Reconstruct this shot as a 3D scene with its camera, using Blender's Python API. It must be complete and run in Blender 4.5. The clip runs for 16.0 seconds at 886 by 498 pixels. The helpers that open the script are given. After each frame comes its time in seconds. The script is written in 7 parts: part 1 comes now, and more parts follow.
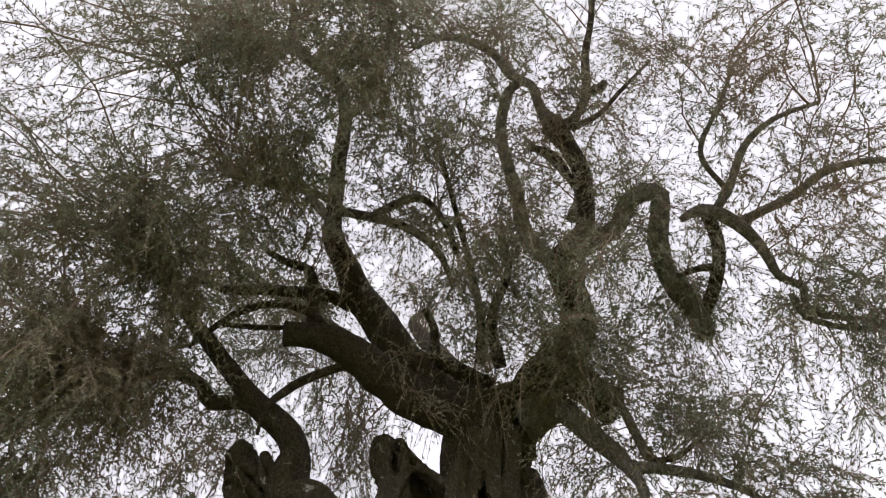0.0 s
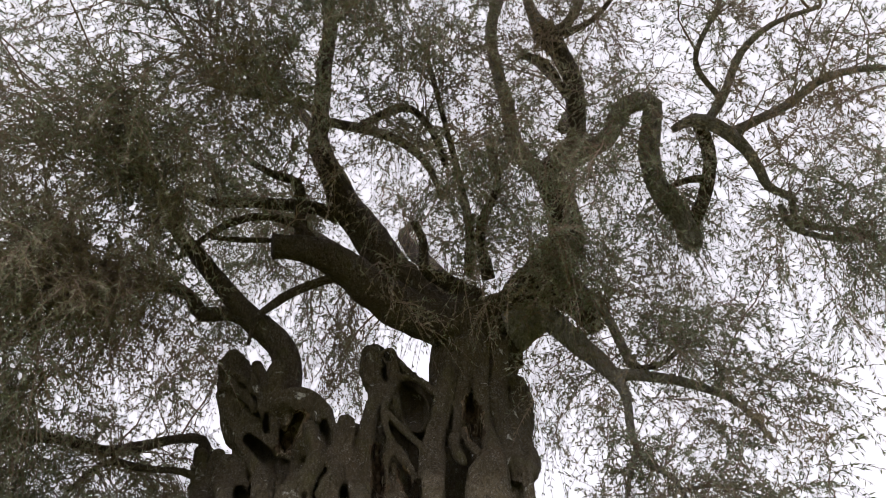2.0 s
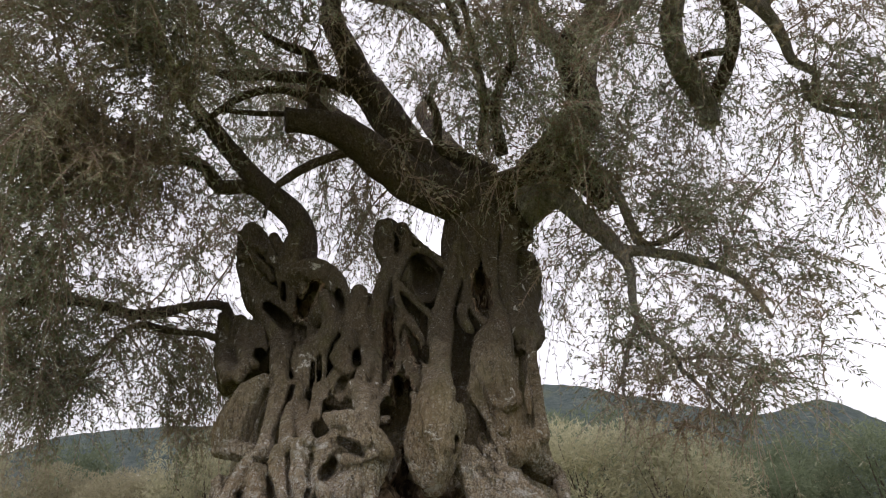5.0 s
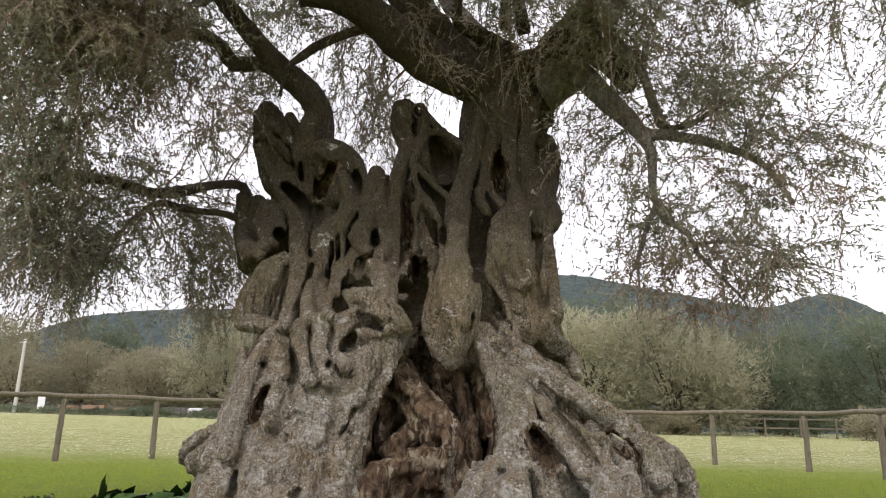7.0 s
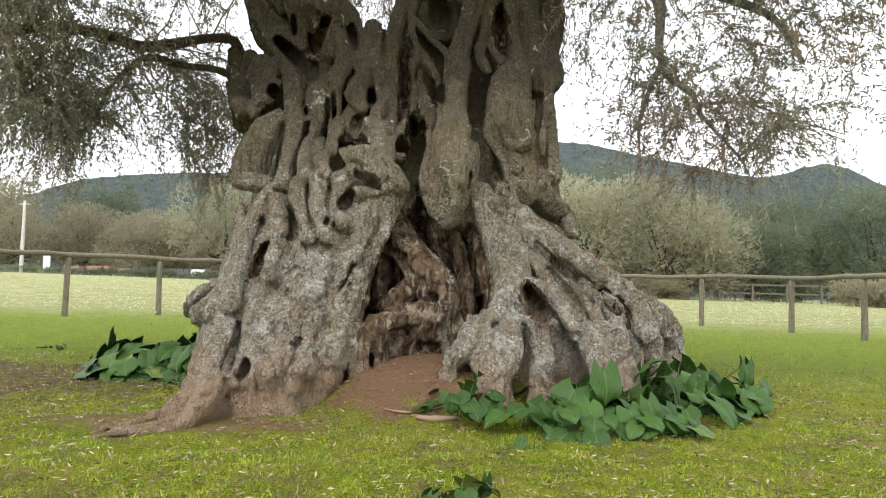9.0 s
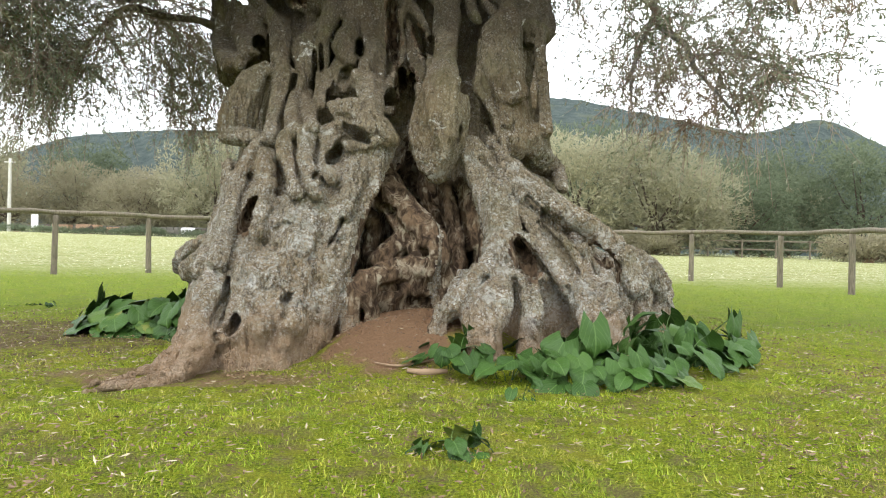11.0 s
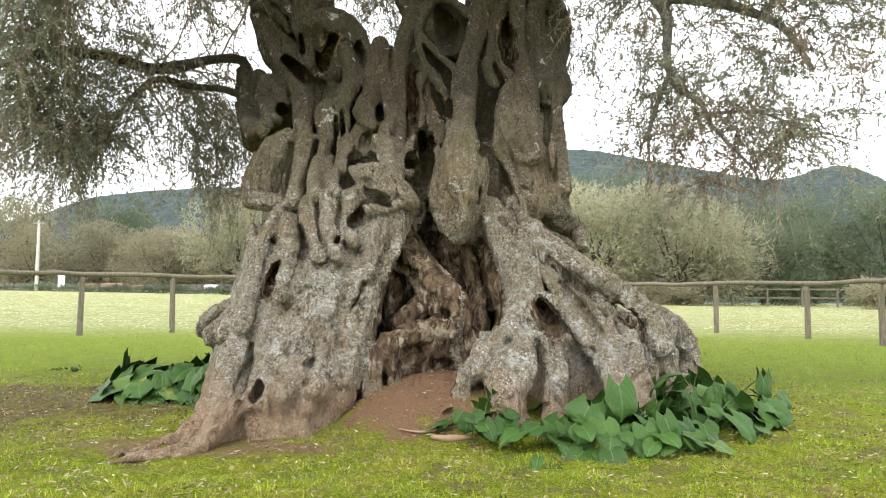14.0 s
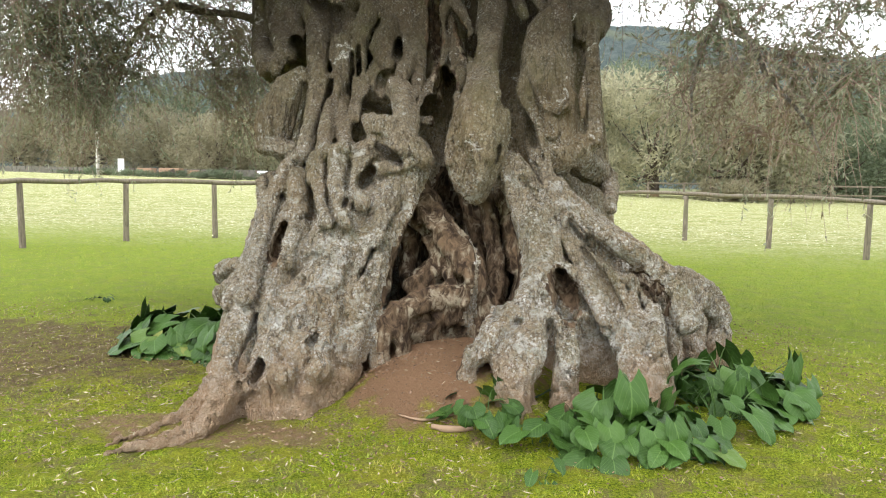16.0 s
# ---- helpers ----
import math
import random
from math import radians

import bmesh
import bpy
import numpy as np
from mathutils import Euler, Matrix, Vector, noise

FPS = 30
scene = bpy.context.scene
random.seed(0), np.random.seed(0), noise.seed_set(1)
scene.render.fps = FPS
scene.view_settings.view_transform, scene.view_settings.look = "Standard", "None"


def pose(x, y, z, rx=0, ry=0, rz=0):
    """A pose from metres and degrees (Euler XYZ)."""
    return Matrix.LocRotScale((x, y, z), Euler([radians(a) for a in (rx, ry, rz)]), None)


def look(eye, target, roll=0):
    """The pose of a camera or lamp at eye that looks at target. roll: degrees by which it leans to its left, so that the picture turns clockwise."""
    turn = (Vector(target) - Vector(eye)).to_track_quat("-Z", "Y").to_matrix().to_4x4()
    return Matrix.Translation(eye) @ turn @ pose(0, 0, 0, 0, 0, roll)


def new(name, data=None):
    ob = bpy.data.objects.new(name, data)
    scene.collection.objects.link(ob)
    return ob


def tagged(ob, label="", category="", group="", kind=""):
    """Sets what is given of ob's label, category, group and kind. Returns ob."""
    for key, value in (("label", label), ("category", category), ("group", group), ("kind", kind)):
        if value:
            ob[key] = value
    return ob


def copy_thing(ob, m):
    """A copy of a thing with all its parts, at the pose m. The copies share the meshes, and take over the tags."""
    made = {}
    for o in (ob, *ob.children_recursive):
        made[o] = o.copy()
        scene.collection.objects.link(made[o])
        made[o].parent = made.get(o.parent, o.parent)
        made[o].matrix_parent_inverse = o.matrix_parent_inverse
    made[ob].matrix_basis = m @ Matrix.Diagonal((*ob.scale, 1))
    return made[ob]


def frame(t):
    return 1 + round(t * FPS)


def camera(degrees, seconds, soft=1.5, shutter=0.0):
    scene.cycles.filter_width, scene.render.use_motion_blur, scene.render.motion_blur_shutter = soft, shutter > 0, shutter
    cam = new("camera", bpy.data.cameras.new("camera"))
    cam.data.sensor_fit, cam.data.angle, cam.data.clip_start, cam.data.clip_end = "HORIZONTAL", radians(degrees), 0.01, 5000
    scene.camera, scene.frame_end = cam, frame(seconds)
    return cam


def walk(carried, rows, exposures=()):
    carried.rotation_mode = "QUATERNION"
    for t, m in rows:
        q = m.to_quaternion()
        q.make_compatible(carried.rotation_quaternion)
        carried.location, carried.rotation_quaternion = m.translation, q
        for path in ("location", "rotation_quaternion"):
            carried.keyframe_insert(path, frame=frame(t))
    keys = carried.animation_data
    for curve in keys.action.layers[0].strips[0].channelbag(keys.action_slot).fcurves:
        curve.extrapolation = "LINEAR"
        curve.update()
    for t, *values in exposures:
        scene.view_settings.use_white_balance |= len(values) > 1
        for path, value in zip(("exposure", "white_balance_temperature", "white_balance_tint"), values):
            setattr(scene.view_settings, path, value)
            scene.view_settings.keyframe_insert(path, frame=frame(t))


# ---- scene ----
cam = camera(64.0, 16.0, soft=1.05)
PATH = [
    (0, (-0.066, 0.035, 0.963), (-0.025, 1.576, 2.237), -1.8),
    (0.5, (-0.054, 0.038, 0.995), (-0.002, 1.616, 2.223), -2.2),
    (1, (-0.028, 0.046, 0.985), (0.034, 1.653, 2.174), -2.5),
    (1.5, (-0.032, 0.054, 0.986), (0.021, 1.705, 2.114), -2.1),
    (2, (-0.018, 0.085, 0.983), (0.04, 1.77, 2.059), -2.2),
    (2.5, (0.062, 0.081, 0.973), (0.087, 1.791, 2.01), -1.3),
    (3, (0.109, 0.117, 0.952), (0.117, 1.847, 1.955), -0.8),
    (3.5, (0.141, 0.094, 0.938), (0.123, 1.859, 1.877), -0.5),
    (3.7, (0.167, 0.114, 0.934), (0.149, 1.889, 1.854), -0.4),
    (5.8, (0.143, -0.007, 0.88), (0.1, 1.871, 1.566), 0.1),
    (6, (0.126, 0.062, 0.872), (0.065, 1.947, 1.537), 0.1),
    (6.5, (0.124, 0.048, 0.851), (0.077, 1.96, 1.434), 0.4),
    (7, (0.116, 0.067, 0.833), (0.053, 2.007, 1.315), 0.9),
    (7.5, (0.121, 0.066, 0.81), (0.058, 2.023, 1.22), 0.9),
    (8, (0.128, 0.049, 0.793), (0.062, 2.021, 1.119), 1.0),
    (8.5, (0.127, 0.08, 0.785), (0.071, 2.068, 0.99), 1.2),
    (9, (0.122, 0.09, 0.772), (0.07, 2.086, 0.884), 1.4),
    (9.5, (0.131, 0.104, 0.755), (0.076, 2.102, 0.789), 1.3),
    (12, (0.132, 0.124, 0.75), (0.123, 2.124, 0.74), 1.1),
    (12.5, (0.125, 0.127, 0.758), (0.106, 2.127, 0.762), 0.9),
    (13, (0.116, 0.12, 0.761), (0.048, 2.118, 0.795), 0.4),
    (13.5, (0.109, 0.115, 0.775), (0.024, 2.112, 0.845), 0.2),
    (14, (0.123, 0.101, 0.827), (0.039, 2.095, 0.966), 0.3),
    (14.2, (0.122, 0.077, 0.853), (-0.006, 2.062, 1.056), -0.2),
    (14.5, (0.118, 0.054, 0.908), (-0.09, 2.035, 1.092), -0.1),
    (15, (0.168, 0.127, 1.112), (-0.002, 2.117, 1.203), 0.5),
    (15.5, (0.295, 0.249, 1.302), (0.124, 2.241, 1.238), 1.6),
    (16, (0.404, 0.442, 1.476), (0.175, 2.419, 1.281), 1.1),
]
walk(cam, [(t, look(eye, target, roll)) for t, eye, target, roll in PATH],
     exposures=[(0, -1.1, 6350, 22), (3.5, -1.1, 6350, 22), (6, -0.82, 6400, 22), (7, -0.7, 6400, 21), (9, -0.28, 6250, 14), (12, -0.03, 6250, 11), (16, 0.09, 6300, 13)])

# ---- world and light: an overcast day ----
world = bpy.data.worlds.new("sky")
scene.world = world
world.use_nodes = True
wn, wl = world.node_tree.nodes, world.node_tree.links
wn.clear()
sky = wn.new("ShaderNodeTexSky")
sky.sky_type = "NISHITA"
sky.sun_disc = False
sky.sun_elevation = radians(55)
sky.sun_rotation = radians(-150)
sky.dust_density = 4.0
sky.ozone_density = 1.0
grey = wn.new("ShaderNodeHueSaturation")
grey.inputs["Saturation"].default_value = 0.12
cloud = wn.new("ShaderNodeMix")
cloud.data_type = "RGBA"
cloud.inputs[0].default_value = 0.6
cloud.inputs[7].default_value = (10.6, 10.9, 11.1, 1)
back = wn.new("ShaderNodeBackground")
back.inputs["Strength"].default_value = 0.3
wout = wn.new("ShaderNodeOutputWorld")
wl.new(sky.outputs[0], grey.inputs["Color"])
wl.new(grey.outputs[0], cloud.inputs[6])
wl.new(cloud.outputs[2], back.inputs["Color"])
wl.new(back.outputs[0], wout.inputs[0])
sun = new("sun", bpy.data.lights.new("sun", "SUN"))
sun.data.energy, sun.data.angle, sun.data.color = 1.0, radians(25), (1.0, 0.96, 0.9)
sun.matrix_world = look((-4, -6, 20), (0, 6, 0))


# ---- materials ----
def material(name, rough=0.8, spec=0.3):
    m = bpy.data.materials.new(name)
    m.use_nodes = True
    b = m.node_tree.nodes["Principled BSDF"]
    b.inputs["Roughness"].default_value = rough
    b.inputs["Specular IOR Level"].default_value = spec
    return m, m.node_tree.nodes, m.node_tree.links, b


def coords(n, l, scale=(1, 1, 1)):
    tc, mp = n.new("ShaderNodeTexCoord"), n.new("ShaderNodeMapping")
    mp.inputs["Scale"].default_value = scale
    l.new(tc.outputs["Object"], mp.inputs["Vector"])
    return mp.outputs[0]


def noise_tex(n, l, vec, scale, detail=5.0, rough=0.6, warp=0.0):
    t = n.new("ShaderNodeTexNoise")
    t.inputs["Scale"].default_value, t.inputs["Detail"].default_value = scale, detail
    t.inputs["Roughness"].default_value, t.inputs["Distortion"].default_value = rough, warp
    if vec is not None:
        l.new(vec, t.inputs["Vector"])
    return t.outputs["Fac"]


def ramp(n, l, fac, *stops):
    r = n.new("ShaderNodeValToRGB")
    while len(r.color_ramp.elements) < len(stops):
        r.color_ramp.elements.new(0.5)
    for e, (p, c) in zip(r.color_ramp.elements, stops):
        e.position = p
        e.color = (c, c, c, 1) if isinstance(c, (int, float)) else (*c, 1)
    l.new(fac, r.inputs[0])
    return r.outputs[0]


def mix(n, l, fac, a, b):
    m = n.new("ShaderNodeMix")
    m.data_type = "RGBA"
    for v, i in ((fac, 0), (a, 6), (b, 7)):
        if isinstance(v, tuple):
            m.inputs[i].default_value = (*v, 1)
        elif isinstance(v, (int, float)):
            m.inputs[i].default_value = v
        else:
            l.new(v, m.inputs[i])
    return m.outputs[2]


def maths(n, l, op, a, b=0.0, clamp=False):
    m = n.new("ShaderNodeMath")
    m.operation, m.use_clamp = op, clamp
    for v, i in ((a, 0), (b, 1)):
        if isinstance(v, (int, float)):
            m.inputs[i].default_value = v
        else:
            l.new(v, m.inputs[i])
    return m.outputs[0]


def bump(n, l, b, height, strength, distance):
    k = n.new("ShaderNodeBump")
    k.inputs["Strength"].default_value, k.inputs["Distance"].default_value = strength, distance
    l.new(height, k.inputs["Height"])
    l.new(k.outputs[0], b.inputs["Normal"])


def xyz(n, l):
    tc, sp = n.new("ShaderNodeTexCoord"), n.new("ShaderNodeSeparateXYZ")
    l.new(tc.outputs["Object"], sp.inputs[0])
    return sp.outputs


def bark_material(name, base, dark, lichen, low_lichen, moss=0.35, aged_shade=0.8):
    m, n, l, b = material(name, 0.88, 0.2)
    v = coords(n, l)
    vz = coords(n, l, (1, 1, 0.22))
    grain = noise_tex(n, l, vz, 34, 9, 0.7, 0.5)
    wide = noise_tex(n, l, vz, 7, 5, 0.6, 0.8)
    pores = noise_tex(n, l, coords(n, l, (1, 1, 0.45)), 40, 5, 0.65, 0.4)
    warm = noise_tex(n, l, v, 1.3, 5, 0.65)
    patch = noise_tex(n, l, coords(n, l, (1, 1, 0.6)), 3.4, 6, 0.65, 0.4)
    z = xyz(n, l)[2]
    c = mix(n, l, ramp(n, l, grain, (0.3, 0.0), (0.68, 1.0)), dark, base)
    c = mix(n, l, maths(n, l, "MULTIPLY", ramp(n, l, wide, (0.42, 0.0), (0.62, 1.0)), 0.45), c, tuple(q * 0.6 for q in base))
    c = mix(n, l, maths(n, l, "MULTIPLY", ramp(n, l, warm, (0.46, 0.0), (0.64, 1.0)), 0.5), c, tuple(q * w for q, w in zip(base, (0.9, 0.7, 0.52))))
    c = mix(n, l, maths(n, l, "MULTIPLY", ramp(n, l, pores, (0.36, 1.0), (0.46, 0.0)), 0.6), c, tuple(q * 0.5 for q in dark))
    # small plates of old bark parted by fine cracks, coloured dark as if shaded
    warp = n.new("ShaderNodeTexNoise")
    warp.inputs["Scale"].default_value, warp.inputs["Detail"].default_value = 9.0, 4.0
    l.new(v, warp.inputs["Vector"])
    bent = n.new("ShaderNodeVectorMath")
    bent.operation = "MULTIPLY_ADD"
    bent.inputs[1].default_value = (0.07, 0.07, 0.07)
    l.new(warp.outputs["Color"], bent.inputs[0])
    l.new(coords(n, l, (1, 1, 0.6)), bent.inputs[2])
    cell, edge = n.new("ShaderNodeTexVoronoi"), n.new("ShaderNodeTexVoronoi")
    edge.feature = "DISTANCE_TO_EDGE"
    for t in (cell, edge):
        t.inputs["Scale"].default_value = 40
        l.new(bent.outputs[0], t.inputs["Vector"])
    tone = n.new("ShaderNodeSeparateColor")
    l.new(cell.outputs["Color"], tone.inputs[0])
    plates = ramp(n, l, edge.outputs["Distance"], (0.0, 0.0), (0.2, 1.0))
    c = mix(n, l, maths(n, l, "MULTIPLY", tone.outputs[0], 0.55), c, tuple(min(1, q * 1.35) for q in base))
    c = mix(n, l, maths(n, l, "MULTIPLY", ramp(n, l, edge.outputs["Distance"], (0.02, 1.0), (0.1, 0.0)), 0.42), c, tuple(q * 0.7 for q in dark))
    # long dark fissures along the grain, the shade inside them painted on
    split = maths(n, l, "ABSOLUTE", maths(n, l, "SUBTRACT", noise_tex(n, l, coords(n, l, (1, 1, 0.3)), 8, 3, 0.5, 0.6), 0.5))
    fissure = ramp(n, l, split, (0.004, 1.0), (0.018, 0.0))
    c = mix(n, l, maths(n, l, "MULTIPLY", fissure, 0.5), c, tuple(q * 0.4 for q in dark))
    # barer wood higher up: ochre, umber and weathered grey streaks, darkened for crown shade
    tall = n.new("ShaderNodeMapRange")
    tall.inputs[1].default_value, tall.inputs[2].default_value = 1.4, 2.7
    tall.inputs[3].default_value, tall.inputs[4].default_value = 0.0, aged_shade
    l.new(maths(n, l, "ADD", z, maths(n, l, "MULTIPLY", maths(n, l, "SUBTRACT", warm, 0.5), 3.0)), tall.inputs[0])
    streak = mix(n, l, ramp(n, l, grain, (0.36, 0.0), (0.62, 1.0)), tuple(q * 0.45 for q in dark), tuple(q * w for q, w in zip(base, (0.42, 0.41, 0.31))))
    streak = mix(n, l, maths(n, l, "MULTIPLY", ramp(n, l, patch, (0.48, 0.0), (0.58, 1.0)), 0.6), streak, tuple(q * w for q, w in zip(base, (0.56, 0.46, 0.27))))
    streak = mix(n, l, maths(n, l, "MULTIPLY", ramp(n, l, noise_tex(n, l, coords(n, l, (1, 1, 0.5)), 2.1, 5, 0.65), (0.5, 0.0), (0.6, 1.0)), 0.55), streak, tuple(q * w for q, w in zip(base, (0.34, 0.42, 0.24))))
    streak = mix(n, l, maths(n, l, "MULTIPLY", ramp(n, l, wide, (0.57, 0.0), (0.68, 1.0)), 0.6), streak, tuple(q * w for q, w in zip(base, (0.8, 0.86, 0.9))))
    # shade under the crown, painted in as near-black brown that grows with height
    crown_shade = n.new("ShaderNodeMapRange")
    crown_shade.inputs[1].default_value, crown_shade.inputs[2].default_value = 1.8, 2.9
    crown_shade.inputs[3].default_value, crown_shade.inputs[4].default_value = 0.0, 0.84
    l.new(maths(n, l, "ADD", z, maths(n, l, "MULTIPLY", maths(n, l, "SUBTRACT", patch, 0.5), 2.0)), crown_shade.inputs[0])
    streak = mix(n, l, crown_shade.outputs[0], streak, tuple(q * 0.3 for q in dark))
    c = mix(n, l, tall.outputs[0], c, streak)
    # pale grey crusts of lichen in patches and flecks, most on the old roots
    height = n.new("ShaderNodeMapRange")
    height.inputs[1].default_value, height.inputs[2].default_value = 0.3, 2.4
    height.inputs[3].default_value, height.inputs[4].default_value = low_lichen, -0.02
    l.new(z, height.inputs[0])
    where = maths(n, l, "ADD", noise_tex(n, l, v, 2.3, 5, 0.65), height.outputs[0])
    where = ramp(n, l, where, (0.42, 0.3), (0.7, 1.0))
    where = maths(n, l, "MULTIPLY", where, maths(n, l, "SUBTRACT", 1.0, maths(n, l, "MULTIPLY", tall.outputs[0], 0.9)), True)
    fleck = noise_tex(n, l, v, 34, 10, 0.82)
    crumb = noise_tex(n, l, v, 70, 6, 0.75)
    big = ramp(n, l, maths(n, l, "ADD", fleck, maths(n, l, "MULTIPLY", where, 0.07)), (0.57, 0.0), (0.61, 1.0))
    small = ramp(n, l, crumb, (0.565, 0.0), (0.59, 1.0))
    dots = n.new("ShaderNodeTexVoronoi")
    dots.inputs["Scale"].default_value = 36
    l.new(v, dots.inputs["Vector"])
    some = n.new("ShaderNodeSeparateColor")
    l.new(dots.outputs["Color"], some.inputs[0])
    ragged = maths(n, l, "ADD", dots.outputs["Distance"], maths(n, l, "MULTIPLY", maths(n, l, "SUBTRACT", crumb, 0.5), 1.8))
    rosette = maths(n, l, "MULTIPLY", ramp(n, l, ragged, (0.26, 1.0), (0.34, 0.0)), ramp(n, l, some.outputs[0], (0.45, 0.0), (0.5, 1.0)))
    plate = ramp(n, l, maths(n, l, "ADD", noise_tex(n, l, v, 5.5, 8, 0.7, 0.6), maths(n, l, "MULTIPLY", height.outputs[0], 0.5)), (0.6, 0.0), (0.64, 0.85))
    crust = maths(n, l, "MULTIPLY", maths(n, l, "MAXIMUM", maths(n, l, "MULTIPLY", big, 0.55), maths(n, l, "MAXIMUM", small, rosette)), where)
    crust = maths(n, l, "MAXIMUM", crust, maths(n, l, "MULTIPLY", plate, ramp(n, l, fleck, (0.43, 0.1), (0.53, 1.0))))
    pale = mix(n, l, ramp(n, l, noise_tex(n, l, v, 9, 4), (0.4, 0.0), (0.6, 1.0)), (0.52, 0.505, 0.42), (0.82, 0.81, 0.74))
    c = mix(n, l, maths(n, l, "MULTIPLY", crust, lichen), c, pale)
    # moss on the shoulders
    mo = noise_tex(n, l, v, 2.2, 6, 0.7, 0.5)
    c = mix(n, l, maths(n, l, "MULTIPLY", ramp(n, l, mo, (0.52, 0.0), (0.68, 1.0)), moss), c, (0.14, 0.135, 0.045))
    # red earth splashed on the feet
    foot = maths(n, l, "ADD", z, maths(n, l, "MULTIPLY", noise_tex(n, l, v, 3.1, 6, 0.65), 0.5))
    c = mix(n, l, maths(n, l, "MULTIPLY", ramp(n, l, foot, (0.3, 1.0), (0.6, 0.0)), 0.8), c, mix(n, l, fleck, (0.34, 0.205, 0.11), (0.56, 0.4, 0.25)))
    l.new(c, b.inputs["Base Color"])
    h = maths(n, l, "ADD", maths(n, l, "MULTIPLY", grain, 0.7), maths(n, l, "MULTIPLY", wide, 0.9))
    h = maths(n, l, "ADD", h, maths(n, l, "ADD", maths(n, l, "MULTIPLY", pores, 0.35), maths(n, l, "MULTIPLY", fleck, 0.6)))
    h = maths(n, l, "ADD", h, maths(n, l, "MULTIPLY", maths(n, l, "MULTIPLY", plates, maths(n, l, "SUBTRACT", 1.0, tall.outputs[0])), 0.22))
    h = maths(n, l, "SUBTRACT", h, maths(n, l, "MULTIPLY", fissure, 0.25))
    bump(n, l, b, h, 1.0, 0.07)
    return m


def heartwood_material():
    """Rotted, ridged wood in the hollow: pale dry ridges over brown, darkened for the recess's shade."""
    m, n, l, b = material("rotted_shaded_heartwood", 0.9, 0.15)
    v = coords(n, l)
    ridge = noise_tex(n, l, coords(n, l, (1, 1, 0.5)), 16, 7, 0.65, 0.7)
    blot = noise_tex(n, l, v, 4.5, 6, 0.65, 0.5)
    fine = noise_tex(n, l, v, 60, 6, 0.7)
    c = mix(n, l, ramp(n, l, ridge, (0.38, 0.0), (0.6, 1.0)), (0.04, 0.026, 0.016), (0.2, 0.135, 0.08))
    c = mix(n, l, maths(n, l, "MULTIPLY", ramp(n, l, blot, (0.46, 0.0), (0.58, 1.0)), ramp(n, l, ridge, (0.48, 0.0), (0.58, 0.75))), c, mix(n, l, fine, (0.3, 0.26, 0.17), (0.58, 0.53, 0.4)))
    l.new(c, b.inputs["Base Color"])
    bump(n, l, b, maths(n, l, "ADD", ridge, maths(n, l, "MULTIPLY", fine, 0.3)), 1.0, 0.06)
    return m


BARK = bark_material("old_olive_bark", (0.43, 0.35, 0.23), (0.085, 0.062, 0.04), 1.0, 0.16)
HEARTWOOD = heartwood_material()
LIMB_BARK = bark_material("limb_bark", (0.15, 0.115, 0.09), (0.06, 0.046, 0.036), 0.3, 0.0, aged_shade=0.25)
PALE_LIMB = bark_material("pale_limb_bark", (0.37, 0.345, 0.3), (0.16, 0.145, 0.12), 0.4, 0.0, 0.15, 0.1)


def leaf_material(name, a, b2, through_light, rough=0.5, clumps=0.0, each=0.0):
    m, n, l, b = material(name, rough, 0.3)
    g = n.new("ShaderNodeNewGeometry")
    c = ramp(n, l, g.outputs["Random Per Island"], (0.0, a), (1.0, b2))
    if clumps:
        c = mix(n, l, ramp(n, l, noise_tex(n, l, coords(n, l), clumps, 3), (0.42, 0.0), (0.6, 0.75)), c, (0.29, 0.2, 0.125))
        c = mix(n, l, ramp(n, l, noise_tex(n, l, coords(n, l, (1, 1, 1.3)), clumps * 1.3, 3), (0.46, 0.7), (0.56, 0.0)), c, mix(n, l, g.outputs["Random Per Island"], (0.1, 0.145, 0.07), (0.34, 0.38, 0.27)))
    if each:
        o = n.new("ShaderNodeObjectInfo")
        c = mix(n, l, maths(n, l, "MULTIPLY", o.outputs["Random"], each), c, tuple(q * 0.45 for q in a))
    l.new(c, b.inputs["Base Color"])
    t = n.new("ShaderNodeBsdfTranslucent")
    l.new(c, t.inputs["Color"])
    s = n.new("ShaderNodeMixShader")
    s.inputs[0].default_value = through_light
    l.new(b.outputs[0], s.inputs[1])
    l.new(t.outputs[0], s.inputs[2])
    l.new(s.outputs[0], n["Material Output"].inputs[0])
    return m


LEAF = leaf_material("olive_leaf", (0.17, 0.18, 0.095), (0.48, 0.475, 0.36), 0.46, 0.45, 0.6)
TWIG, tn, tl, tb = material("twig_bark", 0.85, 0.2)
tl.new(mix(tn, tl, noise_tex(tn, tl, coords(tn, tl), 3.0, 4), (0.225, 0.155, 0.12), (0.36, 0.27, 0.215)), tb.inputs["Base Color"])
# far foliage colours lightened a little to stand in for distance haze
FAR_LEAF = leaf_material("far_leaf_grey", (0.34, 0.33, 0.21), (0.48, 0.455, 0.305), 0.55, 0.8, 0.0, 0.45)
FAR_LEAF_DARK = leaf_material("far_leaf_green", (0.15, 0.185, 0.11), (0.23, 0.27, 0.17), 0.55, 0.8, 0.0, 0.5)
FAR_LEAF_BROWN = leaf_material("far_leaf_brown", (0.29, 0.265, 0.17), (0.37, 0.34, 0.22), 0.55, 0.8, 0.0, 0.5)
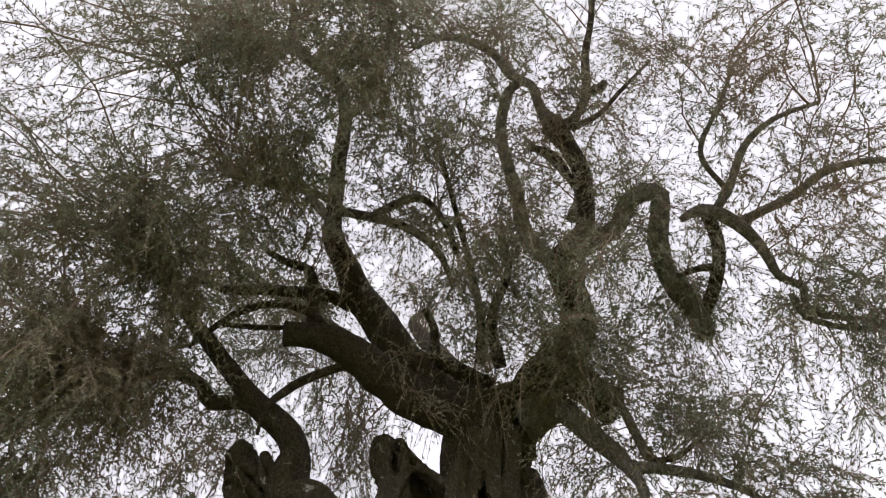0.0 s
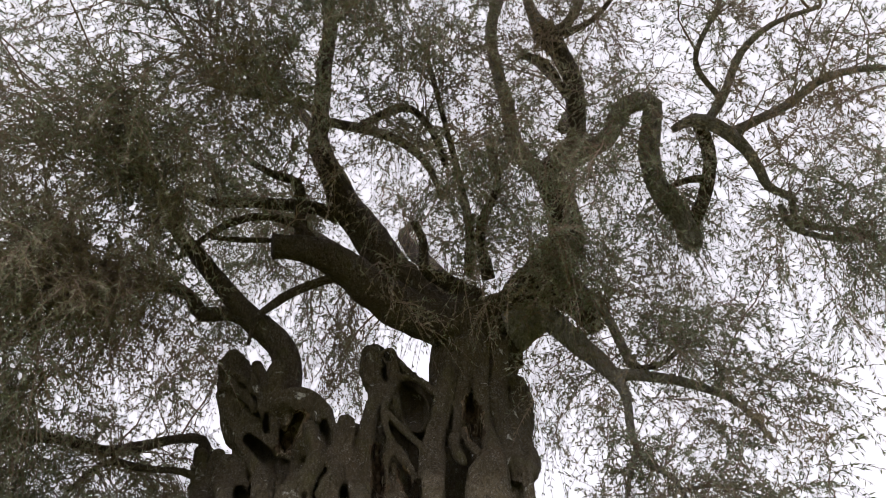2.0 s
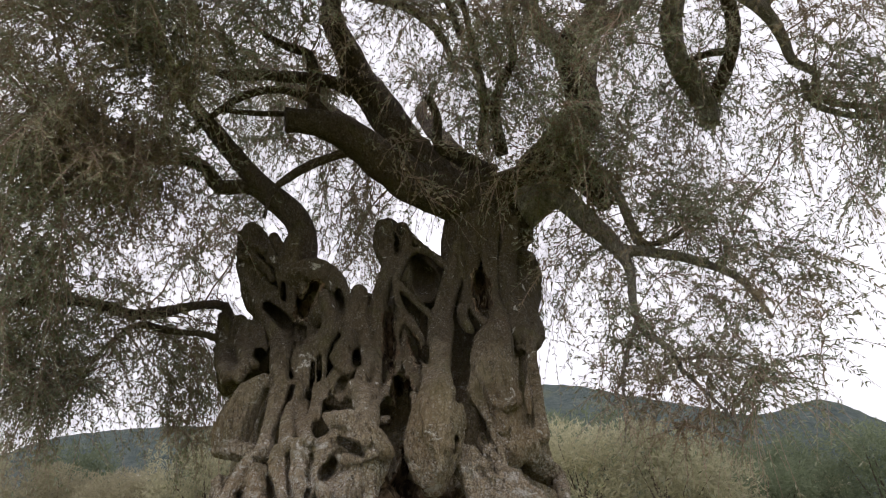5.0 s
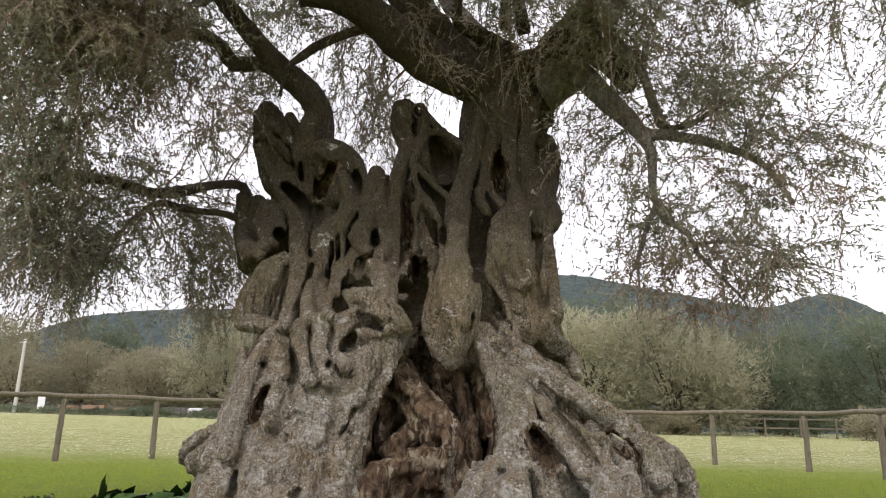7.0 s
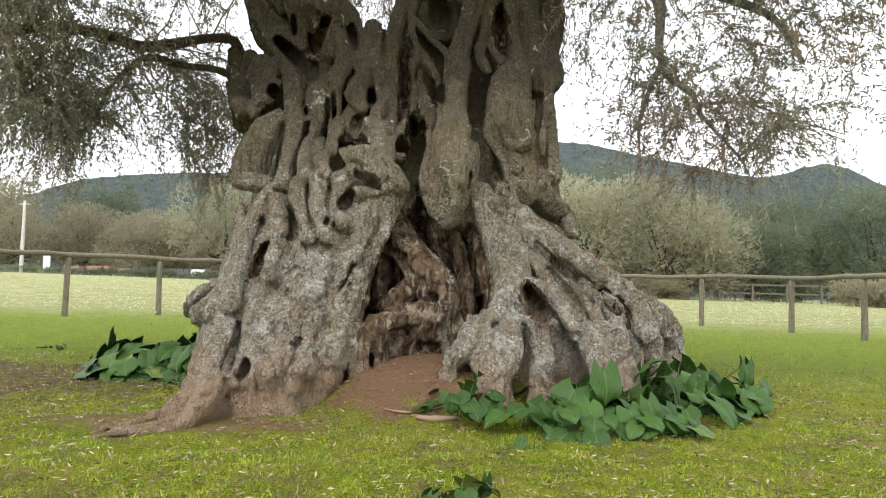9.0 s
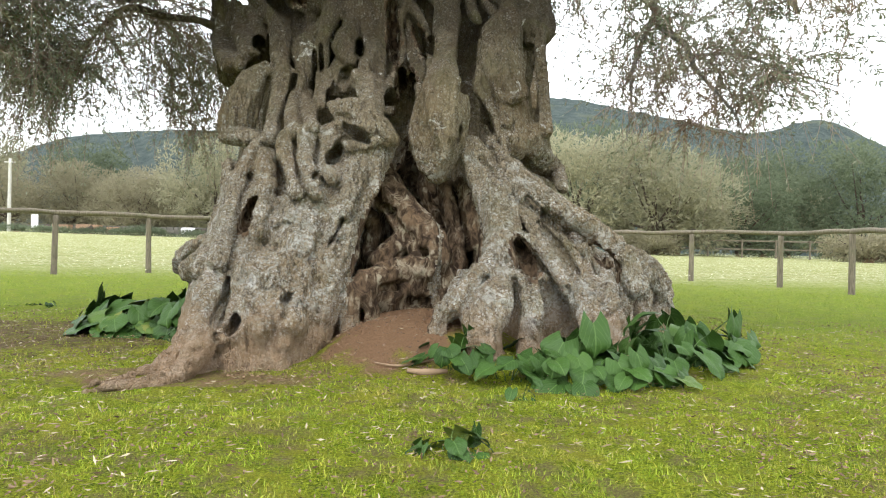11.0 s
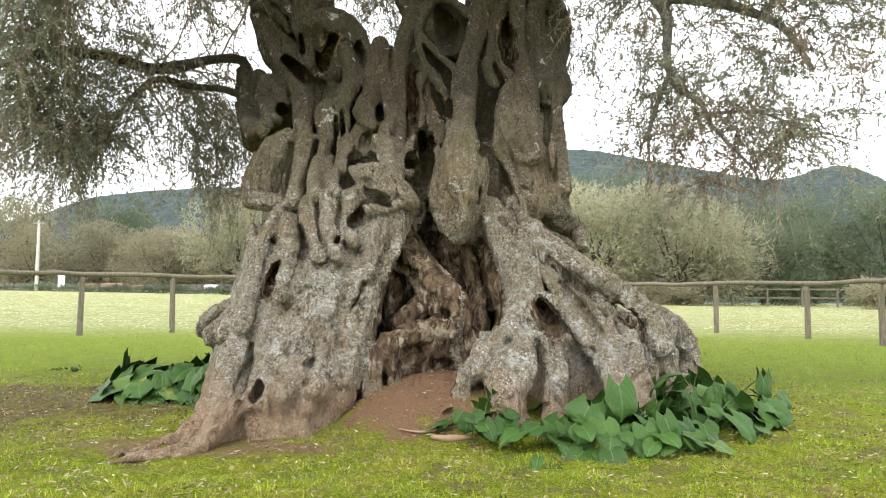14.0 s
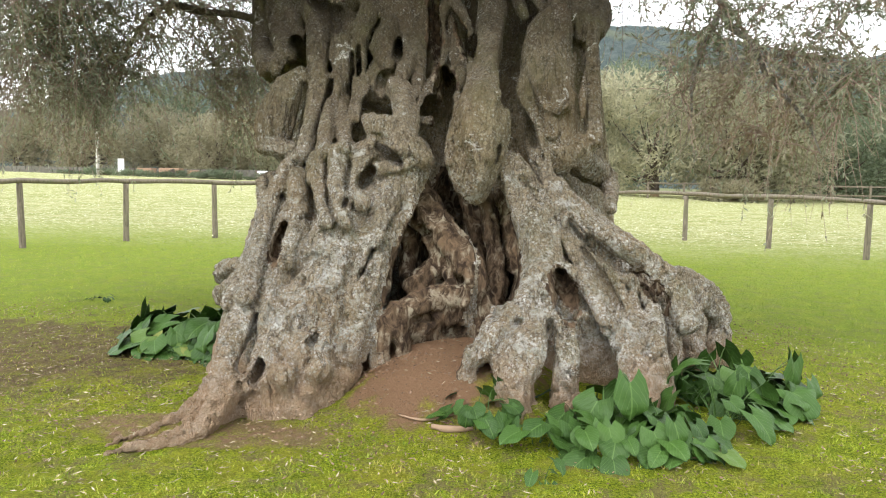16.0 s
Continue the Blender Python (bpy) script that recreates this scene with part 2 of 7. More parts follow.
def grass_material():
    m, n, l, b = material("grass_blade", 0.6, 0.25)
    g = n.new("ShaderNodeNewGeometry")
    v = coords(n, l)
    c = ramp(n, l, g.outputs["Random Per Island"], (0.0, (0.13, 0.23, 0.012)), (0.75, (0.46, 0.56, 0.05)), (0.9, (0.58, 0.56, 0.06)), (1.0, (0.5, 0.42, 0.2)))
    c = mix(n, l, ramp(n, l, noise_tex(n, l, v, 1.7, 5, 0.65), (0.48, 0.0), (0.62, 0.6)), c, mix(n, l, g.outputs["Random Per Island"], (0.27, 0.22, 0.05), (0.55, 0.45, 0.13)))
    c = mix(n, l, ramp(n, l, noise_tex(n, l, v, 2.9, 5, 0.65), (0.54, 0.0), (0.64, 0.7)), c, mix(n, l, g.outputs["Random Per Island"], (0.07, 0.15, 0.012), (0.2, 0.32, 0.03)))
    c = mix(n, l, ramp(n, l, maths(n, l, "DIVIDE", xyz(n, l)[1], 20), (0.3, 0.0), (0.42, 0.55)), c, mix(n, l, g.outputs["Random Per Island"], (0.11, 0.185, 0.016), (0.28, 0.375, 0.07)))
    l.new(c, b.inputs["Base Color"])
    t, k = n.new("ShaderNodeBsdfTranslucent"), n.new("ShaderNodeMixShader")
    l.new(c, t.inputs["Color"])
    k.inputs[0].default_value = 0.3
    l.new(b.outputs[0], k.inputs[1])
    l.new(t.outputs[0], k.inputs[2])
    l.new(k.outputs[0], n["Material Output"].inputs[0])
    return m


GRASS = grass_material()
MEADOW = leaf_material("meadow_flower", (0.62, 0.64, 0.3), (0.8, 0.8, 0.62), 0.2, 0.7)
DEBRIS = leaf_material("leaf_debris", (0.1, 0.06, 0.035), (0.3, 0.2, 0.12), 0.1, 0.8)
LITTER = leaf_material("fallen_leaf", (0.24, 0.18, 0.09), (0.56, 0.48, 0.32), 0.1, 0.7)


def arum_material():
    m, n, l, b = material("arum_leaf", 0.5, 0.25)
    o = n.new("ShaderNodeObjectInfo")
    c = ramp(n, l, o.outputs["Random"], (0.0, (0.016, 0.046, 0.007)), (0.95, (0.042, 0.098, 0.014)), (0.98, (0.09, 0.14, 0.02)), (1.0, (0.2, 0.2, 0.04)))
    v = coords(n, l)
    c = mix(n, l, maths(n, l, "MULTIPLY", noise_tex(n, l, v, 22, 4), 0.3), c, (0.08, 0.15, 0.03))
    # pale midrib and side veins
    x, y, _ = xyz(n, l)
    off = maths(n, l, "ABSOLUTE", x)
    vein = maths(n, l, "SINE", maths(n, l, "MULTIPLY", maths(n, l, "SUBTRACT", y, maths(n, l, "MULTIPLY", off, 1.1)), 190.0))
    vein = ramp(n, l, vein, (0.86, 0.0), (1.0, 0.35))
    rib_line = ramp(n, l, maths(n, l, "MULTIPLY", off, 10.0), (0.02, 0.8), (0.06, 0.0))
    c = mix(n, l, maths(n, l, "MAXIMUM", vein, rib_line), c, (0.1, 0.175, 0.045))
    l.new(c, b.inputs["Base Color"])
    bump(n, l, b, maths(n, l, "SUBTRACT", noise_tex(n, l, v, 30, 3), vein), 0.5, 0.01)
    return m


ARUM = arum_material()


def wood_material(name, a, b2):
    m, n, l, b = material(name, 0.85, 0.2)
    v = coords(n, l, (1, 1, 0.12))
    g = noise_tex(n, l, v, 40, 7, 0.65, 0.5)
    c = mix(n, l, ramp(n, l, g, (0.3, 0.0), (0.7, 1.0)), a, b2)
    c = mix(n, l, ramp(n, l, noise_tex(n, l, coords(n, l), 3, 4), (0.5, 0.0), (0.7, 0.4)), c, (0.12, 0.14, 0.06))
    l.new(c, b.inputs["Base Color"])
    bump(n, l, b, g, 0.5, 0.01)
    return m


POST = wood_material("weathered_post", (0.09, 0.075, 0.055), (0.27, 0.23, 0.17))


def ground_material():
    m, n, l, b = material("lawn_and_meadow", 0.95, 0.1)
    v = coords(n, l)
    fine = noise_tex(n, l, v, 75, 8, 0.8)
    mid = noise_tex(n, l, v, 3.3, 6, 0.65, 0.3)
    big = noise_tex(n, l, v, 0.55, 4, 0.6)
    c = mix(n, l, ramp(n, l, fine, (0.42, 0.0), (0.58, 1.0)), (0.075, 0.12, 0.005), (0.45, 0.53, 0.028))
    tuft = noise_tex(n, l, v, 11, 6, 0.7)
    c = mix(n, l, maths(n, l, "MULTIPLY", ramp(n, l, tuft, (0.4, 1.0), (0.52, 0.0)), 0.4), c, (0.06, 0.09, 0.008))
    c = mix(n, l, maths(n, l, "MULTIPLY", ramp(n, l, mid, (0.45, 0.0), (0.65, 1.0)), 0.45), c, (0.41, 0.36, 0.05))
    c = mix(n, l, maths(n, l, "MULTIPLY", ramp(n, l, noise_tex(n, l, v, 5.5, 6, 0.7), (0.5, 0.0), (0.62, 1.0)), 0.7), c, mix(n, l, fine, (0.1, 0.07, 0.035), (0.32, 0.24, 0.14)))
    # fresher green lawn behind the tree
    north = maths(n, l, "ADD", xyz(n, l)[1], maths(n, l, "MULTIPLY", maths(n, l, "SUBTRACT", mid, 0.5), 3.0))
    c = mix(n, l, ramp(n, l, maths(n, l, "DIVIDE", north, 20), (0.3, 0.0), (0.42, 0.55)), c, mix(n, l, fine, (0.11, 0.185, 0.016), (0.28, 0.375, 0.07)))
    # bare earth: a worn patch west of the tree, and the red soil at its feet
    s = xyz(n, l)

    def patch(cx, cy, rx, ry, soft):
        dx = maths(n, l, "DIVIDE", maths(n, l, "SUBTRACT", s[0], cx), rx)
        dy = maths(n, l, "DIVIDE", maths(n, l, "SUBTRACT", s[1], cy), ry)
        d = maths(n, l, "SQRT", maths(n, l, "ADD", maths(n, l, "MULTIPLY", dx, dx), maths(n, l, "MULTIPLY", dy, dy)))
        d = maths(n, l, "ADD", d, maths(n, l, "MULTIPLY", maths(n, l, "SUBTRACT", mid, 0.5), 1.6))
        return ramp(n, l, d, (0.75, 1.0), (0.75 + soft, 0.0))

    c = mix(n, l, maths(n, l, "MULTIPLY", maths(n, l, "MULTIPLY", patch(-4.3, 6.0, 2.6, 1.3, 0.8), ramp(n, l, tuft, (0.42, 1.0), (0.64, 0.4))), 0.92), c, mix(n, l, fine, (0.07, 0.045, 0.025), (0.25, 0.17, 0.1)))
    c = mix(n, l, patch(-0.2, 5.7, 0.85, 1.15, 0.25), c, mix(n, l, fine, (0.2, 0.11, 0.055), (0.42, 0.26, 0.15)))
    c = mix(n, l, maths(n, l, "MULTIPLY", patch(-1.5, 4.5, 0.95, 0.3, 0.5), ramp(n, l, tuft, (0.4, 1.0), (0.62, 0.3))), c, mix(n, l, fine, (0.22, 0.13, 0.07), (0.4, 0.26, 0.16)))
    # the flowering meadow beyond the fence, and scrubland beyond that
    far = maths(n, l, "ADD", s[1], maths(n, l, "MULTIPLY", big, 3.0))
    rows = noise_tex(n, l, coords(n, l, (0.5, 1, 1)), 1.6, 8, 0.75, 0.4)
    heads = noise_tex(n, l, v, 9.0, 6, 0.7)
    meadow = mix(n, l, ramp(n, l, mid, (0.3, 0.0), (0.7, 1.0)), (0.18, 0.22, 0.05), (0.31, 0.32, 0.11))
    meadow = mix(n, l, ramp(n, l, rows, (0.42, 0.0), (0.6, 0.75)), meadow, (0.42, 0.4, 0.2))
    meadow = mix(n, l, ramp(n, l, heads, (0.54, 0.0), (0.6, 0.75)), meadow, (0.72, 0.7, 0.5))
    meadow = mix(n, l, ramp(n, l, heads, (0.36, 0.6), (0.44, 0.0)), meadow, (0.16, 0.2, 0.05))
    c = mix(n, l, ramp(n, l, maths(n, l, "DIVIDE", far, 100), (0.15, 0.0), (0.22, 1.0)), c, meadow)
    c = mix(n, l, ramp(n, l, maths(n, l, "DIVIDE", far, 400), (0.16, 0.0), (0.2, 1.0)), c, (0.14, 0.15, 0.07))
    l.new(c, b.inputs["Base Color"])
    bump(n, l, b, maths(n, l, "ADD", maths(n, l, "ADD", fine, tuft), mid), 1.0, 0.05)
    return m


GROUND = ground_material()


def hill_material():
    m, n, l, b = material("hazy_hill_scrub", 0.95, 0.05)
    v = coords(n, l)
    scrub = noise_tex(n, l, v, 0.16, 8, 0.75)
    big = noise_tex(n, l, v, 0.018, 4, 0.6)
    # scrub colours shifted to blue-grey, so distance haze is in the paint
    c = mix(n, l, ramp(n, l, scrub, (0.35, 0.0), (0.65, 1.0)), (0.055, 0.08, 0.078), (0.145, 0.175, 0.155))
    c = mix(n, l, maths(n, l, "MULTIPLY", ramp(n, l, big, (0.55, 0.0), (0.66, 1.0)), 0.5), c, (0.2, 0.21, 0.12))
    c = mix(n, l, ramp(n, l, noise_tex(n, l, v, 0.2, 4, 0.6), (0.68, 0.0), (0.74, 0.6)), c, (0.35, 0.34, 0.3))
    # a green field and a pale track on the western slope
    s = xyz(n, l)
    for cx, cy, rx, ry, col in ((-141, 322, 12, 13, (0.2, 0.3, 0.06)), (-152, 346, 20, 6, (0.5, 0.47, 0.36))):
        dx = maths(n, l, "DIVIDE", maths(n, l, "SUBTRACT", s[0], cx), rx)
        dy = maths(n, l, "DIVIDE", maths(n, l, "SUBTRACT", s[1], cy), ry)
        d = maths(n, l, "ADD", maths(n, l, "MULTIPLY", dx, dx), maths(n, l, "MULTIPLY", dy, dy))
        c = mix(n, l, ramp(n, l, maths(n, l, "ADD", d, maths(n, l, "MULTIPLY", scrub, 0.8)), (0.7, 0.9), (1.2, 0.0)), c, col)
    l.new(c, b.inputs["Base Color"])
    bump(n, l, b, scrub, 1.0, 6.0)
    return m


HILL = hill_material()


def plain(name, col, rough=0.7):
    m, n, l, b = material(name, rough, 0.3)
    v = noise_tex(n, l, coords(n, l), 4.0, 5)
    l.new(mix(n, l, v, tuple(q * 0.75 for q in col), tuple(min(1, q * 1.2) for q in col)), b.inputs["Base Color"])
    return m


CONCRETE = plain("concrete", (0.55, 0.53, 0.48))
WHITE = plain("white_paint", (0.8, 0.8, 0.8))
CLAY = plain("orange_clay", (0.42, 0.27, 0.17))
STONE = plain("grey_stone", (0.15, 0.14, 0.115))
CLOD = plain("soil_clod", (0.24, 0.15, 0.095), 0.95)
DRY_WOOD = plain("dry_root", (0.29, 0.2, 0.125), 0.95)


# ---- building helpers ----
def link_mesh(name, verts, faces, mat, parent=None, label="", smooth=True):
    me = bpy.data.meshes.new(name)
    verts, faces = np.asarray(verts, dtype=np.float32), np.asarray(faces, dtype=np.int32)
    k = faces.shape[1]
    me.vertices.add(len(verts))
    me.vertices.foreach_set("co", verts.ravel())
    me.loops.add(faces.size)
    me.loops.foreach_set("vertex_index", faces.ravel())
    me.polygons.add(len(faces))
    me.polygons.foreach_set("loop_start", np.arange(0, faces.size, k, dtype=np.int32))
    me.polygons.foreach_set("use_smooth", np.full(len(faces), smooth, dtype=bool))
    me.update(calc_edges=True)
    me.validate()
    me.materials.append(mat)
    ob = new(name, me)
    ob.parent = parent
    if label:
        ob["label"] = label
    return ob


def part(name, bm, mat, parent=None, label="", smooth=True):
    me = bpy.data.meshes.new(name)
    bm.to_mesh(me)
    bm.free()
    for p in me.polygons:
        p.use_smooth = smooth
    me.materials.append(mat)
    ob = new(name, me)
    ob.parent = parent
    if label:
        ob["label"] = label
    return ob


def thing(name, at, label, category, group="", kind="", turn=0.0):
    ob = new(name)
    ob.matrix_basis = pose(*at, 0, 0, turn)
    return tagged(ob, label, category, group, kind)


def unit(v):
    return v / (np.linalg.norm(v, axis=-1)[..., None] + 1e-9)


def step(a, b, v):
    t = np.clip((v - a) / (b - a), 0, 1)
    return t * t * (3 - 2 * t)


def ground_z(x, y):
    x, y = np.asarray(x, dtype=float), np.asarray(y, dtype=float)
    z = -0.1 + 0.1 * step(4, 14, y)
    z = z + 0.27 * np.exp(-((x + 0.12) / 0.66) ** 4) * step(4.55, 5.3, y) * (1 - step(8, 11, y))
    z = z + 0.06 * np.exp(-((x + 0.4) / 2.4) ** 2) * step(4.4, 5.8, y) * (1 - step(10, 13, y))
    z = z + step(15, 55, y) * (0.75 - 0.014 * np.clip(x, -60, 45))
    z = z + 0.02 * np.sin(x * 1.7 + 0.6 * np.sin(y * 1.1)) * np.sin(y * 1.3 + 0.5)
    return z


def humps(x, y):
    """Small unevenness of the lawn round the tree."""
    return 0.03 * noise.noise(Vector((x * 1.9, y * 1.9, 0))) if abs(x + 0.5) < 6 and abs(y - 5) < 6 else 0.0


def smooth_path(pts, gap):
    """A Catmull-Rom curve through points with radii, sampled about every gap metres."""
    p = np.array(pts, dtype=float)
    q = np.vstack([2 * p[0] - p[1], p, 2 * p[-1] - p[-2]])
    out = []
    for i in range(1, len(q) - 2):
        a, b, c, d = q[i - 1], q[i], q[i + 1], q[i + 2]
        m = max(2, int(np.linalg.norm((c - b)[:3]) / gap))
        for t in np.linspace(0, 1, m, endpoint=False):
            out.append(0.5 * (2 * b + (c - a) * t + (2 * a - 5 * b + 4 * c - d) * t * t + (3 * b - a - 3 * c + d) * t ** 3))
    out.append(p[-1])
    out = np.array(out)
    out[:, 3] = np.maximum(out[:, 3], 0.003)
    return out


def tube(path, sides, rough=0.0, seed=0.0, freq=3.0):
    """A closed tube along a path of (x, y, z, r), with lumpy bark."""
    c, r = path[:, :3], path[:, 3]
    tan = np.gradient(c, axis=0)
    tan /= np.linalg.norm(tan, axis=1)[:, None] + 1e-9
    up = np.array((0.3, 0.9, 0.2))
    u = np.cross(tan, up)
    u /= np.linalg.norm(u, axis=1)[:, None] + 1e-9
    w = np.cross(tan, u)
    ang = np.linspace(0, 2 * np.pi, sides, endpoint=False)
    ring = np.cos(ang)[None, :, None] * u[:, None] + np.sin(ang)[None, :, None] * w[:, None]
    k = np.ones((len(c), sides))
    if rough:
        for i in range(len(c)):
            for j in range(sides):
                v = c[i] + ring[i, j] * r[i]
                k[i, j] += rough * (noise.noise(Vector(v * freq) + Vector((seed, 0, 0))) + 0.6 * noise.noise(Vector(v * freq * 3)))
    v = (c[:, None] + ring * (r[:, None] * k)[:, :, None]).reshape(-1, 3)
    i, j = np.meshgrid(np.arange(len(c) - 1), np.arange(sides), indexing="ij")
    a, b = i * sides + j, i * sides + (j + 1) % sides
    f = np.stack([a, b, b + sides, a + sides], -1).reshape(-1, 4)
    n = len(v)
    v = np.vstack([v, c[:1], c[-1:]])
    j = np.arange(sides)
    e = (len(c) - 1) * sides
    f = np.vstack([f, np.stack([(j + 1) % sides, j, np.full(sides, n), np.full(sides, n)], -1),
                   np.stack([e + j, e + (j + 1) % sides, np.full(sides, n + 1), np.full(sides, n + 1)], -1)])
    return v, f


def link_tube(name, v, f, mat, parent, label=""):
    """Links a tube; its end caps are triangles."""
    me = bpy.data.meshes.new(name)
    me.from_pydata([tuple(p) for p in v], [], [tuple(dict.fromkeys(map(int, q))) for q in f])
    for p in me.polygons:
        p.use_smooth = True
    me.materials.append(mat)
    ob = new(name, me)
    ob.parent = parent
    if label:
        ob["label"] = label
    return ob


# ---- ground and hills ----
def graded(lo, hi, centre, fine, grow):
    a = [centre]
    d = fine
    while a[-1] < hi:
        a.append(a[-1] + d)
        d = fine if abs(a[-1] - centre) < 4 else d * grow
    b = [centre]
    d = fine
    while b[-1] > lo:
        b.append(b[-1] - d)
        d = fine if abs(b[-1] - centre) < 4 else d * grow
    return np.array(sorted(set(a + b)))


gx, gy = graded(-2600, 2600, -0.5, 0.1, 1.12), graded(-1500, 2800, 5.0, 0.1, 1.12)
X, Y = np.meshgrid(gx, gy, indexing="ij")
Z = ground_z(X, Y)
near = (np.abs(X + 0.5) < 6) & (np.abs(Y - 5) < 6)
for i, j in zip(*np.nonzero(near)):
    Z[i, j] += humps(X[i, j], Y[i, j])
i, j = np.meshgrid(np.arange(len(gx) - 1), np.arange(len(gy) - 1), indexing="ij")
n = len(gy)
ground = link_mesh("ground", np.stack([X, Y, Z], -1).reshape(-1, 3), np.stack([i * n + j, (i + 1) * n + j, (i + 1) * n + j + 1, i * n + j + 1], -1).reshape(-1, 4), GROUND)
tagged(ground, "short green lawn with bare red soil and a pale flowering meadow", "ground", kind="structure")


def hill(name, label, bearing, crest, y0, y1, seed):
    """A ridge across the view: crest heights at slopes x / y, rising from y0 to y1."""
    k = np.linspace(bearing[0], bearing[-1], 260)
    top = np.interp(k, bearing, crest)
    top = np.convolve(np.pad(top, 3, mode="edge"), np.ones(7) / 7, mode="valid")
    rows = np.linspace(0, 1.25, 46)
    V = np.zeros((len(k), len(rows), 3))
    for b, s in enumerate(rows):
        d = y0 + (y1 - y0) * s
        h = top * (step(0, 1, s) if s <= 1 else 1 - 1.6 * (s - 1))
        for a in range(len(k)):
            p = Vector((k[a] * 9, s * 5 + seed, 0))
            rough = (0.16 * noise.noise(p) * (1 - step(0.35, 0.85, s) * 0.9) + 0.025 * noise.noise(p * 6)) * top[a] * min(1, s * 3)
            V[a, b] = (k[a] * d, d, h[a] + rough - 4.0)
    i, j = np.meshgrid(np.arange(len(k) - 1), np.arange(len(rows) - 1), indexing="ij")
    n = len(rows)
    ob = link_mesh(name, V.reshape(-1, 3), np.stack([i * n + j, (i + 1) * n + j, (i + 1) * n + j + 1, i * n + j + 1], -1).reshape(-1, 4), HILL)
    return tagged(ob, label, "hill", kind="structure")


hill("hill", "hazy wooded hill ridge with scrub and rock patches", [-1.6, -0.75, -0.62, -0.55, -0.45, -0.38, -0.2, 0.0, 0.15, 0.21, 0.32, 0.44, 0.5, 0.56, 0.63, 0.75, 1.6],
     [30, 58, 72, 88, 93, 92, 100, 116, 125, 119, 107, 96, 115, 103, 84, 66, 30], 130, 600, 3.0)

# ---- the old olive tree ----
tree = thing("olive_tree", (0, 0, 0), "ancient olive tree with a huge gnarled hollow trunk and grey-green crown", "tree")

# a grid that is fine at the front of the trunk and coarse behind it
H = 0.02
AX = [np.arange(-3.35, 2.75, H, dtype=np.float32), np.concatenate([np.arange(3.85, 7.9, H), np.arange(7.9, 9.6, 0.065)]).astype(np.float32), np.arange(-0.45, 5.45, H, dtype=np.float32)]
N = [len(a) for a in AX]
FIELD = np.full(N, 1.0, dtype=np.float32)
ROTTEN = np.zeros(N, dtype=bool)
GROWN = [0]


def sweep(p, flute, join, *args):
    """Joins a swept form through (x, y, z, radius) to the field, stretch by stretch, with wavy flutes along it."""
    p = np.array(p, dtype=np.float32)
    s0, ph = 0.0, 2.4 * GROWN[0]
    mean = max(float(p[:, 3].mean()), 0.05)
    for a, b in zip(p[:-1], p[1:]):
        pad = max(a[3], b[3]) * (1.2 if flute else 1.02) + 0.05
        lo = np.array([np.searchsorted(AX[q], min(a[q], b[q]) - pad) for q in range(3)])
        hi = np.array([np.searchsorted(AX[q], max(a[q], b[q]) + pad) for q in range(3)])
        d = b[:3] - a[:3]
        L = float(np.linalg.norm(d)) + 1e-6
        if (hi <= lo).any():
            s0 += L
            continue
        box = tuple(slice(q, m) for q, m in zip(lo, hi))
        x, y, z = (AX[q][box[q]].reshape([-1 if m == q else 1 for m in range(3)]) for q in range(3))
        d = d / L
        rx, ry, rz = x - a[0], y - a[1], z - a[2]
        t = np.clip(rx * d[0] + ry * d[1] + rz * d[2], 0, L)
        qx, qy, qz = rx - t * d[0], ry - t * d[1], rz - t * d[2]
        dist = np.sqrt(qx * qx + qy * qy + qz * qz)
        r = a[3] + (b[3] - a[3]) * t / L
        if flute:
            u = np.cross(d, (0.2, 0.9, 0.4)).astype(np.float32)
            u /= np.linalg.norm(u)
            w = np.cross(d, u)
            th = np.arctan2(qx * w[0] + qy * w[1] + qz * w[2], qx * u[0] + qy * u[1] + qz * u[2])
            s = (t + s0) / mean
            r = r * (1 + flute * (np.sin(3 * th + ph + 0.5 * s) + 0.7 * np.sin(5 * th - 1.7 * ph + 0.35 * s) + 0.6 * np.sin(0.9 * s + ph)))
        join(box, dist - r, *args)
        s0 += L


def blend(box, a, k):
    b = FIELD[box]
    h = np.clip(0.5 + 0.5 * (b - a) / k, 0, 1)
    FIELD[box] = b * (1 - h) + a * h - k * h * (1 - h)


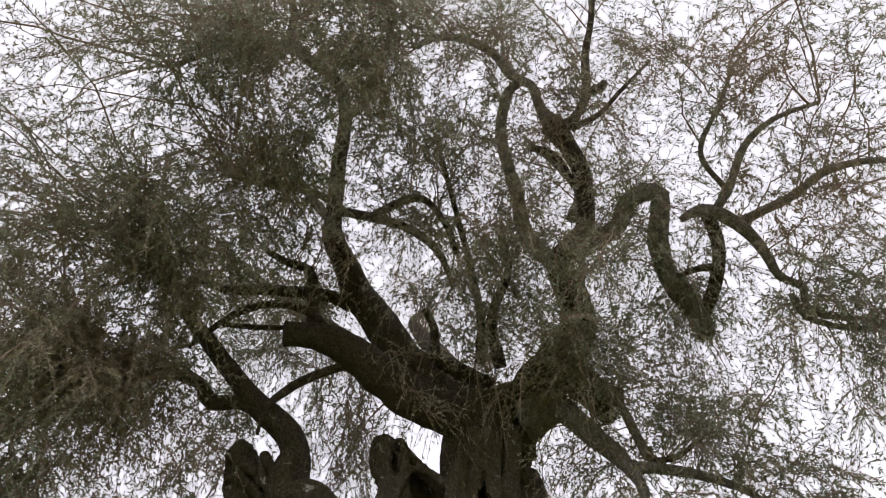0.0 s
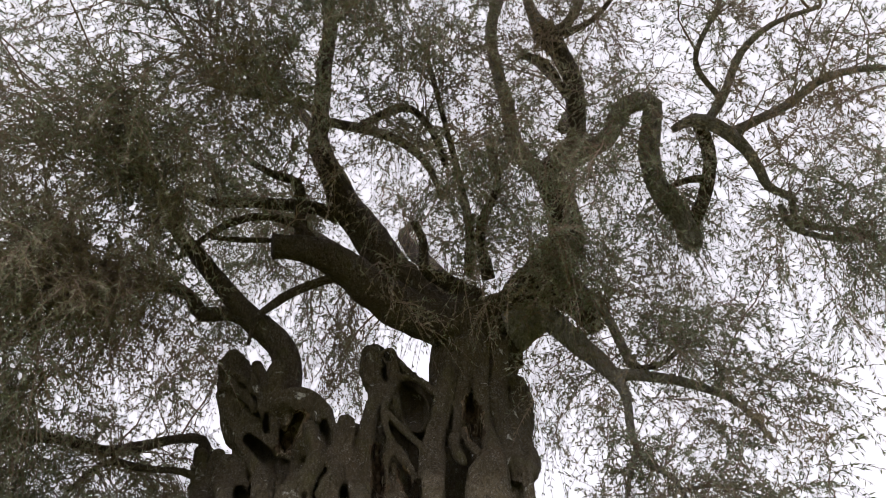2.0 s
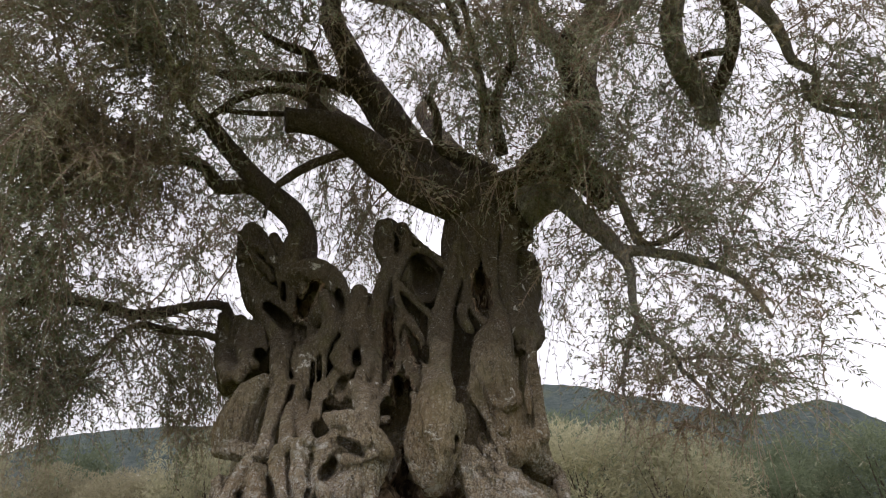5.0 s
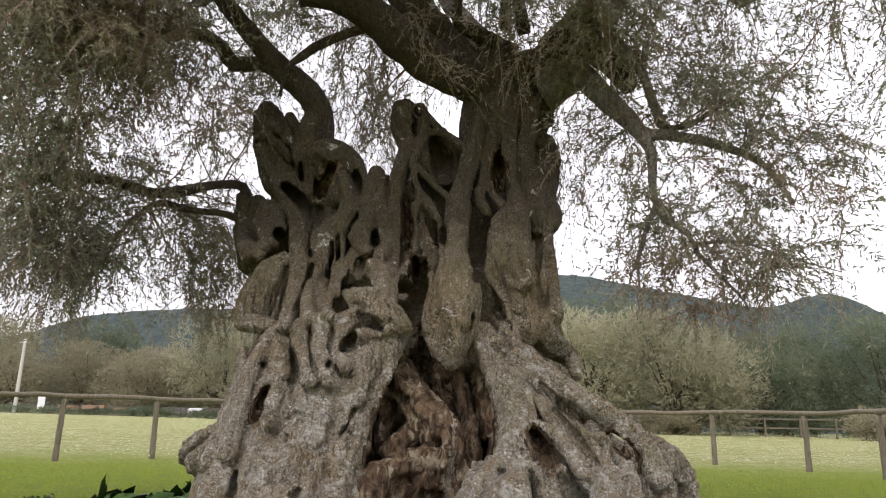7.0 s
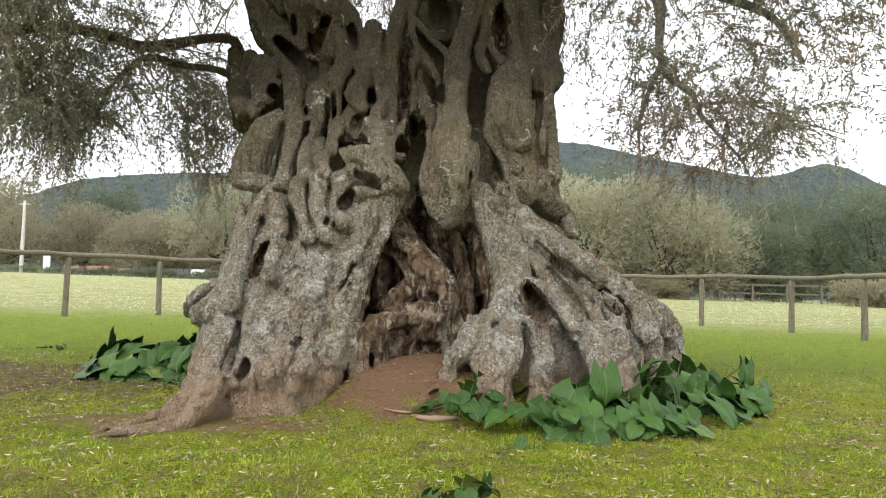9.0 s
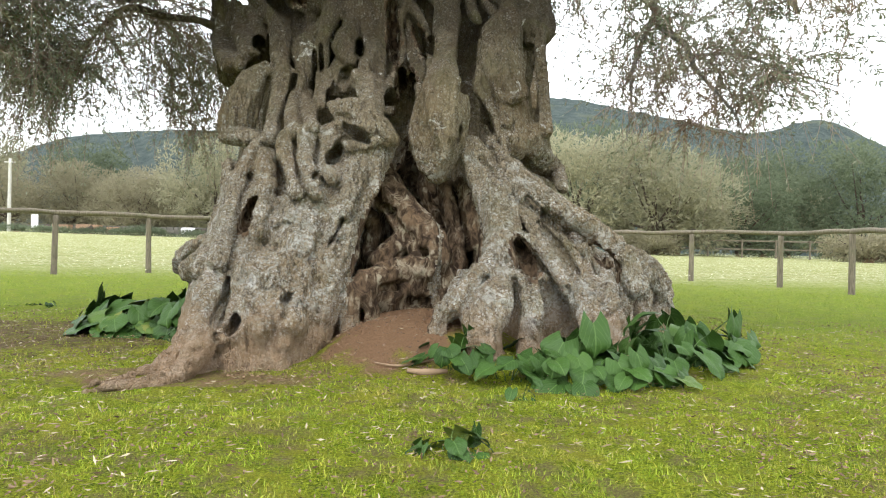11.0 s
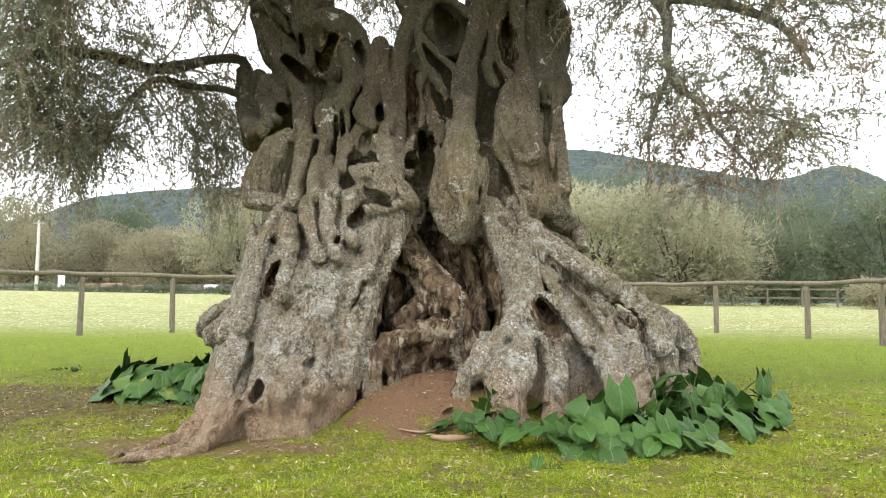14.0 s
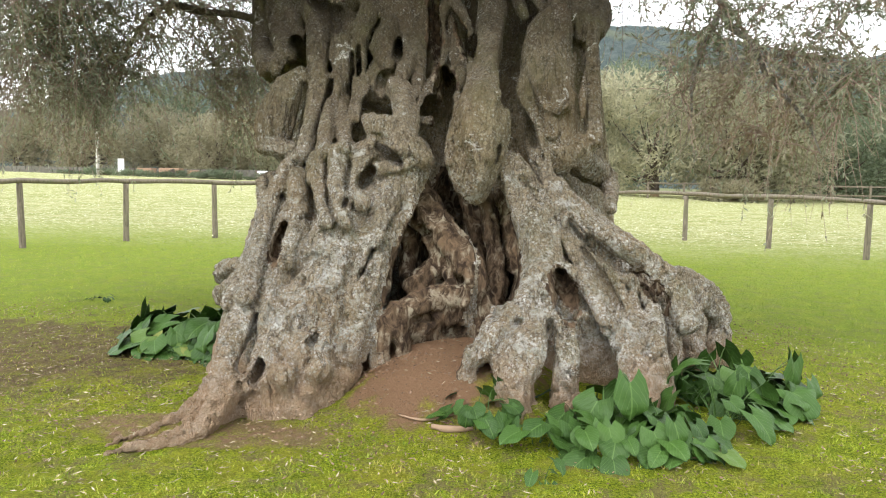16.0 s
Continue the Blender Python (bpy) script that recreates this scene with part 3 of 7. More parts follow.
def rib(*pts, k=0.014, flute=0.05, cords=7):
    """Adds a swollen rib of wood through (x, y, z, radius), wound with cords of its own grain."""
    GROWN[0] += 1
    r = random.Random(GROWN[0])
    if pts[-1][2] < 0.4 and cords:
        x, y, z, e = pts[-1]
        pts = (*pts, (x, y, z - 0.4, e * 1.15))
    path = smooth_path(pts, 0.16)
    mean = float(path[:, 3].mean())
    if mean < 0.045:
        cords = min(cords, 2)
    body = path.copy()
    if cords:
        body[:, 3] *= 0.86
    sweep(body, flute, blend, k)
    c = path[:, :3]
    tan = unit(np.gradient(c, axis=0))
    u = unit(np.cross(tan, np.array((0.2, 0.9, 0.4))))
    w = np.cross(tan, u)
    s = np.concatenate([[0], np.cumsum(np.linalg.norm(np.diff(c, axis=0), axis=1))])
    for q in range(cords):
        t0, drift, wave = 2 * math.pi * (q + r.uniform(-0.35, 0.35)) / cords, r.uniform(-1.5, 1.5), r.uniform(0.25, 0.8)
        th = t0 + drift * s + wave * np.sin(s * r.uniform(1.5, 4.0) + r.uniform(0, 6))
        fat = r.uniform(0.16, 0.32) * (1 + 0.3 * np.sin(s * r.uniform(3, 7) + r.uniform(0, 6)))
        off = path[:, 3] * (1.05 - fat)
        cord = np.column_stack([c + (u * np.cos(th)[:, None] + w * np.sin(th)[:, None]) * off[:, None], path[:, 3] * fat])
        i0, i1 = (0, len(cord)) if r.random() < 0.6 or len(cord) < 6 else sorted((r.randrange(len(cord) // 2), r.randrange(len(cord) // 2 + 2, len(cord))))
        if i1 - i0 > 1:
            sweep(cord[i0:i1], 0, blend, 0.012)


def carve(box, a, k, rot):
    if rot:
        ROTTEN[box] |= a < 0.03
    a, b = -a, FIELD[box]
    h = np.clip(0.5 - 0.5 * (b - a) / k, 0, 1)
    FIELD[box] = b * (1 - h) + a * h + k * h * (1 - h)


def hollow(*pts, k=0.012, deep=0.25):
    """Cuts a rotted hollow through (x, y, z, radius), going deep metres into the wood."""
    GROWN[0] += 1
    path = smooth_path(pts, 0.16)
    way = unit(path[:, :3] - np.array((0.1, 0.05, 0.9)))
    near, far = (-0.3 * deep, 0.7 * deep) if deep > 0.3 else (-min(0.22, deep), 0.75 * deep)
    count = max(4, math.ceil((far - near) / (1.1 * float(path[:, 3].min()))))
    for q in range(count):
        p = path.copy()
        p[:, :3] += way * (near + (far - near) * q / (count - 1))
        p[:, 3] *= 1 - (0.4 if deep > 0.35 else 0.15) * q / (count - 1)
        sweep(p, 0.06, carve, k, deep > 0.3)


# the two bodies of the trunk, its ribs, burls and roots
rib((-1.37, 8.10, -0.84, 1.200), (-1.32, 8.10, 0.66, 1.100), (-1.36, 8.25, 1.97, 0.900), (-1.59, 8.35, 3.02, 0.580), (-1.73, 8.30, 3.85, 0.360), k=0.06, flute=0.05, cords=0)  # left body
rib((0.01, 8.10, -0.82, 1.200), (0.15, 8.10, 0.66, 1.050), (0.35, 8.15, 1.94, 0.750), (0.56, 8.15, 2.92, 0.500), (0.54, 8.05, 3.90, 0.400), k=0.06, flute=0.05, cords=0)  # right body
rib((0.54, 8.00, 3.81, 0.460), (0.51, 8.00, 4.56, 0.420), k=0.06, flute=0.05, cords=0)  # right body neck
rib((-0.56, 8.20, -0.85, 1.200), (-0.58, 8.50, 1.65, 0.950), (-0.64, 8.40, 3.01, 0.520), k=0.06, flute=0.05, cords=0)  # middle
rib((-0.24, 8.10, 3.87, 0.300), (-0.29, 8.20, 3.29, 0.420), (-0.36, 8.20, 2.48, 0.550), k=0.06, flute=0.05, cords=0)  # behind the recess
rib((-1.29, 6.70, 1.12, 0.600), (-1.40, 6.30, 0.51, 0.620), (-1.49, 5.95, -0.03, 0.600), (-1.54, 5.80, -0.32, 0.600), k=0.06, flute=0.05, cords=0)  # slab back
rib((0.46, 6.75, 0.90, 0.550), (0.73, 6.45, 0.40, 0.600), (1.04, 6.30, -0.06, 0.600), k=0.06, flute=0.05, cords=0)  # root back
rib((1.28, 6.75, 0.43, 0.400), (1.54, 6.60, -0.01, 0.400), k=0.06, flute=0.05, cords=0)  # root back right

rib((-0.56, 6.17, 1.66, 0.211), (-0.67, 6.04, 1.33, 0.228), (-0.77, 5.77, 0.90, 0.208), (-0.85, 5.51, 0.46, 0.189), (-0.91, 5.20, 0.09, 0.177), (-1.00, 5.02, -0.15, 0.148))  # slab rim
rib((-0.98, 6.15, 1.56, 0.243), (-1.02, 6.00, 1.18, 0.250), (-1.07, 5.69, 0.81, 0.235), (-1.10, 5.33, 0.39, 0.223), (-1.12, 4.97, 0.01, 0.206))  # slab middle
rib((-1.25, 5.98, 0.97, 0.217), (-1.35, 5.62, 0.63, 0.211), (-1.31, 5.19, 0.33, 0.174), (-1.28, 4.88, 0.06, 0.159))  # slab shoulder
rib((-1.55, 5.85, 0.76, 0.185), (-1.60, 5.35, 0.47, 0.125), (-1.56, 4.99, 0.27, 0.104), (-1.48, 4.65, 0.06, 0.11), (-1.52, 4.40, -0.07, 0.07), (-1.70, 4.22, -0.1, 0.04), (-1.93, 4.10, -0.12, 0.022))  # slab outer leg
rib((-1.94, 6.88, 1.40, 0.158), (-1.94, 6.74, 1.01, 0.164), (-1.98, 6.53, 0.70, 0.158), (-1.96, 6.32, 0.41, 0.143))  # far left column
rib((-0.55, 6.58, 1.99, 0.040), (-0.42, 6.59, 1.97, 0.045), (-0.31, 6.58, 2.00, 0.030))  # dry lip
rib((-2.40, 8.24, 3.18, 0.296), (-2.24, 8.09, 2.80, 0.289))  # dark back left
rib((-2.59, 8.23, 3.49, 0.097), (-2.53, 8.21, 3.07, 0.128), (-2.39, 8.14, 2.64, 0.164))  # arm root
rib((0.96, 6.57, 1.00, 0.146), (1.22, 6.37, 0.75, 0.140), (1.37, 6.21, 0.51, 0.136), (1.43, 6.06, 0.25, 0.132))  # long root wall
rib((0.24, 6.26, 1.61, 0.125), (0.40, 6.15, 1.35, 0.16), (0.52, 5.96, 1.03, 0.155), (0.53, 5.75, 0.76, 0.145), (0.45, 5.50, 0.51, 0.165), (0.35, 5.25, 0.29, 0.176), (0.37, 5.10, 0.13, 0.148))  # inner root
rib((0.28, 5.45, 0.51, 0.120), (0.14, 5.28, 0.32, 0.101), (0.03, 5.16, 0.18, 0.076))  # inner root heel
rib((0.57, 6.28, 1.48, 0.094), (0.72, 6.11, 1.15, 0.127), (0.90, 5.96, 0.87, 0.132), (1.04, 5.76, 0.60, 0.135), (1.14, 5.51, 0.34, 0.128), (1.19, 5.30, 0.16, 0.115), (1.22, 5.18, 0.05, 0.097))  # outer root
rib((0.96, 6.18, 1.08, 0.091), (1.14, 6.03, 0.77, 0.097), (1.19, 5.83, 0.53, 0.093), (1.34, 5.38, 0.23, 0.101))  # outer root b
rib((0.93, 6.06, 0.47, 0.133), (0.99, 5.86, 0.22, 0.128))  # root web
rib((1.61, 6.40, 0.70, 0.121), (1.86, 6.53, 0.57, 0.161), (2.00, 6.62, 0.41, 0.144), (2.06, 6.59, 0.24, 0.105))  # low root right
rib((1.52, 6.42, 0.60, 0.140), (1.72, 6.38, 0.41, 0.157), (1.78, 6.30, 0.22, 0.118))  # low root right b

rib((0.67, 7.76, 3.70, 0.317), (0.64, 7.77, 4.27, 0.328), (0.62, 7.67, 4.59, 0.331), (0.51, 7.62, 4.79, 0.269))  # neck
rib((0.91, 7.78, 4.27, 0.215), (0.94, 7.70, 4.67, 0.244), (1.16, 7.63, 5.02, 0.285), (1.44, 7.50, 5.29, 0.247))  # neck right
rib((0.17, 7.73, 4.74, 0.220), (0.51, 7.71, 4.82, 0.259), (0.88, 7.59, 4.92, 0.231))  # crotch

rib((-2.25, 7.80, 4.41, 0.155), (-2.20, 7.79, 4.15, 0.187), (-2.14, 7.80, 3.87, 0.212), (-2.03, 7.79, 3.57, 0.230), (-1.85, 7.62, 3.28, 0.172))  # stump
rib((-2.30, 7.66, 4.26, 0.051), (-2.14, 7.62, 4.17, 0.058), (-1.97, 7.57, 4.05, 0.064), (-1.88, 7.50, 3.91, 0.056), cords=4)  # stump brow
rib((-2.30, 7.66, 4.04, 0.051), (-2.14, 7.61, 3.99, 0.057), (-1.97, 7.57, 3.87, 0.057), (-1.87, 7.54, 3.72, 0.050), cords=4)  # stump fold
rib((-1.93, 7.48, 4.11, 0.030), (-1.86, 7.45, 3.94, 0.036), (-1.81, 7.44, 3.76, 0.030), (-1.76, 7.45, 3.59, 0.023), cords=4)  # stump blade
rib((-1.92, 7.60, 4.26, 0.071), (-1.81, 7.56, 4.04, 0.083), (-1.76, 7.53, 3.81, 0.076), (-1.73, 7.54, 3.60, 0.049), cords=4)  # stump right
rib((-1.64, 7.50, 4.17, 0.137), (-1.67, 7.51, 3.96, 0.149), (-1.69, 7.52, 3.69, 0.109), (-1.68, 7.54, 3.40, 0.089), (-1.72, 7.48, 3.21, 0.094))  # limb seat
rib((-1.62, 7.47, 3.73, 0.121), (-1.47, 7.48, 3.77, 0.160), (-1.29, 7.48, 3.74, 0.167), (-1.14, 7.43, 3.64, 0.133), (-1.04, 7.31, 3.48, 0.080))  # shoulder
rib((-1.07, 7.40, 3.63, 0.068), (-0.99, 7.28, 3.39, 0.067), (-0.95, 7.20, 3.16, 0.066), (-0.95, 7.13, 2.95, 0.065), cords=4)  # shoulder drop
rib((-1.99, 7.64, 3.72, 0.063), (-1.84, 7.64, 3.58, 0.076), (-1.70, 7.64, 3.42, 0.076), (-1.61, 7.60, 3.25, 0.062), cords=4)  # under ridge
rib((-2.20, 7.75, 3.68, 0.071), (-2.04, 7.70, 3.45, 0.083), (-1.88, 7.57, 3.24, 0.081), (-1.75, 7.39, 3.03, 0.091), cords=4)  # low ridge
rib((-1.24, 7.38, 3.46, 0.081), (-1.15, 7.26, 3.24, 0.110), (-1.09, 7.18, 3.06, 0.115), (-1.14, 7.12, 2.91, 0.089))  # green column
rib((-1.15, 7.13, 3.00, 0.046), (-1.23, 7.11, 2.91, 0.040), (-1.29, 7.06, 2.77, 0.040), (-1.28, 7.02, 2.61, 0.039), (-1.25, 6.99, 2.45, 0.033), cords=4)  # strand a
rib((-1.09, 7.08, 2.96, 0.046), (-1.18, 7.07, 2.86, 0.046), (-1.21, 7.04, 2.68, 0.045), (-1.20, 6.97, 2.44, 0.045), (-1.16, 6.76, 2.15, 0.037), (-1.11, 6.31, 1.86, 0.040), cords=4)  # strand b
rib((-1.04, 7.12, 3.00, 0.046), (-1.11, 7.09, 2.88, 0.052), (-1.15, 7.05, 2.72, 0.045), (-1.14, 6.99, 2.52, 0.045), (-1.11, 6.79, 2.24, 0.038), (-1.05, 6.37, 1.97, 0.046), cords=4)  # strand c
rib((-0.99, 7.04, 2.56, 0.033), (-1.04, 6.98, 2.48, 0.033), (-1.06, 6.86, 2.32, 0.032), (-1.04, 6.62, 2.13, 0.036), cords=4)  # strand d
rib((-1.74, 7.44, 3.16, 0.100), (-1.66, 7.30, 2.92, 0.116), (-1.61, 7.14, 2.67, 0.113), (-1.58, 7.00, 2.48, 0.098))  # ochre column
rib((-1.35, 7.08, 2.78, 0.064), (-1.38, 7.07, 2.66, 0.099), (-1.34, 7.04, 2.51, 0.093), (-1.29, 7.01, 2.38, 0.057), cords=4)  # brown knob
rib((-1.53, 6.95, 2.44, 0.086), (-1.53, 6.90, 2.28, 0.103), (-1.54, 6.78, 2.09, 0.089), (-1.52, 6.56, 1.87, 0.075), (-1.45, 6.20, 1.65, 0.076))  # lobe one
rib((-1.37, 6.97, 2.42, 0.074), (-1.37, 6.97, 2.30, 0.103), (-1.39, 6.87, 2.15, 0.090), (-1.35, 6.56, 1.95, 0.069), (-1.21, 6.00, 1.69, 0.073))  # lobe two
rib((-1.69, 6.90, 2.42, 0.085), (-1.78, 6.89, 2.31, 0.137), (-1.86, 6.86, 2.14, 0.147), (-1.90, 6.86, 1.97, 0.146), (-1.93, 6.88, 1.81, 0.129))  # left lobe
rib((-1.94, 6.85, 2.17, 0.095), (-2.03, 6.90, 1.98, 0.106), (-2.05, 6.93, 1.81, 0.095), cords=4)  # left lobe side
rib((-2.04, 6.80, 1.74, 0.072), (-1.91, 6.77, 1.75, 0.099), (-1.69, 6.59, 1.70, 0.086), cords=4)  # burl
rib((-2.11, 7.70, 3.18, 0.134), (-2.10, 7.57, 2.95, 0.144), (-1.90, 7.12, 2.64, 0.111), cords=4)  # dark column
rib((-1.84, 7.31, 2.87, 0.060), (-1.88, 7.18, 2.68, 0.058), (-1.94, 6.96, 2.51, 0.056), cords=4)  # dark fold
rib((-0.89, 7.10, 2.92, 0.083), (-0.91, 7.11, 2.81, 0.125), (-0.95, 7.05, 2.68, 0.130), (-0.86, 6.85, 2.50, 0.085))  # round burl
rib((-0.86, 7.34, 3.48, 0.099), (-0.83, 7.29, 3.25, 0.110), (-0.78, 7.21, 3.03, 0.090), (-0.73, 7.14, 2.80, 0.089), (-0.69, 6.99, 2.60, 0.098), (-0.71, 6.69, 2.37, 0.082), cords=4)  # saddle column
rib((-0.91, 7.22, 3.29, 0.047), (-0.88, 7.18, 3.08, 0.053), (-0.87, 7.13, 2.90, 0.052), cords=4)  # saddle side
rib((-0.80, 6.57, 2.26, 0.087), (-0.68, 6.48, 2.21, 0.107), (-0.59, 6.22, 2.01, 0.113), (-0.59, 6.04, 1.82, 0.124), (-0.61, 5.93, 1.66, 0.121))  # knee
rib((-0.93, 6.34, 1.99, 0.067), (-0.82, 6.16, 1.85, 0.090), (-0.76, 6.06, 1.70, 0.093), cords=4)  # knee left
rib((-1.31, 7.00, 2.20, 0.073), (-1.22, 6.63, 1.97, 0.069), (-1.05, 6.04, 1.71, 0.068), cords=4)  # under knob
rib((-0.52, 7.48, 3.84, 0.115), (-0.58, 7.34, 3.58, 0.093), (-0.63, 7.29, 3.32, 0.092), (-0.64, 7.27, 3.04, 0.085), (-0.62, 7.13, 2.76, 0.076), (-0.59, 6.89, 2.46, 0.068), (-0.58, 6.66, 2.22, 0.059), cords=4)  # dark rib
rib((-0.47, 7.11, 2.51, 0.039), (-0.48, 6.90, 2.36, 0.038), (-0.52, 6.68, 2.21, 0.031), (-0.54, 6.45, 2.06, 0.030), cords=4)  # knee fold
rib((-0.61, 7.71, 4.41, 0.153), (-0.63, 7.66, 4.18, 0.138), (-0.55, 7.59, 3.96, 0.149), (-0.49, 7.43, 3.74, 0.107))  # horn
rib((-0.43, 7.60, 4.35, 0.098), (-0.37, 7.60, 4.19, 0.084), (-0.38, 7.57, 4.03, 0.077), (-0.44, 7.52, 3.87, 0.070), cords=4)  # horn side
rib((-0.59, 7.53, 4.21, 0.037), (-0.54, 7.50, 4.08, 0.037), (-0.50, 7.47, 3.96, 0.037), cords=4)  # horn finger
rib((-0.34, 7.65, 4.28, 0.064), (-0.24, 7.66, 4.18, 0.057), (-0.16, 7.64, 4.09, 0.043), cords=4)  # horn slope
rib((-0.39, 7.53, 3.93, 0.050), (-0.32, 7.55, 4.03, 0.043), (-0.21, 7.56, 4.06, 0.043), (-0.06, 7.50, 3.98, 0.043), (0.06, 7.37, 3.81, 0.049), cords=4)  # recess rim
rib((-0.25, 7.79, 3.96, 0.137), (-0.22, 7.70, 3.72, 0.135), (-0.16, 7.40, 3.43, 0.104), cords=4)  # recess bowl
rib((-0.35, 7.51, 3.96, 0.050), (-0.42, 7.40, 3.78, 0.049), (-0.45, 7.25, 3.54, 0.042), (-0.42, 7.17, 3.33, 0.041), (-0.36, 7.16, 3.20, 0.047), (-0.39, 7.16, 3.07, 0.047), (-0.43, 7.14, 2.92, 0.040), (-0.39, 7.11, 2.76, 0.040), (-0.39, 7.05, 2.57, 0.039), (-0.43, 6.91, 2.39, 0.033), (-0.47, 6.72, 2.23, 0.026), cords=3)  # pale rib
rib((-0.41, 7.23, 3.52, 0.041), (-0.32, 7.21, 3.41, 0.047), (-0.20, 7.17, 3.28, 0.047), (-0.09, 7.12, 3.16, 0.040), (-0.03, 7.12, 3.04, 0.052), cords=3)  # pale branch
rib((-0.38, 7.20, 3.18, 0.060), (-0.30, 7.18, 3.11, 0.065), (-0.22, 7.11, 2.98, 0.052), (-0.15, 7.02, 2.83, 0.039), (-0.11, 6.90, 2.68, 0.039), (-0.11, 6.67, 2.45, 0.043), (-0.05, 6.28, 2.19, 0.051), cords=3)  # pale fork
rib((-0.40, 7.24, 3.04, 0.047), (-0.33, 7.20, 2.88, 0.059), (-0.29, 7.13, 2.69, 0.076), (-0.23, 6.98, 2.50, 0.080), (-0.18, 6.72, 2.29, 0.054), cords=3)  # pale plate
rib((-0.29, 6.97, 2.48, 0.033), (-0.22, 6.67, 2.29, 0.031), (-0.18, 6.32, 2.08, 0.030), (-0.18, 6.13, 1.93, 0.029), cords=2)  # pale edge
rib((0.28, 7.40, 4.19, 0.095), (0.21, 7.40, 3.90, 0.101), (0.16, 7.38, 3.65, 0.106), (0.10, 7.31, 3.40, 0.111), (0.04, 7.22, 3.16, 0.121), (0.04, 7.07, 2.88, 0.136), (0.05, 6.78, 2.56, 0.140), (0.05, 6.45, 2.27, 0.165), (0.04, 6.22, 2.07, 0.198), cords=6)  # mid column
rib((0.04, 6.15, 2.08, 0.199), (0.03, 6.10, 1.89, 0.240), (0.01, 6.10, 1.69, 0.253), (-0.01, 6.11, 1.52, 0.204), (-0.01, 6.13, 1.40, 0.135))  # boss
rib((0.41, 7.38, 4.36, 0.122), (0.45, 7.38, 4.08, 0.108), (0.40, 7.38, 3.87, 0.088), (0.35, 7.38, 3.65, 0.074), (0.31, 7.33, 3.41, 0.061), (0.26, 7.19, 3.19, 0.059), cords=4)  # neck strand
rib((0.25, 7.21, 3.25, 0.047), (0.28, 7.17, 3.11, 0.065), (0.34, 7.09, 2.97, 0.052), cords=2)  # pocket blade
rib((0.35, 7.40, 3.44, 0.042), (0.39, 7.27, 3.27, 0.041), (0.44, 7.15, 3.13, 0.046), (0.51, 7.03, 3.02, 0.052), cords=2)  # pocket loop
rib((0.60, 7.41, 4.37, 0.135), (0.57, 7.39, 4.05, 0.120), (0.58, 7.35, 3.79, 0.087), (0.60, 7.33, 3.53, 0.080), (0.62, 7.24, 3.27, 0.091), (0.64, 7.07, 3.05, 0.106), cords=4)  # neck middle
rib((0.82, 7.50, 4.41, 0.148), (0.79, 7.51, 4.10, 0.147), (0.75, 7.47, 3.78, 0.126), (0.77, 7.40, 3.44, 0.124), (0.77, 7.27, 3.15, 0.108), cords=4)  # neck right
rib((0.63, 6.85, 2.92, 0.132), (0.58, 6.84, 2.75, 0.216), (0.55, 6.79, 2.54, 0.240), (0.56, 6.74, 2.32, 0.242), (0.59, 6.69, 2.11, 0.234), (0.62, 6.68, 1.91, 0.247), (0.63, 6.61, 1.72, 0.228))  # right bulge
rib((0.36, 6.63, 2.38, 0.043), (0.32, 6.56, 2.24, 0.047), (0.38, 6.55, 2.10, 0.053), (0.46, 6.54, 1.98, 0.047), (0.48, 6.53, 1.83, 0.041), cords=4)  # bulge lip
rib((0.48, 6.49, 2.28, 0.042), (0.51, 6.47, 2.13, 0.047), (0.58, 6.46, 2.06, 0.047), (0.67, 6.45, 2.08, 0.047), (0.75, 6.45, 2.11, 0.042), cords=4)  # bulge cord
rib((1.01, 7.72, 4.03, 0.110), (1.09, 7.83, 3.83, 0.124), (1.05, 7.75, 3.55, 0.129), (0.95, 7.46, 3.28, 0.142), cords=4)  # ear
rib((0.93, 7.42, 3.21, 0.166), (0.96, 7.32, 3.02, 0.175), (0.90, 7.02, 2.79, 0.144))  # back bulge
rib((0.90, 6.97, 2.73, 0.097), (0.93, 6.94, 2.51, 0.078), (0.95, 6.86, 2.29, 0.077), (0.95, 6.72, 2.04, 0.080), (0.96, 6.63, 1.83, 0.089), cords=4)  # back edge
rib((0.82, 6.82, 2.57, 0.055), (0.78, 6.68, 2.34, 0.053), (0.75, 6.60, 2.14, 0.047), cords=4)  # grey streak
rib((0.84, 6.75, 2.44, 0.032), (0.85, 6.60, 2.23, 0.036), (0.85, 6.51, 2.02, 0.030), cords=2)  # pale streak
rib((-2.21, 7.89, 4.34, 0.195), (-2.13, 7.91, 4.06, 0.247), (-2.02, 7.92, 3.70, 0.270), (-1.92, 7.82, 3.39, 0.239))  # stump mass
rib((-1.61, 7.62, 3.75, 0.187), (-1.40, 7.65, 3.67, 0.238), (-1.23, 7.55, 3.49, 0.184), (-1.28, 7.47, 3.25, 0.168))  # shoulder mass
rib((-0.58, 7.87, 4.44, 0.174), (-0.57, 7.83, 4.17, 0.178), (-0.45, 7.74, 3.94, 0.188), (-0.35, 7.58, 3.69, 0.170))  # horn mass
rib((0.95, 7.60, 3.99, 0.108), (1.01, 7.78, 3.81, 0.162), (0.95, 7.68, 3.50, 0.197), (0.90, 7.46, 3.16, 0.202))  # ear mass
rib((-0.22, 7.92, 4.14, 0.138), (-0.11, 7.86, 3.90, 0.175), (-0.07, 7.64, 3.58, 0.169), cords=0)  # recess back
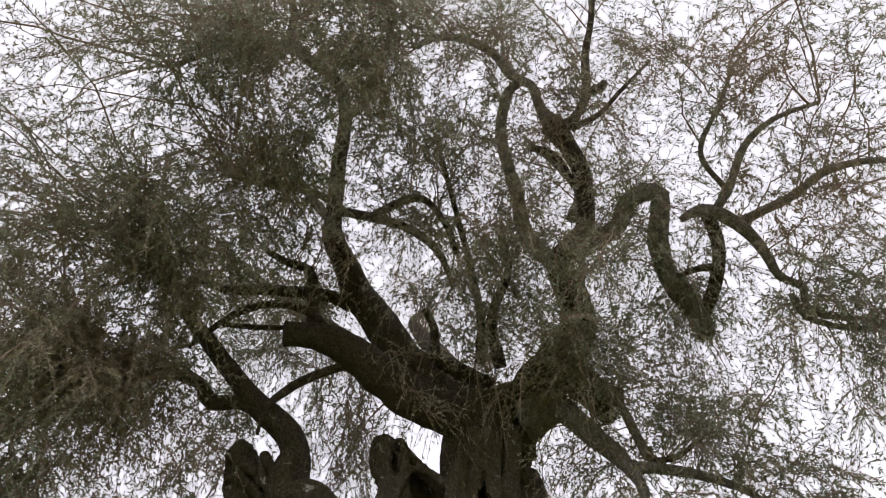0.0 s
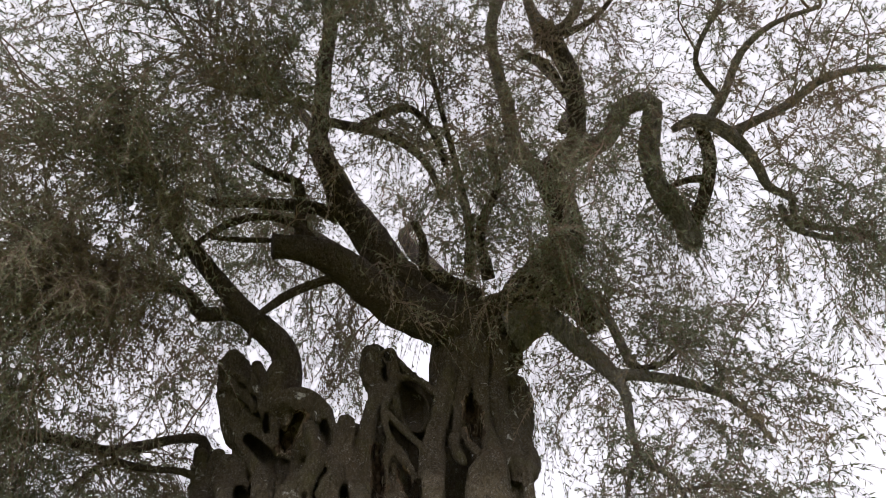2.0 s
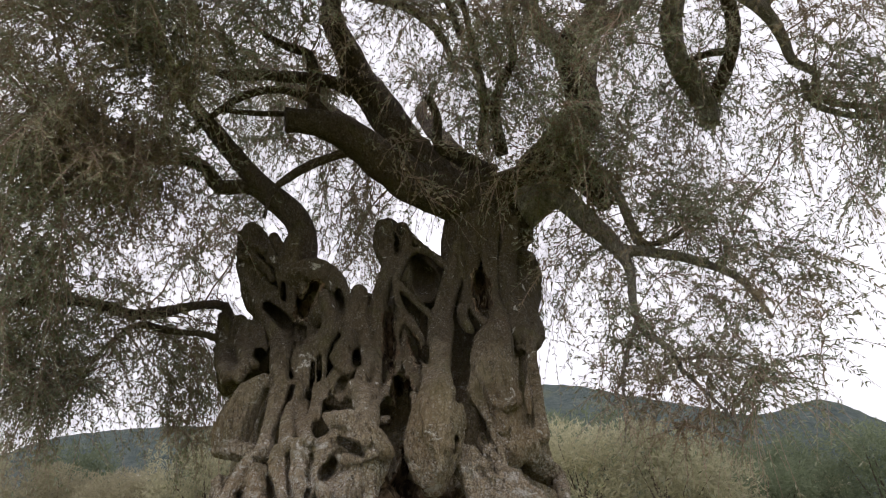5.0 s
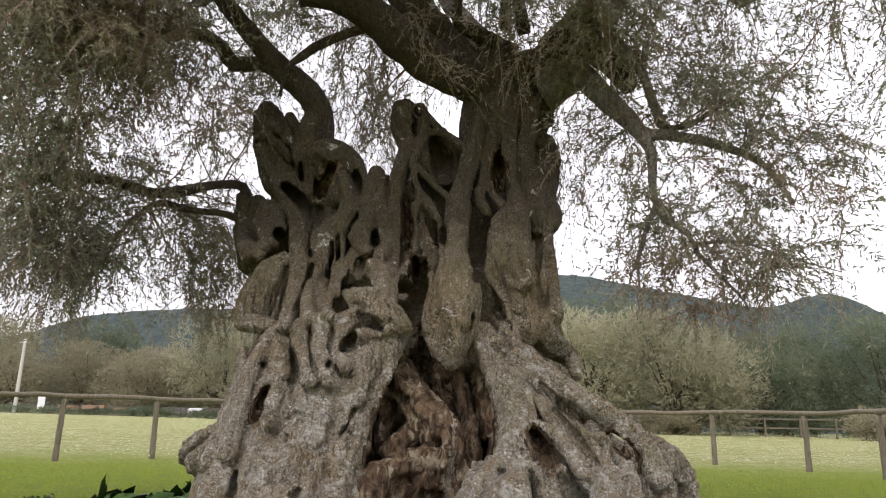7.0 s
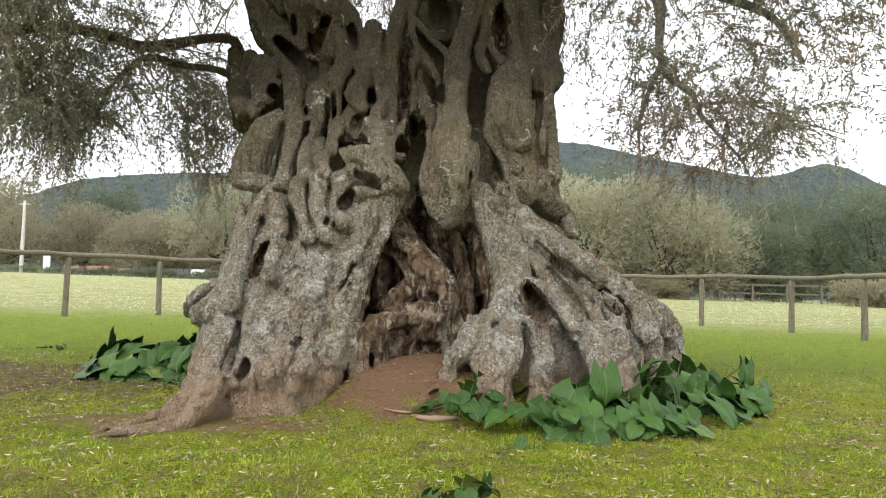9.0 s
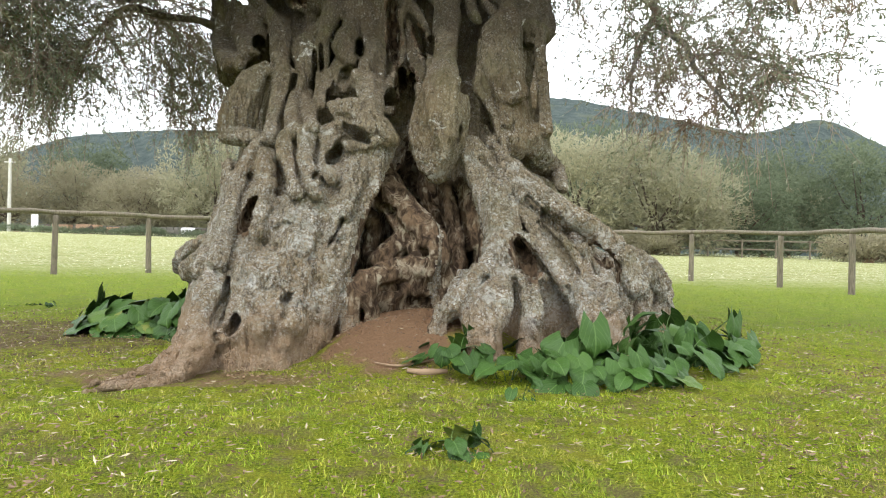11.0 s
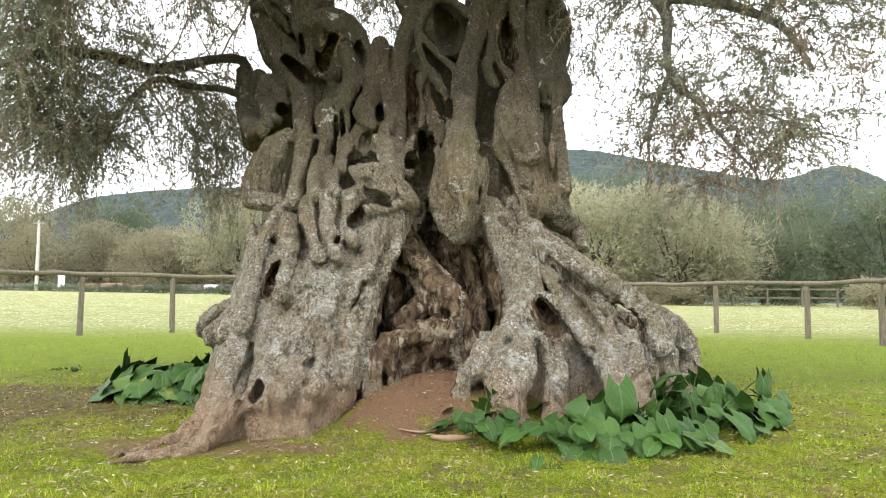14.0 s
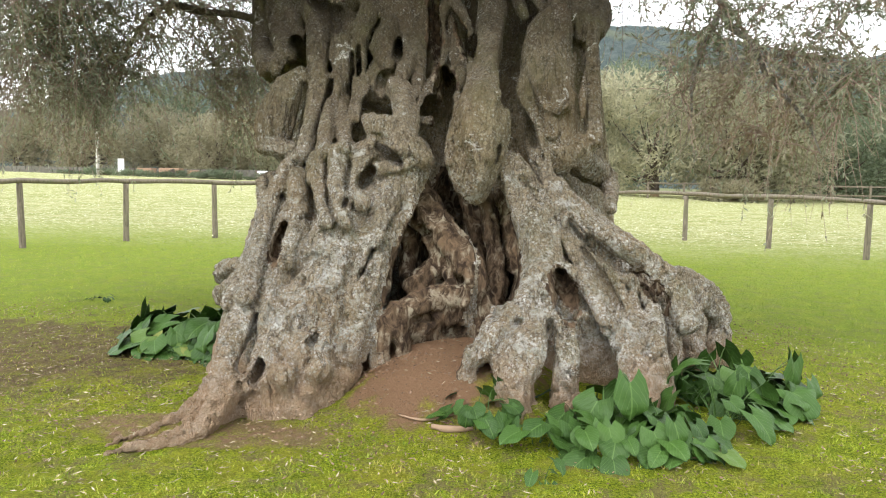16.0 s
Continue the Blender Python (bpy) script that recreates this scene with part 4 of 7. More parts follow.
rib((-1.37, 7.85, 3.72, 0.172), (-1.37, 7.84, 3.50, 0.221), (-1.37, 7.74, 3.20, 0.229), (-1.34, 7.57, 2.82, 0.222), cords=0)  # fill shoulder
rib((-1.04, 7.53, 3.30, 0.166), (-0.87, 7.60, 3.36, 0.192), (-0.72, 7.63, 3.33, 0.168), cords=0)  # fill saddle
rib((-0.98, 7.64, 3.10, 0.213), (-0.88, 7.45, 2.73, 0.229), (-0.93, 7.06, 2.33, 0.214), cords=0)  # fill saddle low
rib((-2.08, 7.92, 4.10, 0.218), (-1.98, 7.97, 3.76, 0.243), (-1.88, 7.88, 3.38, 0.238), (-1.90, 7.68, 2.91, 0.253), cords=0)  # fill stump
rib((0.91, 7.72, 3.85, 0.146), (0.87, 7.59, 3.43, 0.191), (0.80, 7.17, 2.91, 0.178), cords=0)  # fill neck edge
rib((-0.54, 7.93, 4.36, 0.152), (-0.48, 7.85, 4.07, 0.176), (-0.40, 7.65, 3.72, 0.170), cords=0)  # fill horn
rib((-0.56, 7.80, 3.29, 0.192), (-0.44, 7.68, 2.86, 0.210), (-0.50, 7.39, 2.41, 0.200), cords=0)  # fill middle
rib((-1.51, 7.52, 2.81, 0.221), (-1.55, 7.38, 2.40, 0.214), (-1.56, 7.12, 1.99, 0.204), cords=0)  # fill left
rib((-2.50, 7.94, 3.39, 0.071), (-2.45, 7.98, 3.18, 0.105), (-2.38, 7.76, 2.86, 0.115), (-2.10, 7.05, 2.49, 0.092), cords=4)  # dark curl
rib((-2.29, 7.87, 3.33, 0.084), (-2.31, 7.86, 3.08, 0.104), (-2.11, 7.56, 2.79, 0.086), (-1.97, 6.98, 2.47, 0.074), cords=4)  # dark curl
rib((-2.07, 7.59, 3.14, 0.075), (-1.93, 7.45, 2.99, 0.074), (-1.84, 7.26, 2.80, 0.059), (-1.83, 6.99, 2.60, 0.057), cords=4)  # dark curl
rib((-1.28, 5.92, 1.55, 0.066), (-1.24, 5.97, 1.65, 0.067), (-1.14, 5.97, 1.68, 0.062), (-1.02, 5.95, 1.71, 0.057), cords=4)  # slab cap
rib((-1.25, 5.94, 1.53, 0.076), (-1.20, 5.83, 1.37, 0.070), (-1.13, 5.69, 1.23, 0.064), (-1.06, 5.57, 1.14, 0.058), cords=4)  # cap column
rib((-1.08, 5.97, 1.59, 0.110), (-1.05, 5.85, 1.41, 0.103), (-0.99, 5.70, 1.26, 0.073), (-0.93, 5.60, 1.14, 0.067), cords=4)  # pitted column
rib((-0.83, 6.10, 1.74, 0.082), (-0.90, 5.97, 1.59, 0.071), (-0.90, 5.84, 1.42, 0.060), (-0.83, 5.73, 1.27, 0.068), cords=4)  # slab brow
rib((-0.77, 6.08, 1.88, 0.113), (-0.63, 6.04, 1.83, 0.122), (-0.49, 5.98, 1.74, 0.101), (-0.39, 5.92, 1.62, 0.081))  # slab brow upper
rib((-0.77, 5.92, 1.57, 0.042), (-0.69, 5.90, 1.54, 0.047), (-0.58, 5.90, 1.57, 0.047), (-0.51, 5.91, 1.59, 0.051), cords=4)  # slab lip
rib((-1.49, 6.26, 1.66, 0.070), (-1.60, 6.23, 1.50, 0.105), (-1.66, 6.11, 1.32, 0.083), (-1.67, 5.96, 1.14, 0.071), (-1.66, 5.78, 0.95, 0.079), (-1.61, 5.52, 0.76, 0.075), (-1.58, 5.27, 0.61, 0.081), cords=4)  # column left
rib((-1.44, 6.04, 1.47, 0.097), (-1.40, 5.94, 1.30, 0.100), (-1.38, 5.80, 1.13, 0.074), (-1.36, 5.63, 0.96, 0.063), (-1.35, 5.48, 0.82, 0.070), cords=4)  # column mid
rib((-1.85, 6.36, 1.44, 0.065), (-1.76, 6.11, 1.22, 0.053), (-1.73, 5.94, 1.03, 0.061), (-1.73, 5.78, 0.84, 0.069), (-1.73, 5.59, 0.69, 0.075), (-1.73, 5.36, 0.55, 0.081), cords=4)  # column outer
rib((-1.67, 5.63, 0.71, 0.110), (-1.82, 5.71, 0.61, 0.103), (-2.00, 5.88, 0.51, 0.087), cords=0)  # back root fill
rib((-1.84, 5.87, 0.76, 0.069), (-2.08, 6.22, 0.68, 0.088), (-2.36, 6.68, 0.58, 0.089), (-2.50, 6.93, 0.49, 0.070), cords=4)  # back root left
rib((-1.55, 4.87, 0.29, 0.074), (-1.56, 4.75, 0.14, 0.079), (-1.67, 4.76, -0.00, 0.080), (-1.78, 4.62, -0.09, 0.055), (-1.88, 4.39, -0.11, 0.031), (-2.00, 4.20, -0.12, 0.017), cords=4)  # foot flare
rib((-1.32, 4.75, 0.14, 0.087), (-1.45, 4.88, 0.02, 0.097), (-1.57, 4.78, -0.07, 0.072), (-1.65, 4.56, -0.11, 0.040), (-1.79, 4.35, -0.13, 0.021), cords=4)  # foot flare
rib((-1.14, 4.81, 0.18, 0.112), (-1.28, 4.98, 0.05, 0.115), (-1.40, 4.88, -0.04, 0.082), (-1.48, 4.67, -0.08, 0.053), cords=4)  # foot flare
rib((-0.96, 4.94, 0.21, 0.122), (-1.07, 5.14, 0.09, 0.127), (-1.19, 5.10, -0.01, 0.094), (-1.28, 4.92, -0.06, 0.059), cords=4)  # foot flare
rib((-0.82, 5.18, 0.25, 0.103), (-0.91, 5.40, 0.13, 0.108), (-0.99, 5.39, 0.02, 0.082), (-1.07, 5.24, -0.05, 0.054), cords=4)  # foot flare
rib((-1.66, 4.58, -0.07, 0.059), (-1.51, 4.76, -0.05, 0.080), (-1.33, 4.95, -0.03, 0.091), (-1.17, 5.12, -0.01, 0.078), (-1.01, 5.31, 0.03, 0.063), cords=4)  # foot web
rib((0.46, 6.49, 1.94, 0.024), (0.47, 6.48, 1.83, 0.024), (0.49, 6.45, 1.74, 0.024), cords=2)  # splinter
rib((0.54, 6.47, 1.81, 0.024), (0.56, 6.40, 1.68, 0.029), (0.59, 6.30, 1.52, 0.034), (0.63, 6.21, 1.40, 0.039), cords=2)  # splinter
rib((0.35, 6.30, 1.98, 0.044), (0.41, 6.47, 1.85, 0.051), (0.47, 6.45, 1.68, 0.056), (0.55, 6.33, 1.50, 0.055), (0.65, 6.25, 1.36, 0.064), cords=4)  # shard ridge
rib((0.81, 6.64, 1.77, 0.162), (0.89, 6.78, 1.64, 0.155), (1.07, 7.08, 1.55, 0.117), (1.15, 6.96, 1.44, 0.082), (1.07, 6.21, 1.27, 0.053), cords=4)  # right heel
rib((0.65, 6.23, 1.46, 0.070), (0.78, 6.14, 1.29, 0.084), (0.95, 6.04, 1.15, 0.093), (1.15, 5.98, 1.00, 0.097), (1.33, 5.96, 0.88, 0.101), (1.47, 5.94, 0.75, 0.106), (1.56, 5.90, 0.60, 0.110), (1.62, 5.83, 0.45, 0.108), cords=5)  # long root crest
rib((0.71, 6.26, 1.31, 0.044), (0.83, 6.16, 1.16, 0.048), (0.97, 6.07, 1.03, 0.052), (1.14, 6.02, 0.89, 0.052), (1.29, 6.03, 0.81, 0.047), (1.46, 6.04, 0.80, 0.047), cords=4)  # long root under
rib((1.39, 6.04, 0.74, 0.042), (1.48, 5.97, 0.64, 0.047), (1.51, 5.90, 0.50, 0.051), (1.55, 5.86, 0.36, 0.055), cords=4)  # long root inner
rib((1.11, 5.79, 0.79, 0.059), (1.28, 5.95, 0.69, 0.056), (1.37, 5.89, 0.58, 0.060), (1.36, 5.63, 0.46, 0.067), (1.33, 5.37, 0.36, 0.064), cords=4)  # web
rib((0.38, 5.21, 0.57, 0.037), (0.50, 5.27, 0.56, 0.046), (0.64, 5.35, 0.54, 0.043), (0.84, 5.51, 0.53, 0.039), cords=2)  # ledge
rib((0.49, 5.23, 0.49, 0.097), (0.45, 5.16, 0.38, 0.145), (0.41, 5.06, 0.26, 0.150), (0.37, 4.98, 0.16, 0.124), cords=4)  # toe pale
rib((0.68, 5.31, 0.48, 0.081), (0.70, 5.22, 0.36, 0.104), (0.70, 5.11, 0.23, 0.102), cords=4)  # toe right
rib((0.32, 5.27, 0.58, 0.072), (0.24, 5.18, 0.44, 0.079), (0.15, 5.13, 0.33, 0.078), (0.06, 5.11, 0.22, 0.061), cords=4)  # heel
rib((0.71, 5.80, 0.84, 0.046), (0.83, 5.76, 0.76, 0.059), (0.90, 5.67, 0.66, 0.058), (0.96, 5.55, 0.55, 0.053), (1.00, 5.46, 0.45, 0.061), cords=4)  # arch

hollow((-0.27, 6.60, 1.76, 0.105), (-0.24, 6.80, 1.55, 0.205), (-0.30, 6.90, 1.12, 0.392), (-0.33, 6.90, 0.63, 0.497), (-0.31, 6.80, 0.22, 0.487), (-0.28, 6.60, 0.03, 0.430), deep=1.3)  # cavity
hollow((0.16, 6.60, 1.31, 0.1), (0.2, 6.40, 1.00, 0.15), (0.22, 6.15, 0.66, 0.15), (0.15, 5.90, 0.34, 0.11), deep=0.8)  # cavity right
hollow((-0.30, 6.30, 1.19, 0.219), (-0.30, 5.95, 0.80, 0.308), (-0.31, 5.70, 0.50, 0.346), (-0.31, 5.45, 0.22, 0.346), deep=0.5)  # cavity mouth
hollow((-0.41, 7.15, 2.48, 0.063), (-0.36, 7.00, 2.24, 0.095), (-0.30, 6.80, 2.01, 0.114), (-0.27, 6.60, 1.74, 0.126), deep=0.8)  # heart crack
hollow((-0.29, 6.95, 2.23, 0.097), (-0.27, 6.60, 1.84, 0.132))  # slit low
hollow((-0.52, 7.31, 3.20, 0.055), (-0.51, 7.31, 2.98, 0.063), (-0.49, 7.25, 2.77, 0.069), (-0.47, 7.22, 2.61, 0.046), deep=0.5)  # slit behind the horn
hollow((-0.25, 7.63, 3.94, 0.084), (-0.15, 7.64, 3.77, 0.150), (-0.12, 7.35, 3.48, 0.128), (-0.08, 7.26, 3.32, 0.063), deep=0.22)  # recess
hollow((-0.26, 7.19, 2.90, 0.046), (-0.21, 7.14, 2.78, 0.061), (-0.18, 6.98, 2.61, 0.044), deep=0.4)  # eye
hollow((-0.11, 7.03, 2.77, 0.030), (-0.10, 6.92, 2.61, 0.037), deep=0.3)  # eye small
hollow((-0.30, 7.00, 2.41, 0.059), (-0.30, 6.81, 2.23, 0.079), (-0.31, 6.76, 2.08, 0.099), (-0.32, 6.51, 1.90, 0.122), deep=0.8)  # heart crack
hollow((0.46, 7.44, 3.73, 0.057), (0.48, 7.38, 3.52, 0.104), (0.50, 7.30, 3.30, 0.087), deep=0.4)  # pocket
hollow((0.22, 7.16, 2.97, 0.054), (0.22, 7.04, 2.75, 0.067), (0.21, 6.82, 2.52, 0.072), (0.19, 6.57, 2.29, 0.062), (0.21, 6.28, 2.10, 0.039), deep=0.28)  # column gap
hollow((0.30, 7.11, 2.86, 0.045), (0.28, 6.85, 2.59, 0.044), (0.27, 6.62, 2.33, 0.042), deep=0.2)  # bulge gap
hollow((0.31, 6.33, 2.04, 0.040), (0.39, 6.50, 1.93, 0.054), (0.45, 6.57, 1.80, 0.054), deep=0.25)  # bulge foot gap
hollow((-1.09, 7.39, 3.51, 0.040), (-1.05, 7.27, 3.36, 0.055), (-1.01, 7.23, 3.23, 0.039), deep=0.2)  # shoulder gap
hollow((-1.37, 7.46, 3.60, 0.074), (-1.43, 7.47, 3.46, 0.081), (-1.52, 7.58, 3.33, 0.091), deep=0.35)  # shoulder hollow
hollow((-1.94, 7.67, 3.44, 0.067), (-1.76, 7.58, 3.28, 0.082), (-1.59, 7.36, 3.08, 0.064), deep=0.3)  # stump hollow
hollow((-1.74, 7.52, 3.66, 0.026), (-1.74, 7.61, 3.50, 0.033), deep=0.2)  # limb crease
hollow((-1.48, 7.41, 3.08, 0.072), (-1.47, 7.27, 2.91, 0.062), deep=0.3)  # dark pocket
hollow((-0.83, 7.14, 2.75, 0.046), (-0.80, 6.99, 2.61, 0.052), deep=0.25)  # burl notch
hollow((-0.89, 6.73, 2.36, 0.057), (-0.91, 6.56, 2.19, 0.069), (-0.97, 6.47, 2.10, 0.068), deep=0.3)  # knee hollow
hollow((-1.26, 7.09, 2.63, 0.026), (-1.24, 7.05, 2.39, 0.026), (-1.21, 6.94, 2.19, 0.026), deep=0.12)  # strand gap
hollow((-1.20, 7.10, 2.70, 0.026), (-1.17, 7.04, 2.44, 0.026), deep=0.12)  # strand gap
hollow((-1.86, 7.26, 2.78, 0.070), (-1.76, 7.02, 2.64, 0.052), deep=0.3)  # left dark pit
hollow((-0.46, 7.65, 4.38, 0.043), (-0.43, 7.62, 4.31, 0.042), deep=0.12)  # horn hole
hollow((-0.50, 7.64, 4.18, 0.026), (-0.47, 7.61, 4.06, 0.026), deep=0.12)  # horn slit
hollow((0.84, 6.85, 2.65, 0.043), (0.83, 6.78, 2.46, 0.036), (0.80, 6.63, 2.26, 0.035), deep=0.15)  # edge groove
hollow((-1.43, 7.01, 2.38, 0.026), (-1.45, 6.97, 2.22, 0.026), (-1.46, 6.86, 2.09, 0.026), deep=0.15)  # lobe gap
hollow((-1.65, 6.90, 2.32, 0.029), (-1.66, 6.82, 2.11, 0.029), (-1.66, 6.77, 1.90, 0.028), deep=0.2)  # lobe gap
hollow((-0.81, 5.95, 1.55, 0.042), (-0.84, 5.90, 1.48, 0.066), (-0.87, 5.86, 1.43, 0.048), deep=0.28)  # knot
hollow((-0.77, 6.07, 1.73, 0.037), (-0.68, 6.00, 1.67, 0.055), (-0.59, 5.96, 1.61, 0.042), deep=0.28)  # crevice
hollow((-0.97, 5.75, 1.30, 0.026), (-0.97, 5.71, 1.26, 0.026), deep=0.08)  # pit
hollow((-1.59, 6.06, 1.31, 0.031), (-1.56, 6.00, 1.28, 0.031), deep=0.15)  # pit
hollow((-0.90, 5.68, 1.20, 0.026), (-0.89, 5.66, 1.17, 0.026), deep=0.06)  # pit
hollow((-1.31, 5.95, 1.40, 0.026), (-1.26, 5.85, 1.26, 0.036), (-1.23, 5.73, 1.16, 0.035), deep=0.25)  # cap gap
hollow((-1.48, 5.86, 1.08, 0.042), (-1.49, 5.77, 0.97, 0.059), (-1.48, 5.59, 0.86, 0.051), deep=0.35)  # column hole
hollow((-1.16, 5.32, 0.74, 0.026), (-1.16, 5.30, 0.71, 0.032), deep=0.15)  # pit
hollow((-1.18, 5.06, 0.48, 0.031), (-1.16, 5.03, 0.43, 0.031), deep=0.16)  # pit
hollow((-1.01, 5.03, 0.38, 0.031), (-1.01, 4.99, 0.35, 0.030), deep=0.16)  # pit
hollow((-0.72, 5.60, 0.94, 0.026), (-0.76, 5.51, 0.82, 0.026), (-0.79, 5.44, 0.74, 0.026), deep=0.16)  # slab seam
hollow((-0.85, 5.46, 0.84, 0.026), (-0.88, 5.34, 0.70, 0.026), (-0.90, 5.28, 0.61, 0.026), deep=0.14)  # slab seam
hollow((-1.14, 5.47, 0.90, 0.026), (-1.19, 5.48, 0.87, 0.026), deep=0.1)  # slab seam
hollow((-0.56, 5.84, 1.27, 0.016), (-0.68, 5.59, 0.89, 0.016), (-0.75, 5.37, 0.55, 0.016), (-0.81, 5.15, 0.26, 0.016), deep=0.045, k=0.03)  # slab grain
hollow((-0.74, 5.70, 1.18, 0.016), (-0.87, 5.43, 0.82, 0.016), (-0.97, 5.19, 0.51, 0.016), (-1.00, 4.90, 0.24, 0.016), deep=0.045, k=0.03)  # slab grain
hollow((-0.90, 5.58, 1.05, 0.016), (-1.05, 5.32, 0.73, 0.016), (-1.12, 5.04, 0.44, 0.016), (-1.16, 4.82, 0.19, 0.016), deep=0.045, k=0.03)  # slab grain
hollow((-1.06, 5.49, 0.96, 0.016), (-1.20, 5.28, 0.69, 0.016), (-1.26, 5.01, 0.40, 0.016), deep=0.045, k=0.03)  # slab grain
hollow((-1.26, 5.45, 0.82, 0.016), (-1.33, 5.22, 0.59, 0.016), (-1.34, 5.01, 0.36, 0.016), deep=0.045, k=0.03)  # slab grain
hollow((-0.61, 5.67, 1.03, 0.016), (-0.71, 5.48, 0.72, 0.016), (-0.79, 5.25, 0.39, 0.016), deep=0.045, k=0.03)  # slab grain
hollow((-0.83, 5.63, 1.11, 0.016), (-0.96, 5.35, 0.76, 0.016), (-1.02, 5.06, 0.44, 0.016), deep=0.045, k=0.03)  # slab grain
hollow((-0.98, 5.53, 1.02, 0.016), (-1.13, 5.30, 0.71, 0.016), (-1.18, 5.02, 0.44, 0.016), deep=0.045, k=0.03)  # slab grain
hollow((-1.33, 5.43, 0.75, 0.016), (-1.36, 5.15, 0.51, 0.016), (-1.37, 4.96, 0.32, 0.016), deep=0.045, k=0.03)  # slab grain
hollow((0.30, 6.03, 1.44, 0.016), (0.40, 5.85, 1.19, 0.016), (0.44, 5.64, 0.91, 0.016), (0.35, 5.39, 0.65, 0.016), deep=0.04, k=0.03)  # root grain
hollow((0.37, 6.07, 1.49, 0.016), (0.50, 5.86, 1.19, 0.016), (0.56, 5.70, 0.91, 0.016), deep=0.04, k=0.03)  # root grain
hollow((0.60, 5.96, 1.25, 0.016), (0.79, 5.92, 0.99, 0.016), (0.97, 5.73, 0.74, 0.016), (1.08, 5.46, 0.45, 0.016), deep=0.04, k=0.03)  # root grain
hollow((0.73, 6.22, 1.22, 0.016), (0.89, 5.86, 0.95, 0.016), (1.07, 5.69, 0.70, 0.016), (1.20, 5.40, 0.41, 0.016), deep=0.04, k=0.03)  # root grain
hollow((0.48, 5.31, 0.53, 0.016), (0.45, 5.13, 0.36, 0.016), (0.39, 5.00, 0.19, 0.016), deep=0.04, k=0.03)  # root grain
hollow((0.58, 5.31, 0.50, 0.016), (0.60, 5.15, 0.34, 0.016), (0.56, 5.07, 0.17, 0.016), deep=0.04, k=0.03)  # root grain
hollow((0.03, 6.08, 1.91, 0.016), (-0.00, 6.06, 1.72, 0.016), (0.02, 6.07, 1.58, 0.016), deep=0.04, k=0.03)  # root grain
hollow((0.16, 6.12, 1.92, 0.016), (0.17, 6.05, 1.72, 0.016), (0.11, 6.07, 1.56, 0.016), deep=0.04, k=0.03)  # root grain
hollow((-0.99, 5.97, 1.59, 0.016), (-0.99, 5.82, 1.39, 0.016), deep=0.04, k=0.03)  # root grain
hollow((-1.15, 5.97, 1.59, 0.016), (-1.14, 5.87, 1.40, 0.016), (-1.06, 5.69, 1.22, 0.016), deep=0.04, k=0.03)  # root grain
hollow((-1.45, 5.13, 0.50, 0.026), (-1.43, 5.03, 0.40, 0.036), (-1.44, 4.94, 0.29, 0.040), (-1.41, 4.74, 0.22, 0.038), deep=0.3)  # leg gap
hollow((-1.31, 4.88, 0.25, 0.030), (-1.29, 4.79, 0.20, 0.039), (-1.31, 4.74, 0.15, 0.034), deep=0.25)  # leg gap
hollow((0.66, 5.80, 0.79, 0.053), (0.69, 5.61, 0.71, 0.091), (0.73, 5.52, 0.61, 0.084), (0.74, 5.38, 0.55, 0.049), deep=0.42)  # arch hole
hollow((1.27, 6.03, 0.76, 0.037), (1.38, 6.06, 0.71, 0.061), (1.45, 5.98, 0.59, 0.067), (1.44, 5.90, 0.50, 0.042), deep=0.36)  # root slot
hollow((0.76, 6.11, 1.17, 0.031), (0.87, 5.93, 1.03, 0.042), (1.01, 5.85, 0.91, 0.047), (1.16, 5.96, 0.83, 0.048), deep=0.26)  # root seam
hollow((0.46, 5.98, 1.39, 0.026), (0.47, 5.96, 1.35, 0.026), deep=0.1)  # root pit
hollow((0.30, 5.50, 0.73, 0.026), (0.25, 5.35, 0.61, 0.027), (0.22, 5.28, 0.54, 0.026), deep=0.2)  # board slit
hollow((0.15, 6.27, 1.22, 0.038), (0.18, 6.26, 1.15, 0.032), deep=0.2)  # board eye
hollow((0.84, 5.89, 0.96, 0.026), (0.99, 5.75, 0.76, 0.029), (1.10, 5.58, 0.57, 0.028), deep=0.14)  # root seam low
rib((0.03, 6.53, 1.38, 0.050), (0.10, 6.45, 1.09, 0.070), (0.16, 6.36, 0.83, 0.079), (0.18, 6.25, 0.57, 0.068), (0.13, 6.13, 0.36, 0.047), k=0.012, cords=4)  # cavity edge board
rib((0.24, 6.32, 1.26, 0.044), (0.30, 6.23, 1.01, 0.053), (0.33, 6.13, 0.78, 0.047), k=0.012, cords=4)  # cavity edge board
rib((-0.12, 6.78, 1.25, 0.052), (-0.02, 6.69, 0.98, 0.062), (0.04, 6.58, 0.72, 0.061), (0.08, 6.43, 0.48, 0.050), k=0.012, cords=4)  # cavity back board

rib((-0.53, 6.38, 1.43, 0.101), (-0.45, 6.32, 1.25, 0.147), (-0.32, 6.22, 1.07, 0.144), (-0.17, 6.13, 0.90, 0.155), (-0.06, 6.03, 0.75, 0.161), (-0.05, 5.98, 0.62, 0.150), (-0.16, 5.91, 0.53, 0.136), k=0.012)  # cavity tangle
rib((-0.16, 5.91, 0.55, 0.127), (-0.32, 5.86, 0.53, 0.126), (-0.46, 5.70, 0.47, 0.123), (-0.58, 5.59, 0.39, 0.108), (-0.63, 5.48, 0.30, 0.073), k=0.012)  # cavity tangle foot
rib((-0.52, 5.64, 0.43, 0.109), (-0.54, 5.57, 0.33, 0.087), (-0.49, 5.56, 0.27, 0.066), k=0.012)  # cavity knuckle
